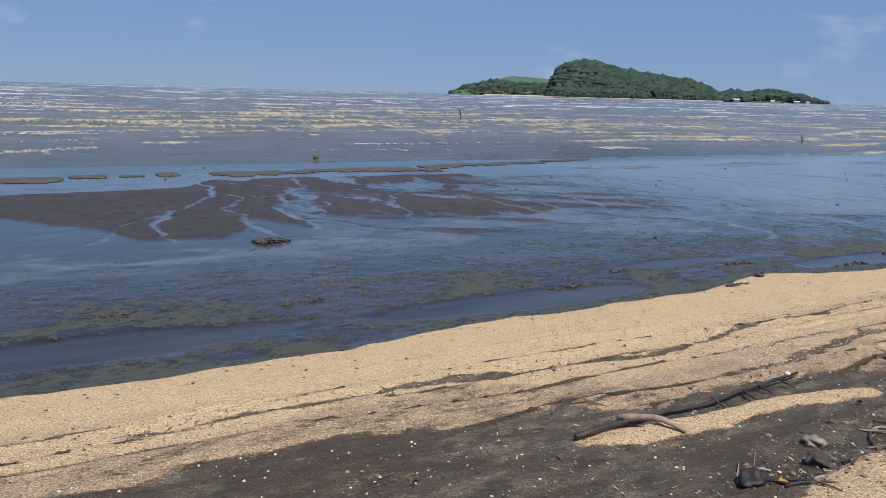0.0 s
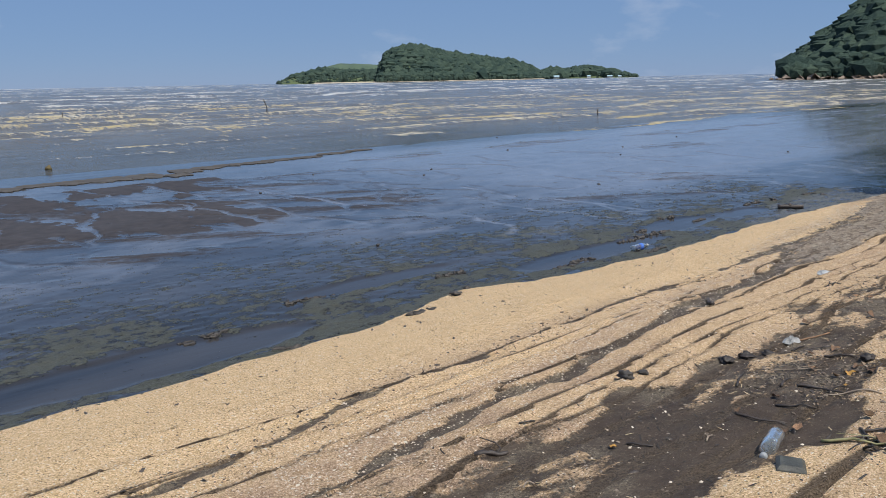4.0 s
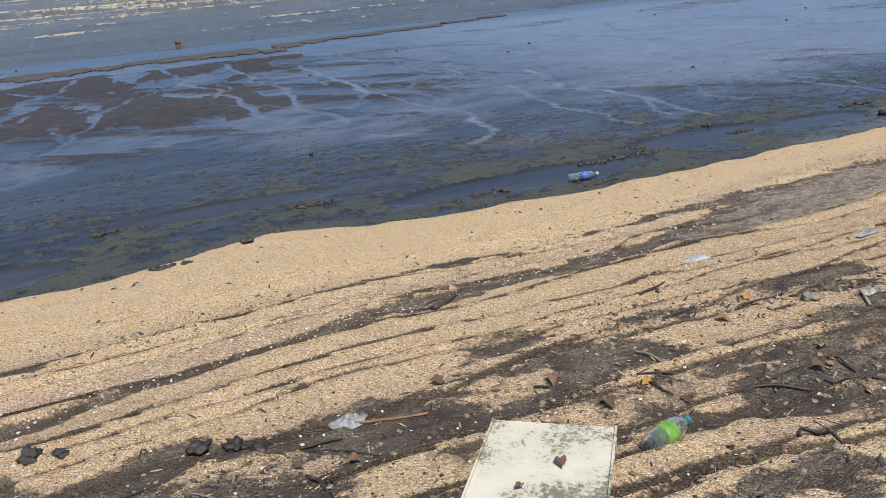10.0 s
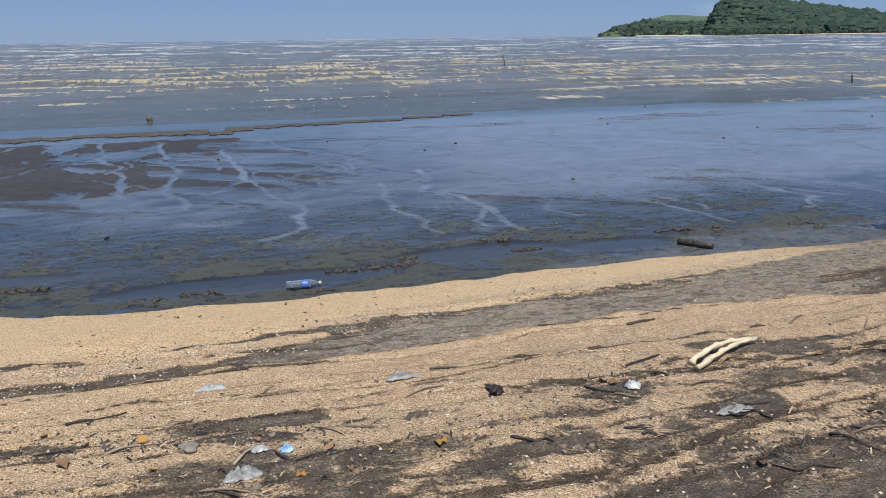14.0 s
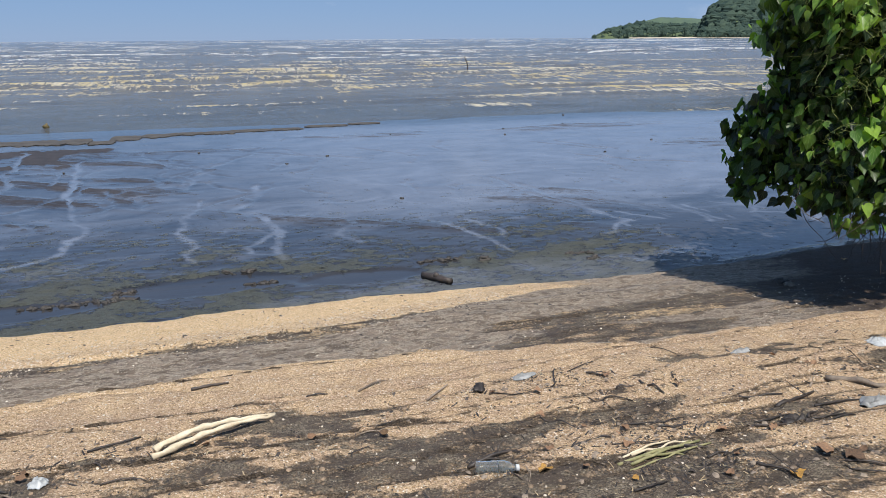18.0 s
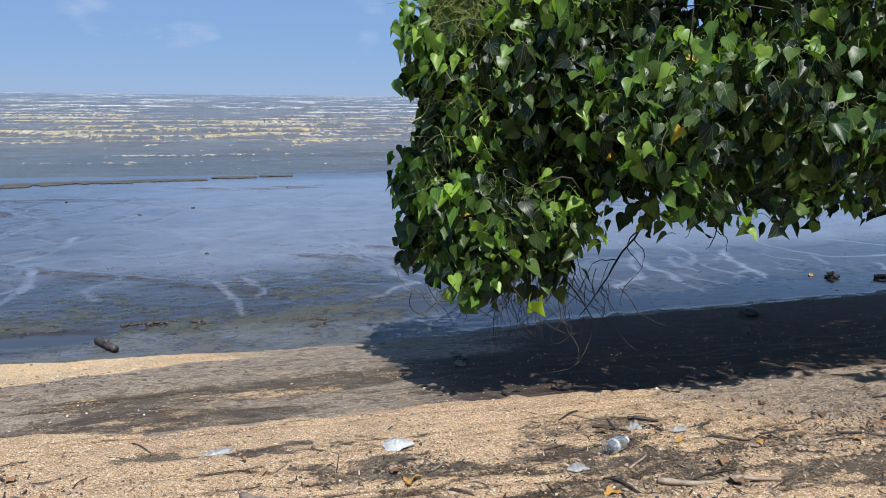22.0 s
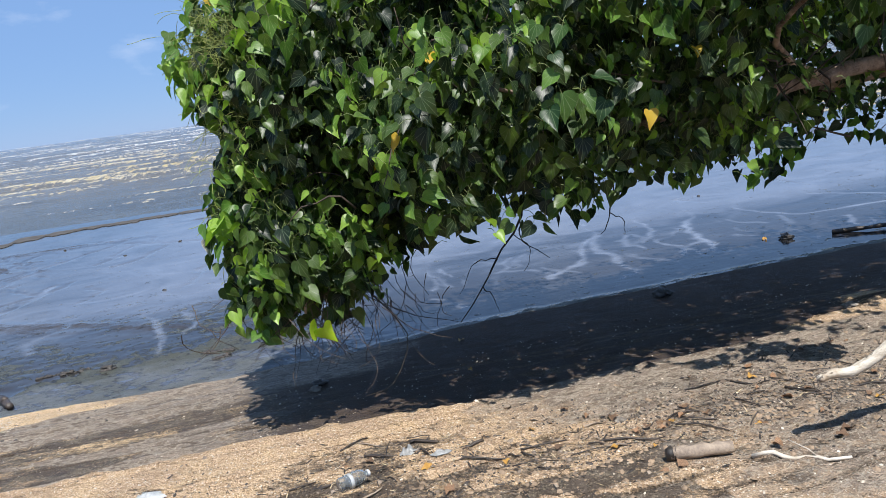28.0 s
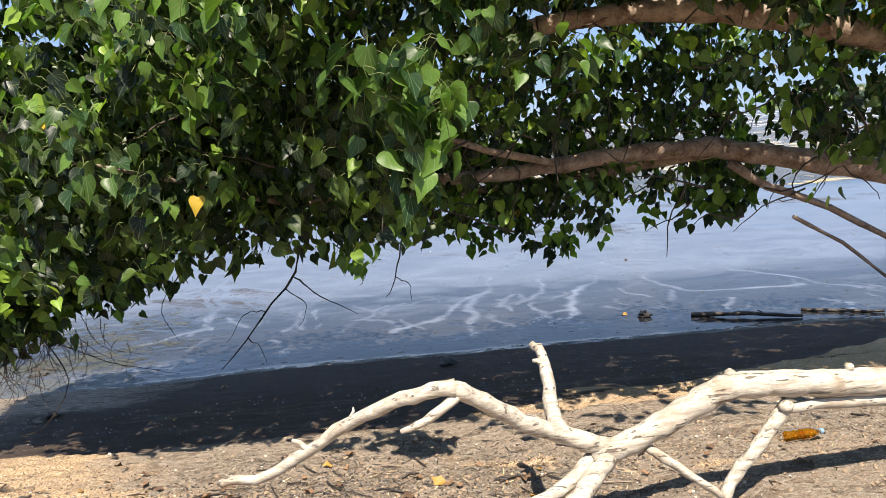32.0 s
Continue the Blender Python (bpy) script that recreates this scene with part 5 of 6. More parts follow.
drift = thing("driftwood", DW, "bleached white fallen tree branch propped on its side limbs", "driftwood")
for name, line, r0, r1, n in (
    ("main_limb", [(19.48, 3.88, 0.85), (19.62, 3.87, 0.89), (19.79, 3.85, 0.96), (19.94, 3.83, 1.03), (20.09, 3.81, 1.07), (20.34, 3.78, 1.05), (20.61, 3.75, 1.02), (21.0, 3.7, 0.98), (21.6, 3.6, 0.90), (22.3, 3.55, 0.62)], 0.046, 0.066, 40),
    ("side_limb", [(18.04, 3.85, 0.87), (18.09, 3.85, 0.875), (18.2, 3.86, 0.88), (18.38, 3.88, 0.98), (18.56, 3.94, 1.11), (18.73, 4.0, 1.19), (18.85, 4.03, 1.23), (18.94, 4.05, 1.245)], 0.016, 0.030, 24),
    ("side_limb", [(18.94, 4.05, 1.245), (19.05, 4.0, 1.16), (19.21, 3.93, 1.04), (19.37, 3.89, 0.96), (19.55, 3.87, 0.88)], 0.030, 0.040, 18),
    ("stub", [(19.37, 3.88, 0.95), (19.35, 3.78, 1.0), (19.36, 3.66, 1.11), (19.36, 3.55, 1.19), (19.33, 3.5, 1.215)], 0.036, 0.017, 12),
    ("stub", [(19.36, 3.59, 1.155), (19.315, 3.59, 1.17)], 0.014, 0.008, 4),
    ("stub", [(18.94, 4.05, 1.21), (18.84, 4.08, 1.15), (18.74, 4.09, 1.11)], 0.022, 0.010, 8),
    ("stub", [(18.40, 3.88, 0.985), (18.33, 3.88, 1.03)], 0.013, 0.008, 4),
    ("stub", [(18.56, 3.94, 1.11), (18.57, 3.93, 1.16)], 0.009, 0.004, 4),
    ("prop", [(20.33, 3.79, 0.97), (20.17, 3.85, 0.82), (20.05, 3.9, 0.73), (19.98, 3.93, 0.60)], 0.030, 0.024, 12),
    ("prop", [(19.70, 3.87, 0.87), (19.84, 3.9, 0.77), (19.99, 3.93, 0.66)], 0.020, 0.014, 10),
    ("prop", [(19.55, 3.88, 0.86), (19.43, 4.0, 0.80), (19.31, 4.12, 0.74), (19.2, 4.25, 0.60)], 0.040, 0.030, 12),
    ("prop", [(19.48, 3.88, 0.85), (19.34, 3.98, 0.79), (19.11, 4.1, 0.75), (18.9, 4.2, 0.62)], 0.030, 0.022, 12),
    ("split_limb", [(20.32, 3.8, 0.95), (20.56, 3.77, 0.945), (21.0, 3.72, 0.90), (21.5, 3.66, 0.80)], 0.022, 0.030, 12),
):
    part(name, limb([dp(*p) for p in line], r0, r1, n, 12, 0.07, 0.004, n), M_BLEACH, drift)
for s, d, z, r in ((20.08, 3.79, 1.115, 0.022), (20.62, 3.74, 1.08, 0.02), (20.30, 3.82, 0.97, 0.03)):
    v, f = lump(r, r, r, int(s * 10))
    part("knot", ([p + dp(s, d, z) for p in v], f), M_BLEACH, drift)


# ---- litter on the beach ----
def stick(name, a, b, r0, mat, label, bend=0.04, seed=0, group="", lift=0.0, twig=True):
    """A stick lying on the ground from a to b, as (s, d)."""
    r = random.Random(seed)
    mid = ((a[0] + b[0]) / 2 + bend * r.uniform(-1, 1), (a[1] + b[1]) / 2 + bend * r.uniform(-1, 1))
    base = W(*mid)
    line = []
    for k in range(6):
        t = k / 5
        s = a[0] * (1 - t) ** 2 + 2 * mid[0] * t * (1 - t) + b[0] * t * t
        d = a[1] * (1 - t) ** 2 + 2 * mid[1] * t * (1 - t) + b[1] * t * t
        line.append(W(s, d) + Vector((0, 0, r0 * 0.7 + lift * math.sin(t * 3.1))) - base)
    ob = thing(name, base, label, "stick" if r0 < 0.03 else "log", group)
    part("stem", limb(line, r0, r0 * 0.6, 10, 7, 0.14, r0 * 0.18, seed), mat, ob)
    if twig:
        k = line[3]
        part("twig", limb([k, k + Vector((r.uniform(-1, 1), r.uniform(-1, 1), 0.25)) * 0.06, k + Vector((r.uniform(-1, 1), r.uniform(-1, 1), 0.3)) * 0.11], r0 * 0.4, r0 * 0.2, 4, 5, 0.1, 0, seed), mat, ob)
    return ob


br = thing("branch", W(3.1, 2.66), "long thin waterlogged branch lying on dark mud", "branch")
o = W(3.1, 2.66)
gp = lambda s, d, up: W(s, d) + Vector((0, 0, up)) - o
part("stem", limb([gp(2.24, 2.70, 0.02), gp(2.64, 2.66, 0.03), gp(3.1, 2.66, 0.025), gp(3.5, 2.60, 0.03), gp(3.95, 2.56, 0.03)], 0.017, 0.008, 18, 8, 0.12, 0.003, 5), M_WETWOOD, br)
part("fork", limb([gp(2.56, 2.62, 0.04), gp(2.66, 2.78, 0.03), gp(2.70, 2.92, 0.015)], 0.020, 0.010, 8, 8, 0.12, 0.003, 6), M_GREYWOOD, br)
for k, (s, d) in enumerate(((3.2, 2.62), (3.42, 2.64), (3.58, 2.60), (3.75, 2.62))):
    part("twig", limb([gp(s, d, 0.03), gp(s - 0.03, d + 0.06, 0.03), gp(s - 0.02, d + 0.11, 0.012)], 0.009, 0.004, 5, 5, 0.1, 0, k), M_WETWOOD, br)
lone("stone", lump(0.02, 0.017, 0.013, 61), M_SHELL, W(3.86, 2.56) + Vector((0, 0, 0.05)), "small pale stone caught on the branch", "stone")

log = thing("log", W(13.62, -0.36), "short dark driftwood block on wet mud", "log")
o = W(13.62, -0.36)
part("body", limb([W(13.54, -0.50) - o + Vector((0, 0, 0.03)), W(13.62, -0.36) - o + Vector((0, 0, 0.035)), W(13.71, -0.20) - o + Vector((0, 0, 0.03))], 0.036, 0.030, 8, 10, 0.12, 0.004, 9), M_WETWOOD, log)
part("knot", ([p + Vector((0, 0, 0.055)) for p in lump(0.03, 0.03, 0.03, 3)[0]], lump(0.03, 0.03, 0.03, 3)[1]), M_WETWOOD, log)
stick("log", (21.95, -0.98), (22.95, -0.55), 0.028, M_WETWOOD, "dark waterlogged log at the edge of the wet flat", 0.05, 11, lift=0.02)
stick("log", (23.1, -0.85), (23.8, -0.5), 0.022, M_WETWOOD, "dark waterlogged log half sunk in mud", 0.05, 12)
stump = thing("stump", W(17.62, 3.72), "short brown driftwood log with a charred end", "log")
o = W(17.62, 3.72)
ax = (W(17.76, 3.75) - W(17.49, 3.68)) * 0.85
v, f = limb([ax * -0.5 + Vector((0, 0, 0.026)), Vector((0, 0, 0.028)), ax * 0.5 + Vector((0, 0, 0.028))], 0.027, 0.025, 10, 12, 0.08, 0.002, 4)
part("body", (v, f), M_GREYWOOD, stump)
v, f = limb([ax * -0.56 + Vector((0, 0, 0.026)), ax * -0.40 + Vector((0, 0, 0.026))], 0.025, 0.0285, 5, 12, 0.14, 0.002, 4)
part("charred_end", (v, f), M_CHAR, stump, "charred black end")
stick("stick", (17.78, 3.82), (18.02, 4.05), 0.010, M_STICKW, "pale forked stick on sand", 0.02, 21)
stick("stick", (7.62, 1.93), (7.78, 1.80), 0.02, M_WETWOOD, "short black stick on sand", 0.02, 31)
stick("stick", (6.95, 2.85), (7.22, 2.93), 0.007, M_DEAD, "thin reddish stick on sand", 0.0, 33, twig=False)
stick("stick", (4.68, 2.55), (4.80, 2.63), 0.013, M_WETWOOD, "dark curved bark piece on mud", 0.03, 35)
stick("stick", (16.72, 3.02), (16.92, 2.98), 0.012, M_WETWOOD, "short dark stick among litter", 0.0, 36, twig=False)
stick("stick", (11.55, 1.95), (11.75, 1.93), 0.010, M_WETWOOD, "short dark stick on sand", 0.0, 37, twig=False)

cr = random.Random(31)
HEAPS = [(5.7, 3.8, 0.12), (6.1, 4.1, 0.15), (6.5, 3.35, 0.12), (13.2, 3.5, 0.12), (13.65, 3.45, 0.10), (12.75, 3.5, 0.12), (14.1, 3.5, 0.14), (14.6, 3.1, 0.16), (16.3, 3.05, 0.16), (16.6, 2.9, 0.12), (13.4, 2.55, 0.14), (17.6, 3.15, 0.2), (14.0, 3.9, 0.12), (18.9, 3.55, 0.2), (19.6, 3.45, 0.2)]
HEAPS += [(cr.uniform(2.0, 8.5), cr.gauss(3.3, 0.4), cr.uniform(0.10, 0.26)) for _ in range(20)] + [(cr.uniform(8.0, 15.5), cr.uniform(2.5, 4.1), cr.uniform(0.08, 0.24)) for _ in range(34)] + [(cr.uniform(15.5, 21.5), cr.gauss(3.3, 0.3), cr.uniform(0.12, 0.32)) for _ in range(26)]


sr = random.Random(5)
for k in range(330):
    zone = k % 5
    if zone == 0:
        s, d = sr.uniform(1.2, 8.5), sr.uniform(2.2, 4.2)
    elif zone in (1, 2):
        s, d = sr.uniform(8.5, 14.5), sr.uniform(2.2, 4.3)
    else:
        s, d = sr.uniform(15, 21.5), sr.uniform(2.6, 4.0)
    if k % 4:
        hs, hd, hw = HEAPS[k % len(HEAPS)]
        s, d = hs + sr.gauss(0, 1.0 * hw), hd + sr.gauss(0, 0.5 * hw)
    w, le = sr.gauss(0.15, 0.7), sr.uniform(0.05, 0.26)
    stick("stick", (s, d), (s + le * math.cos(w), d + le * math.sin(w)), sr.uniform(0.0025, 0.007), sr.choice((M_WETWOOD, M_WETWOOD, M_CHAR, M_GREYWOOD)), "small dark driftwood stick on the strandline", 0.03, 100 + k, "strandline sticks", 0.008, k % 3 == 0)

DEADMESH = []
for fold, droop, wave, twist, m in ((0.4, -0.10, 0.5, 0.15, M_DEAD), (0.9, -0.16, 0.4, -0.2, M_DEAD), (0.25, -0.06, 0.5, 0.1, M_YELLOW), (1.1, 0.02, 0.3, 0.25, M_DEAD)):
    lv, lf, lp = smooth_leaf(fold, droop, wave, twist)
    DEADMESH.append(mesh_of("fallen_leaf", [Vector((p.x, p.y + 0.5, p.z + 0.04)) for p in lv], lf, m))


def fallen(s, d, size, which, label, seed):
    r = random.Random(seed)
    ob = new("fallen_leaf", DEADMESH[which])
    n = Vector((r.uniform(-0.35, 0.35), r.uniform(-0.35, 0.35), 1)).normalized()
    ob.matrix_world = Matrix.Translation(W(s, d) + Vector((0, 0, 0.010))) @ n.to_track_quat("Z", "Y").to_matrix().to_4x4() @ Matrix.Rotation(r.uniform(0, 6.3), 4, "Z") @ Matrix.Scale(size * 0.54, 4)
    tagged(ob, label, "leaf", "fallen leaves")


KNOWN = [(5.62, 3.40, 0.11, 0), (5.69, 3.45, 0.09, 1), (5.98, 3.21, 0.07, 0), (6.61, 3.33, 0.08, 0), (6.97, 3.79, 0.12, 2), (6.74, 3.87, 0.13, 1), (5.71, 3.84, 0.12, 3), (5.70, 3.76, 0.10, 1), (5.81, 3.76, 0.11, 3), (13.13, 3.05, 0.08, 0), (13.95, 3.87, 0.12, 1), (14.04, 3.93, 0.14, 0), (12.91, 3.60, 0.10, 2), (13.76, 3.97, 0.10, 2), (15.35, 3.22, 0.13, 2), (16.61, 3.19, 0.09, 2), (16.07, 3.59, 0.12, 2), (16.55, 3.69, 0.12, 0), (9.99, 3.24, 0.10, 2), (9.45, 3.28, 0.09, 2), (9.35, 3.55, 0.08, 1), (8.05, 3.35, 0.09, 0), (8.55, 3.42, 0.09, 1), (8.72, 3.28, 0.08, 2), (12.96, 2.79, 0.05, 0), (17.73, 3.27, 0.13, 2), (17.55, 3.05, 0.08, 0), (17.9, 3.1, 0.10, 0), (21.33, -1.30, 0.11, 2), (7.0, 3.95, 0.12, 2), (7.35, 3.95, 0.09, 2), (1.4, 2.74, 0.08, 0), (6.9, 3.1, 0.08, 0), (6.55, 3.42, 0.09, 0), (17.35, 0.55, 0.09, 2), (18.6, 1.1, 0.07, 0), (20.7, 1.5, 0.08, 2), (18.9, 3.3, 0.12, 2), (18.75, 3.5, 0.10, 0), (19.3, 3.4, 0.11, 0), (5.1, 2.95, 0.06, 2), (17.2, 1.5, 0.07, 2), (2.05, 2.85, 0.06, 0)]
for k, (s, d, z, w) in enumerate(KNOWN):
    fallen(s, d, z, w, "yellow fallen leaf lying on the ground" if w == 2 else "dry orange-brown fallen leaf", k)
for k in range(190):
    hs, hd, hw = HEAPS[(k * 7) % len(HEAPS)]
    s, d = (hs + sr.gauss(0, 1.2 * hw), hd + sr.gauss(0, 0.6 * hw)) if k > 90 else (sr.uniform(16.8, 21.5), sr.gauss(3.35, 0.35)) if k % 3 else (sr.uniform(6, 16), sr.uniform(2.6, 4.2))
    fallen(s, d, sr.uniform(0.03, 0.095), sr.choice((0, 1, 3, 0, 3, 2)), "dry curled brown leaf on the strandline", 500 + k)

for k, (s, d, r, m) in enumerate(((3.05, 3.32, 0.035, M_STONE), (2.48, 3.48, 0.05, M_CHAR), (2.85, 3.5, 0.04, M_CLOD), (9.05, 2.90, 0.03, M_STONE), (12.99, 2.59, 0.03, M_CHAR), (16.16, 1.19, 0.03, M_STONE), (16.2, 1.05, 0.04, M_CLOD), (6.54, 2.77, 0.03, M_CHAR), (6.42, 2.72, 0.03, M_CHAR), (6.62, 2.85, 0.025, M_CHAR), (6.75, 3.32, 0.03, M_CHAR), (5.84, 2.47, 0.035, M_CLOD), (5.95, 2.50, 0.022, M_CLOD), (17.55, 3.12, 0.022, M_STONE), (19.2, 0.35, 0.06, M_CLOD), (19.8, 1.9, 0.04, M_STONE), (10.4, 2.75, 0.035, M_CHAR), (8.7, 3.85, 0.03, M_CHAR), (6.95, -0.18, 0.04, M_CLOD), (7.2, -0.32, 0.03, M_CLOD), (14.3, -0.95, 0.05, M_CLOD), (21.5, -1.15, 0.06, M_CLOD))):
    lone("stone" if m is M_STONE else "mud_clod" if m is M_CLOD else "charred_lump", lump(r * 1.25, r, r * 0.6, k + 7, 3, 0.9), m, W(s, d) + Vector((0, 0, r * 0.35)), {"M_STONE": "small brown stone on the sand"}.get("M_STONE") if m is M_STONE else "dark clod of mud on the beach" if m is M_CLOD else "dark charred husk on the sand", "stone" if m is M_STONE else "clod", turn=k * 1.3)

# ragged ridges of mud crust along the water's edge
for k, (s, d, le) in enumerate(((10.5, -0.78, 0.85), (10.85, -0.70, 0.35), (9.0, -0.45, 0.3), (10.9, -1.02, 0.18), (12.1, -0.9, 0.22), (13.9, -1.08, 0.5), (15.3, -0.85, 0.25), (15.36, -0.62, 0.15), (4.9, -0.9, 0.4), (6.1, -1.3, 0.5), (7.6, -1.0, 0.35), (2.2, -1.4, 0.4), (0.6, -1.6, 0.3), (8.6, -0.35, 0.3), (9.9, -0.12, 0.3), (6.4, 0.02, 0.25), (5.2, -0.05, 0.2), (11.9, -1.3, 0.3))):
    crust = thing("mud_crust", W(s, d), "ragged dark ridge of mud crust at the water's edge", "mud crust", "mud crusts")
    for j in range(8 + int(26 * le)):
        u, w = le * sr.uniform(-0.5, 0.5), sr.gauss(0, 0.022)
        r = sr.uniform(0.007, 0.024)
        v, f = lump(r * sr.uniform(1.1, 2.4), r, r * sr.uniform(0.5, 1.0), k * 40 + j, 2, 1.1)
        turn = Matrix.Rotation(SHORE + sr.gauss(0, 0.5), 4, "Z")
        q = Vector((u * US[0] + w * UN[0], u * US[1] + w * UN[1], hz(s + u, d + w) - hz(s, d) + 0.15 * r))
        part("clod", ([turn @ p + q for p in v], f), M_CLOD, crust)
rt = thing("root_clump", W(2.75, -4.44), "small dark tangle of roots on the wet flat", "roots")
for k in range(16):
    a, l = sr.uniform(0, 6.3), sr.uniform(0.02, 0.24)
    r = sr.uniform(0.02, 0.05)
    v, f = lump(r * 1.5, r * 0.8, r * 0.7, k + 400, 2, 0.9)
    part("clod", ([p + Vector((l * math.cos(a), 0.8 * l * math.sin(a), 0.012)) for p in v], f), M_CLOD, rt)
for k in range(12):
    a = sr.uniform(0, 6.3)
    l = sr.uniform(0.08, 0.22)
    part("root", limb([(0, 0, 0.02), (l * 0.5 * math.cos(a), l * 0.5 * math.sin(a), 0.045), (l * math.cos(a + 0.4), l * math.sin(a + 0.4), 0.01)], 0.012, 0.005, 6, 5, 0.1, 0.005, k), M_WETWOOD, rt)

# shell chips and dark crumbs strewn on the sand
CHIP = [((1, 0, 0), (0.3, 0.9, 0.1), (-0.8, 0.5, 0), (-0.7, -0.6, 0.1), (0.4, -0.8, 0), (0, 0, 0.5)), ((0, 1, 5), (1, 2, 5), (2, 3, 5), (3, 4, 5), (4, 0, 5))]


def strew(name, count, spots, size, mat, label, category, seed, stretch=1.0):
    r = random.Random(seed)
    verts, faces = [], []
    for _ in range(count):
        s, d = spots(r)
        k = size * (0.4 + 1.2 * r.random() ** 2.5)
        m = Matrix.Translation(W(s, d) + Vector((0, 0, 0.001))) @ Euler((r.uniform(-0.5, 0.5), r.uniform(-0.5, 0.5), r.uniform(0, 6.3))).to_matrix().to_4x4()
        b = len(verts)
        verts += [m @ Vector((p[0] * k * stretch, p[1] * k, p[2] * k)) for p in CHIP[0]]
        faces += [tuple(i + b for i in q) for q in CHIP[1]]
    tagged(new(name, mesh_of(name, verts, faces, mat, False)), label, category, kind="stuff")


def grit_spots(r):
    u = r.random()
    if u < 0.45:
        s = r.uniform(4, 14)
        return s, float(steps(L2T, s)) + r.gauss(-0.12, 0.16)
    if u < 0.5:
        return r.uniform(-1, 5), r.gauss(1.45, 0.2)
    return r.uniform(0, 21.5), r.uniform(1.0, 4.6)


def litter_spots(r):
    u = r.random()
    if r.random() < 0.62:
        s, d, w = r.choice(HEAPS)
        return s + r.gauss(0, 1.6 * w), max(2.1, d + r.gauss(0, 0.55 * w))
    if u < 0.35:
        return r.uniform(15, 21.5), r.gauss(3.1, 0.35)
    if u < 0.75:
        return r.uniform(1, 15), r.uniform(2.3, 4.5)
    s = r.uniform(0, 14)
    return s, float(steps(L1, s)) + r.gauss(0, 0.12)


strew("bark_specks", 650, lambda r: (r.uniform(-1, 15), 0.05 + 1.7 * r.random() ** 1.4), 0.0085, M_WETWOOD, "dark specks of bark scattered on the clean sand", "litter", 23, 1.9)
strew("shells", 420, grit_spots, 0.008, M_SHELL, "small white shells strewn along the sand ledges", "shells", 13)
strew("shell_chips", 15000, grit_spots, 0.0056, M_SHELL, "tiny pale shell chips strewn over the sand", "shells", 3)
strew("dark_crumbs", 18000, litter_spots, 0.0058, M_CHAR, "small dark crumbs of wood and bark", "litter", 4)
def leaf_spots(r):
    if r.random() < 0.75:
        return r.uniform(16.5, 22), r.gauss(3.45, 0.38)
    return r.uniform(6, 16), r.gauss(3.3, 0.4)


strew("leaf_litter", 9000, leaf_spots, 0.0105, M_LITTER, "crumbled dry brown leaf litter on the strandline", "litter", 8)
strew("twig_bits", 7000, litter_spots, 0.0036, M_CHAR, "thin dark broken twigs lying in heaps on the strandline", "litter", 15, 7.0)
strew("straw_bits", 2500, litter_spots, 0.0028, M_STRAWB, "thin pale dry straws in the strandline litter", "litter", 16, 8.0)
strew("bark_flakes", 900, litter_spots, 0.009, M_WETWOOD, "dark flakes of bark in the strandline litter", "litter", 17, 1.8)
strew("wood_chips", 4500, litter_spots, 0.010, M_GREYWOOD, "small brown chips of bark and husk", "litter", 6)


# ---- rubbish ----
def bottle(at, turn, length, radius, body, label_mat, cap_mat, label, tilt=0.0, band=(0.38, 0.62)):
    L, R = length, radius
    ob = thing("bottle", at + Vector((0, 0, R * 0.8)), label, "bottle", "", turn)
    prof = [(0, R * 0.75), (0.02 * L, R * 0.97), (0.10 * L, R), (0.16 * L, R * 0.93), (0.22 * L, R), (0.3 * L, R * 0.94), (0.36 * L, R), (0.66 * L, R), (0.78 * L, R * 0.78), (0.86 * L, R * 0.42), (0.93 * L, R * 0.38)]
    part("body", lathe(prof), body, ob)
    part("label", lathe([(band[0] * L, R * 1.01), (band[0] * L + 0.002, R * 1.03), (band[1] * L - 0.002, R * 1.03), (band[1] * L, R * 1.01)]), label_mat, ob)
    part("cap", lathe([(0.92 * L, R * 0.44), (0.925 * L, R * 0.47), (0.99 * L, R * 0.46), (L, R * 0.40)]), cap_mat, ob)
    return ob


bottle(W(9.69, -0.28), SHORE - 0.02, 0.29, 0.037, M_CLEAR, M_LABELB, M_BAG, "clear plastic water bottle with a blue label in a puddle", band=(0.44, 0.62))
bottle(W(5.55, 3.43), SHORE + math.pi + 0.25, 0.24, 0.032, M_CLEAR, M_CLEAR, M_BAG, "empty clear plastic bottle lying on dark mud", band=(0.42, 0.5))
bottle(W(7.72, 3.56), SHORE + 0.28, 0.20, 0.036, M_CLEAR, M_GREENL, M_TEAL, "plastic bottle with a green label and teal cap beside the board", band=(0.3, 0.55))
bottle(W(20.64, 3.22), SHORE + 0.15, 0.22, 0.030, M_AMBER, M_AMBER, M_BLUE, "bottle of amber liquid with a blue cap on the sand", band=(0.4, 0.41))
bottle(W(16.23, 3.22), SHORE + 0.45, 0.15, 0.033, M_CLEAR, M_BAG, M_BAG, "small clear jar among strandline litter", band=(0.3, 0.4))

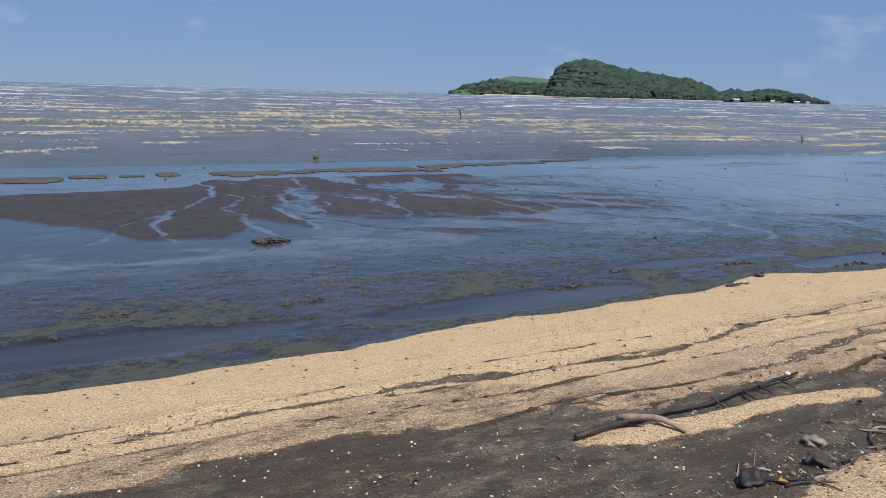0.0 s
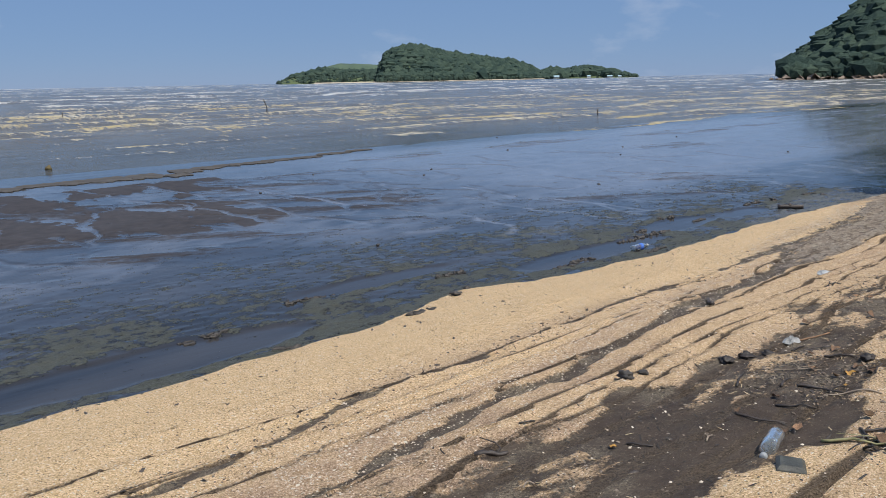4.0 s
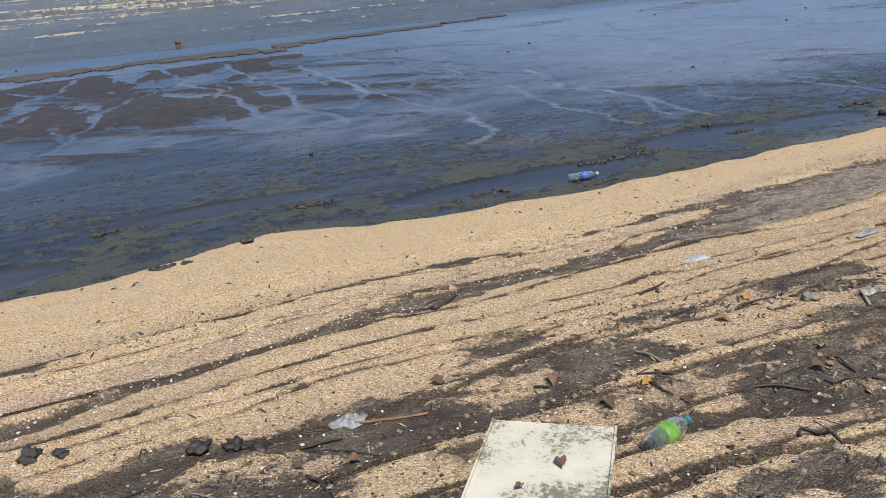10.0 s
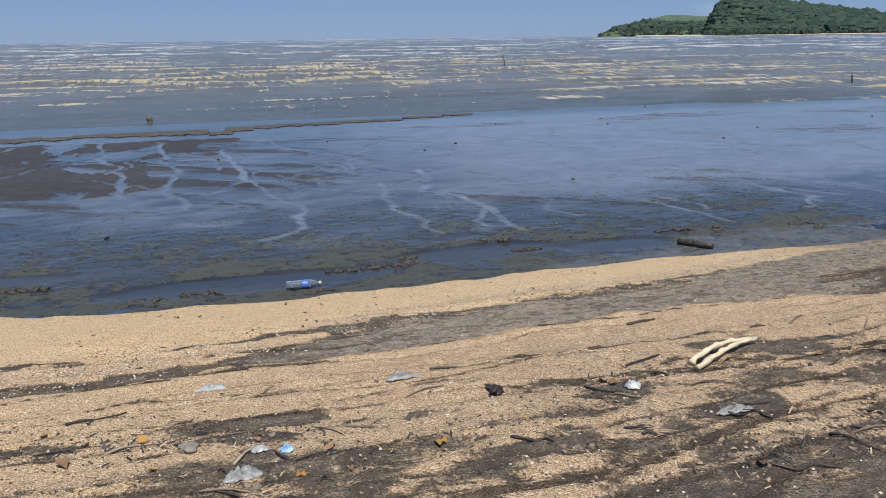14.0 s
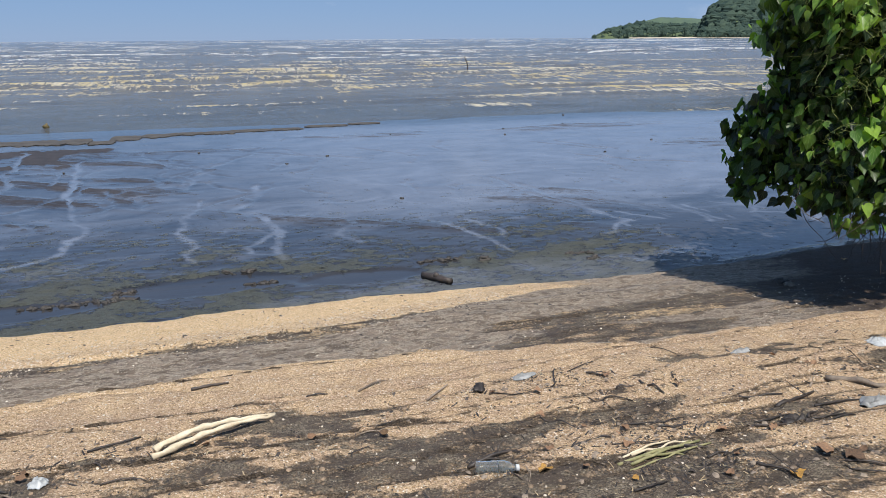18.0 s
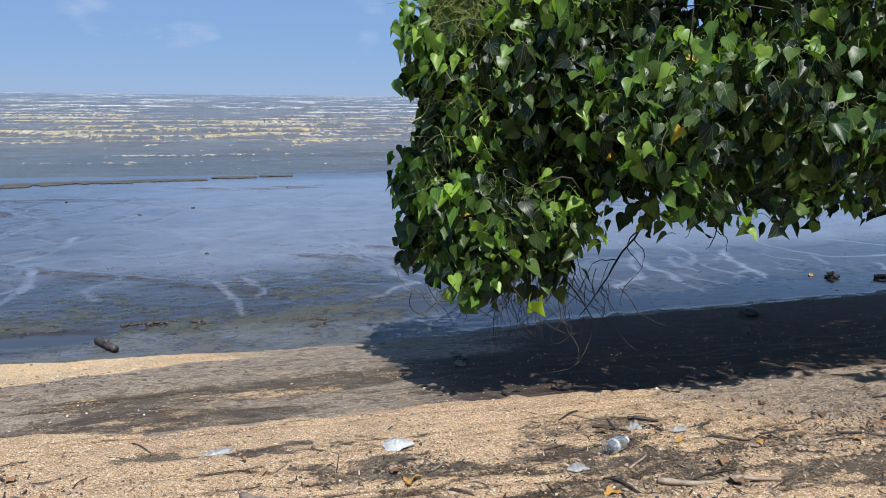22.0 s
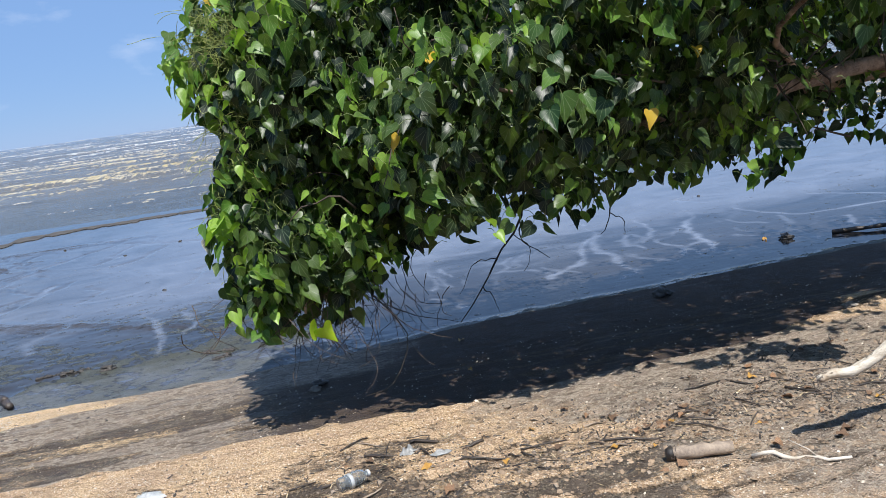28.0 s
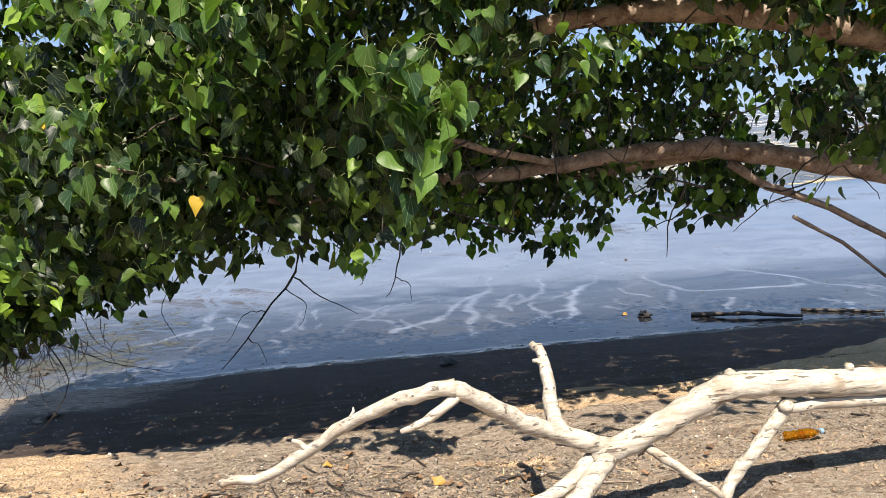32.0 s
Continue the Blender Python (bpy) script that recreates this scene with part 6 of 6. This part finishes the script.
slab = thing("foam_board", (W(7.67, 3.45) + W(7.02, 3.67)) / 2 + Vector((0, 0, 0.014)), "weathered white foam board with dirt stains, lying on the sand", "board")
a0, b0 = W(7.67, 3.45) - W(7.35, 3.23), W(7.02, 3.67) - W(7.35, 3.23)
bm = bmesh.new()
bmesh.ops.create_cube(bm, size=1)
ca, cb = a0.normalized(), b0.normalized()
for v in bm.verts:
    v.co = ca * v.co.x * a0.length + cb * v.co.y * b0.length + Vector((0, 0, 0.020 + v.co.z * 0.040))
bmesh.ops.bevel(bm, geom=[e for e in bm.edges], offset=0.007, segments=2, affect="EDGES")
bmesh.ops.recalc_face_normals(bm, faces=bm.faces)
me = bpy.data.meshes.new("board")
bm.to_mesh(me)
bm.free()
me.materials.append(M_FOAM)
part("board", me, M_FOAM, slab, smooth=False)
for k, (u, w, r) in enumerate(((0.05, -0.05, 0.05), (-0.12, 0.22, 0.035), (0.1, 0.18, 0.03), (-0.05, 0.08, 0.03))):
    ob = new("fallen_leaf", DEADMESH[k % 2])
    q = slab.matrix_world.translation + ca * u + cb * w
    ob.matrix_world = Matrix.Translation(q + Vector((0, 0, 0.052))) @ Matrix.Rotation(k * 1.9, 4, "Z") @ Matrix.Scale(r * 0.8, 4)
    tagged(ob, "dry brown leaf lying on the foam board", "leaf", "fallen leaves")


def rag(name, at, lx, ly, h, mat, label, category, seed, turn=0.0):
    """A crumpled sheet of plastic or cloth with folds."""
    n = 17
    verts, faces = [], []
    for side in (0, 1):
        for i in range(n):
            for j in range(n):
                u, v = i / (n - 1) - 0.5, j / (n - 1) - 0.5
                u, v = u * math.sqrt(1 - 2 * v * v) * 0.8, v * math.sqrt(1 - 2 * u * u) * 0.8
                q = Vector((u * 3.1 + seed, v * 3.1, seed * 2.0))
                z = h * (0.5 + noise.noise(q * 1.6) + 0.8 * abs(noise.noise(q * 4.1)) + 0.35 * noise.noise(q * 8.0)) * max(0.0, 1 - 5.0 * (u * u + v * v))
                verts.append(Vector((lx * (u + 0.16 * noise.noise(q * 1.3 + Vector((5, 0, 0)))), ly * (v + 0.18 * noise.noise(q * 1.4 + Vector((0, 7, 0)))), max(0.002, z) - 0.0025 * side)))
    for side in (0, 1):
        for i in range(n - 1):
            for j in range(n - 1):
                a = side * n * n + i * n + j
                q = (a, a + n, a + n + 1, a + 1)
                faces.append(q if side == 0 else q[::-1])
    return lone(name, (verts, faces), mat, at + Vector((0, 0, 0.004)), label, category, turn=turn)


rag("plastic_bag", W(9.12, 2.07), 0.19, 0.12, 0.025, M_BAG, "crumpled white plastic bag on sand", "bag", 2, SHORE)
rag("plastic_scrap", W(9.25, 3.21), 0.17, 0.08, 0.04, M_GREYBAG, "crumpled dirty grey plastic scrap", "plastic", 5, SHORE + 0.1)
rag("plastic_scrap", W(9.32, 2.98), 0.09, 0.05, 0.02, M_BAG, "thin pale plastic scrap", "plastic", 8, SHORE)
rag("plastic_scrap", W(9.42, 3.02), 0.06, 0.06, 0.03, M_BLUE, "small bright blue plastic scrap", "plastic", 9, SHORE)
rag("plastic_bag", W(15.36, 2.79), 0.19, 0.14, 0.03, M_BAG, "crumpled white plastic bag on the strandline", "bag", 11, SHORE)
rag("plastic_scrap", W(6.95, 2.83), 0.16, 0.10, 0.03, M_GREYBAG, "dark grey plastic scrap on sand", "plastic", 13, SHORE)
rag("plastic_scrap", W(10.05, 2.35), 0.22, 0.05, 0.03, M_GREYBAG, "flat grey strip of plastic on sand", "plastic", 15, SHORE)
rag("plastic_scrap", W(11.2, 3.4), 0.20, 0.06, 0.03, M_GREYBAG, "crumpled grey plastic strip", "plastic", 17, SHORE)
rag("plastic_scrap", W(16.7, 3.05), 0.12, 0.05, 0.02, M_GREYBAG, "torn clear plastic among litter", "plastic", 19, SHORE)
rag("plastic_scrap", W(16.05, 3.3), 0.13, 0.08, 0.02, M_GREYBAG, "torn white plastic among litter", "plastic", 23, SHORE)
rag("plastic_scrap", W(11.0, 2.95), 0.10, 0.08, 0.03, M_BAG, "small crumpled clear plastic on sand", "plastic", 25, SHORE)
rag("plastic_scrap", W(14.6, 3.5), 0.22, 0.12, 0.03, M_GREYBAG, "crumpled clear wrapper among dark litter", "plastic", 27, SHORE)
bottle(W(5.99, 3.89), SHORE + math.pi + 0.1, 0.15, 0.034, M_CLEAR, M_CLEAR, M_BLUE, "crumpled clear plastic bottle with a blue cap on sand", band=(0.5, 0.52))
bottle(W(12.64, 3.53), SHORE - 0.25, 0.17, 0.030, M_CLEAR, M_CLEAR, M_BAG, "small clear plastic bottle among strandline sticks", band=(0.5, 0.52))
tray = thing("plastic_tray", W(5.29, 3.61), "small dirty square plastic tray upside down on mud", "tray", "", SHORE + 0.5)
lv2 = []
for w2, up in ((0.052, 0.0), (0.050, 0.006), (0.038, 0.020), (0.032, 0.021)):
    lv2 += [Vector((x * w2, y * w2, up)) for x, y in ((-1, -1), (1, -1), (1, 1), (-1, 1))]
part("shell", (lv2, [(4 * q + j, 4 * q + (j + 1) % 4, 4 * q + 4 + (j + 1) % 4, 4 * q + 4 + j) for q in range(3) for j in range(4)] + [(12, 13, 14, 15)]), M_TRAY, tray, smooth=False)
rag("plastic_scrap", W(16.58, 2.87), 0.12, 0.09, 0.03, M_GREYBAG, "crumpled grey plastic rag in the litter", "plastic", 29, SHORE)
rag("plastic_scrap", W(13.26, 2.52), 0.20, 0.07, 0.02, M_GREYBAG, "flat grey plastic strip on the sand", "plastic", 31, SHORE + 0.2)
rag("plastic_scrap", W(14.55, 2.63), 0.18, 0.07, 0.02, M_GREYBAG, "thin grey plastic strip on the sand", "plastic", 33, SHORE + 0.3)
rag("plastic_scrap", W(14.12, 3.55), 0.18, 0.12, 0.03, M_CHAR, "crumpled black plastic in the litter", "plastic", 35, SHORE)
for k, (s, d, r) in enumerate(((6.17, 3.72, 0.026), (6.05, 3.80, 0.034), (5.91, 3.64, 0.020), (6.43, 3.29, 0.016), (6.11, 4.22, 0.035), (12.4, 3.0, 0.02), (3.55, 3.51, 0.03))):
    bowl = lathe([(0, r * 0.3), (0.25 * r, r * 0.75), (0.7 * r, r), (0.72 * r, r * 0.88), (0.35 * r, r * 0.62), (0.12 * r, r * 0.2)], 14)
    ob = lone("half_husk", bowl, M_HUSK, W(s, d) + Vector((0, 0, r * 0.6)), "half of a brown seed husk lying on the sand", "husk", "half husks")
    ob.matrix_world = ob.matrix_world @ Euler((0.4 * k, -1.0 - 0.2 * (k % 3), k * 2.1)).to_matrix().to_4x4()
for k, (a, b, r, m) in enumerate((((13.18, 3.66), (13.58, 3.61), 0.008, M_REED), ((13.22, 3.69), (13.56, 3.58), 0.007, M_REED), ((13.26, 3.62), (13.59, 3.55), 0.006, M_CREAM), ((13.30, 3.65), (13.62, 3.63), 0.006, M_REED), ((13.24, 3.60), (13.5, 3.52), 0.006, M_CREAM), ((13.20, 3.72), (13.48, 3.68), 0.006, M_REED))):
    stick("reed", a, b, r, m, "green and straw-coloured cut reed on the strandline", 0.02, 300 + k, "bundle of reeds", 0.01, False)
for k, (a, b, r, m) in enumerate((((5.61, 3.58), (5.66, 3.81), 0.007, M_REED), ((5.77, 3.66), (5.62, 3.77), 0.006, M_WETWOOD), ((5.60, 3.74), (5.53, 3.90), 0.005, M_WETWOOD), ((5.76, 3.84), (5.65, 3.99), 0.006, M_WETWOOD), ((6.09, 3.90), (5.94, 4.18), 0.006, M_WETWOOD), ((6.21, 3.98), (6.34, 4.03), 0.005, M_WETWOOD), ((14.16, 3.38), (14.45, 3.29), 0.011, M_WETWOOD), ((14.66, 3.15), (14.86, 3.38), 0.017, M_GREYWOOD), ((12.64, 3.45), (12.89, 3.39), 0.009, M_WETWOOD), ((16.28, 3.56), (16.72, 3.73), 0.013, M_GREYWOOD), ((16.60, 2.75), (16.73, 2.83), 0.010, M_WETWOOD))):
    stick("stick", a, b, r, m, "brown driftwood stick in the strandline litter", 0.03, 330 + k, "strandline sticks", 0.006, k % 2 == 0)
husk = thing("palm_husk", W(11.68, 2.69), "two pale rolled palm husks lying on sand", "husk")
o = W(11.68, 2.69)
for k, off in enumerate((0.0, 0.06)):
    line = [W(11.42, 2.78 + off) - o + Vector((0, 0, 0.02)), W(11.6, 2.70 + off) - o + Vector((0, 0, 0.04)), W(11.78, 2.64 + off * 0.6) - o + Vector((0, 0, 0.04)), W(11.95, 2.59 + off * 0.2) - o + Vector((0, 0, 0.025))]
    part("roll", limb(line, 0.015, 0.008, 14, 9, 0.25, 0.004, k + 2), M_CREAM, husk)

# ---- marks out on the flat and in the water ----
lone("stump", lump(0.085, 0.07, 0.085, 5, 2, 0.9), M_MUDBOX, W(7.43, -16.87, -0.07), "small weedy stump standing at low water", "stump")
for k, (s, d, h, lean) in enumerate(((30.5, -49.64, 0.95, 0.12), (17.14, -54.95, 0.35, 0.0), (37.0, -22.5, 0.32, 0.02), (21.5, -56.0, 0.2, 0.05))):
    st = thing("stake", W(s, d, -0.4), "dark wooden stake standing in the sea", "stake", "stakes")
    part("pole", limb([(0, 0, 0), (lean * 0.5, 0, h * 0.6), (-lean * 1.4, 0, h + 0.3)], 0.045, 0.035, 6, 7, 0.1, 0.01, k), M_WETWOOD, st)
for k in range(22):
    s, d = sr.uniform(-3, 26), sr.uniform(-17, -2.5)
    lone("mud_clod", lump(0.036, 0.025, 0.016, k + 90, 1, 0.6), M_CLOD, W(s, d) + Vector((0, 0, 0.008)), "small dark lump on the wet flat", "clod", "lumps on the flat", k)


# ---- dried mud plates along the low-water line ----
PLATES = [(-1.6, -12.6, 1.3, 0.9), (-0.2, -12.9, 1.2, 0.85), (0.95, -13.1, 0.8, 0.6), (1.85, -13.2, 0.45, 0.3), (2.65, -13.2, 0.55, 0.75), (4.15, -13.2, 0.95, 0.85), (5.05, -13.15, 0.75, 0.8), (5.75, -13.2, 0.6, 0.6), (6.4, -13.3, 0.7, 0.55), (7.1, -13.25, 0.75, 0.7), (7.85, -13.2, 0.8, 0.85), (8.65, -13.3, 0.85, 0.9), (9.3, -13.0, 0.5, 0.5), (9.75, -13.45, 0.7, 0.8), (10.45, -13.7, 0.7, 0.6), (11.15, -13.9, 0.75, 0.55), (11.9, -14.1, 0.8, 0.5), (12.7, -14.25, 0.9, 0.45), (13.6, -14.4, 0.9, 0.4), (14.7, -14.6, 1.0, 0.4), (15.8, -14.9, 0.9, 0.35)]
pr = random.Random(8)
for k, (s, d, ws, wd2) in enumerate(PLATES):
    d += pr.uniform(-0.2, 0.2)
    n, ring = 40, []
    for j in range(n):
        a = 2 * math.pi * j / n
        ca2, sa2 = math.cos(a), math.sin(a)
        rad = (abs(ca2) ** 4.5 + abs(sa2) ** 4.5) ** (-1 / 4.5) * (1 + pr.uniform(-0.10, 0.07))
        bite = 0.30 * noise.noise(Vector((2.2 * ca2, 7.3 * k, 0))) + 0.25 * noise.noise(Vector((6.0 * ca2, 3.1 * k, 5)))
        ring.append(((0.52 + 0.06 * math.sin(k * 2.7)) * ws * rad * ca2, wd2 * (0.56 * rad * sa2 + bite * (0.5 + 0.5 * sa2))))
    verts = []
    for scale, up in ((0.92, -0.06), (0.93, 0.0), (1.0, 0.008), (0.985, 0.016), (0.5, 0.018)):
        verts += [Vector((x * scale * US[0] + y * scale * UN[0], x * scale * US[1] + y * scale * UN[1], up + pr.uniform(-0.004, 0.004) * (up > 0))) for x, y in ring]
    verts.append(Vector((0, 0, 0.019)))
    faces = [(q * n + j, q * n + (j + 1) % n, (q + 1) * n + (j + 1) % n, (q + 1) * n + j) for q in range(4) for j in range(n)]
    faces = [f[::-1] for f in faces] + [(4 * n + (j + 1) % n, 4 * n + j, 5 * n) for j in range(n)]
    lone("mud_plate", (verts, faces), M_PLATE, W(s, d), "undercut plate of dried grey mud at the low-water line", "mud plate", "mud plates", smooth=False)


# ---- the wooded island and the headland ----
def bearing(az, r, z=0.0):
    return Vector((r * math.sin(radians(az)) + 2.6, r * math.cos(radians(az)) + 1.8, z))


def ridge(name, profile, r_front, r_back, mat, parent, at):
    """A hill whose skyline follows (bearing, degrees up) pairs."""
    az = np.linspace(profile[0][0], profile[-1][0], 90)
    up = steps(profile, az) + 0.05 * (fbm(az * 3.0, az * 0, 3, 7) - 0.5)
    verts, faces, rows = [], [], 14
    for a, e in zip(az, up):
        for j in range(rows):
            t = j / (rows - 1)
            r = r_front + (r_back - r_front) * t
            top = math.sin(math.pi * min(1, t * 1.15) * 0.5 if t < 0.87 else math.pi * 0.5 * (1 - (t - 0.87) / 0.13 * 0.6))
            h = max(0.0, math.tan(radians(max(e, 0))) * r * top)
            verts.append(bearing(a, r, h - (2 if j in (0, rows - 1) else 0.5)) - at)
    for i in range(len(az) - 1):
        for j in range(rows - 1):
            a = i * rows + j
            faces.append((a, a + rows, a + rows + 1, a + 1))
    return part(name, (verts, faces), mat, parent), az, up


def woods(parent, at, profile, r_front, r_back, count, size, mat, seed, name="woodland"):
    """Crowns packed over a hill, each an uneven clump."""
    r = random.Random(seed)
    bm = bmesh.new()
    bmesh.ops.create_icosphere(bm, subdivisions=1, radius=1)
    base = [v.co.copy() for v in bm.verts], [tuple(v.index for v in f.verts) for f in bm.faces]
    bm.free()
    verts, faces = [], []
    for _ in range(count):
        a = r.uniform(profile[0][0], profile[-1][0])
        e = float(steps(profile, a))
        if e < 0.05:
            continue
        t = r.random() ** 0.8
        rr = r_front + (r_back - r_front) * t
        h = math.tan(radians(e)) * rr * math.sin(math.pi * min(1, t * 1.15) * 0.5)
        k = size * (r.uniform(0.35, 1.2) if r.random() < 0.93 else r.uniform(1.2, 1.7)) * min(1, 0.35 + e)
        c = bearing(a, rr, max(0, h - k * 0.9) + k * 0.62) - at
        b = len(verts)
        for p in base[0]:
            q = 1 + 0.55 * (r.random() - 0.5)
            verts.append(c + Vector((p.x * k * q, p.y * k * q, p.z * k * 0.85 * q)))
        faces += [tuple(i + b for i in q) for q in base[1]]
    return tagged(part(name, (verts, faces), mat, parent, "dense dark green woods", smooth=False), kind="stuff")


A_I = bearing(14, 1500)
island = thing("island", A_I, "distant wooded island with a high hump and low tails", "island")
MAIN = [(7.6, 0.0), (8.0, 1.0), (8.4, 1.95), (9.2, 2.35), (10.2, 2.55), (11.3, 2.38), (12.84, 1.92), (15.2, 1.62), (16.6, 1.35), (17.4, 1.32), (18.4, 1.0), (19.34, 0.60), (20.1, 0.2), (20.6, 0.0)]
BACK = [(0.25, 0.0), (1.0, 0.35), (1.82, 0.62), (3.4, 1.02), (4.3, 1.28), (4.92, 1.42), (6.5, 1.36), (8.03, 1.25), (9, 1.0), (10, 0)]
TAIL = [(19.0, 0.0), (19.8, 0.6), (20.63, 0.70), (21.6, 0.62), (22.8, 0.80), (23.6, 0.72), (24.94, 0.50), (26.0, 0.25), (26.8, 0.0)]
LOW = [(0.4, 0.0), (0.9, 0.30), (1.5, 0.62), (2.0, 0.35), (3.2, 0.30), (5.0, 0.42), (7.0, 0.45), (9, 0.4), (10, 0.0)]
for prof, rf, rb, mat in ((MAIN, 1420, 1620, M_HILL), (BACK, 1700, 1900, M_GRASSHILL), (TAIL, 1560, 1700, M_HILL), (LOW, 1440, 1500, M_HILL)):
    ridge("hill", prof, rf, rb, mat, island, A_I)
woods(island, A_I, MAIN, 1425, 1605, 4200, 8.5, M_WOODS, 5)
woods(island, A_I, [(7.6, 0.25), (9, 0.5), (14, 0.45), (19.5, 0.3), (20.6, 0.2)], 1416, 1430, 700, 6.0, M_WOODS, 9)
woods(island, A_I, TAIL, 1565, 1690, 700, 8.0, M_WOODS, 6)
woods(island, A_I, LOW, 1442, 1495, 420, 5.5, M_WOODS, 7)
woods(island, A_I, [(0.25, 0.0), (1.0, 0.33), (1.82, 0.62), (3.4, 0.98), (4.3, 1.0), (4.92, 0.92), (6.5, 0.85), (8.0, 0.8), (8.4, 0)], 1690, 1760, 900, 7.0, M_WOODS, 8)
verts, faces = [], []
for a in np.linspace(3.0, 20.0, 80):
    verts += [bearing(a, 1405, 0.2) - A_I, bearing(a, 1432, 3.2 if a > 13 else 1.8) - A_I]
faces = [(2 * i, 2 * i + 2, 2 * i + 3, 2 * i + 1) for i in range(79)]
part("beach", (verts, faces), M_FARSAND, island, "thin strip of pale sand")
pr = random.Random(9)
for k in range(46):
    a, rr = pr.uniform(2.2, 8.6), pr.uniform(1425, 1450)
    h = pr.uniform(10, 17)
    b = bearing(a, rr, 0) - A_I
    fr = [limb([b, b + Vector((0.6, 0, h * 0.6)), b + Vector((1.0, 0, h))], 0.45, 0.3, 4, 5)]
    top = b + Vector((1.0, 0, h))
    vs, fs = fr[0]
    for j in range(9):
        w = j * 0.7 + pr.random()
        o2 = Vector((math.cos(w), math.sin(w), 0))
        side = Vector((-o2.y, o2.x, 0)) * 0.7
        n = len(vs)
        vs = vs + [top - side * 0.2, top + o2 * 2.6 + side + Vector((0, 0, 0.9)), top + o2 * 4.6 - Vector((0, 0, 1.4)), top + o2 * 2.6 - side + Vector((0, 0, 0.9))]
        fs = fs + [(n, n + 1, n + 2, n + 3)]
    part("palm", (vs, fs), M_WOODS, island)


def house(az, r, w, h, z):
    hs = thing("house", bearing(az, r, z), "small white house with a pale blue roof on the far shore", "house", "houses", radians(-az))
    verts = [Vector((x * w / 2, y * w / 3, q * h)) for q in (0, 1) for x, y in ((-1, -1), (1, -1), (1, 1), (-1, 1))]
    part("wall", (verts, [(0, 1, 5, 4), (1, 2, 6, 5), (2, 3, 7, 6), (3, 0, 4, 7)]), M_WALLW, hs, smooth=False)
    v = [Vector((x * w * 0.55, y * w * 0.4, h)) for x, y in ((-1, -1), (1, -1), (1, 1), (-1, 1))] + [Vector((-w * 0.5, 0, h * 1.6)), Vector((w * 0.5, 0, h * 1.6))]
    part("roof", (v, [(0, 1, 5, 4), (2, 3, 4, 5), (1, 2, 5), (3, 0, 4), (0, 3, 2, 1)]), M_ROOFB, hs, smooth=False)


for az, w, h in ((20.75, 17, 3.6), (23.2, 7, 3), (24.7, 10, 2.6), (25.4, 7, 2.4)):
    house(az, 1545, w, h, 0.5)

A_H = bearing(41, 300)
head = thing("headland", A_H, "steep wooded headland with boulders at its foot", "headland")
HP = [(36.35, 0.0), (36.6, 0.55), (37.0, 1.2), (37.5, 1.75), (38.27, 2.05), (39.23, 2.85), (40.16, 3.8), (41.08, 4.6), (43, 5.6), (46, 6.4), (52, 6.8), (62, 6.6), (72, 6.0), (80, 5.0)]
ridge("hill", HP, 270, 360, M_HILL, head, A_H)
woods(head, A_H, HP, 272, 352, 3600, 3.6, M_WOODS, 15)
woods(head, A_H, [(36.5, 0.5), (40, 1.4), (80, 1.6)], 270, 280, 500, 2.6, M_WOODS, 16)
for k in range(60):
    a = 35.6 + 12 * pr.random() ** 1.5
    k2 = pr.uniform(0.5, 1.7) * (0.45 if a < 36.5 else 1)
    v, f = lump(k2 * 1.4, k2, k2 * 0.8, k, 1, 0.7)
    part("boulder", ([p + bearing(a, pr.uniform(262, 272), 0.1) - A_H for p in v], f), M_ROCK, head, smooth=False)
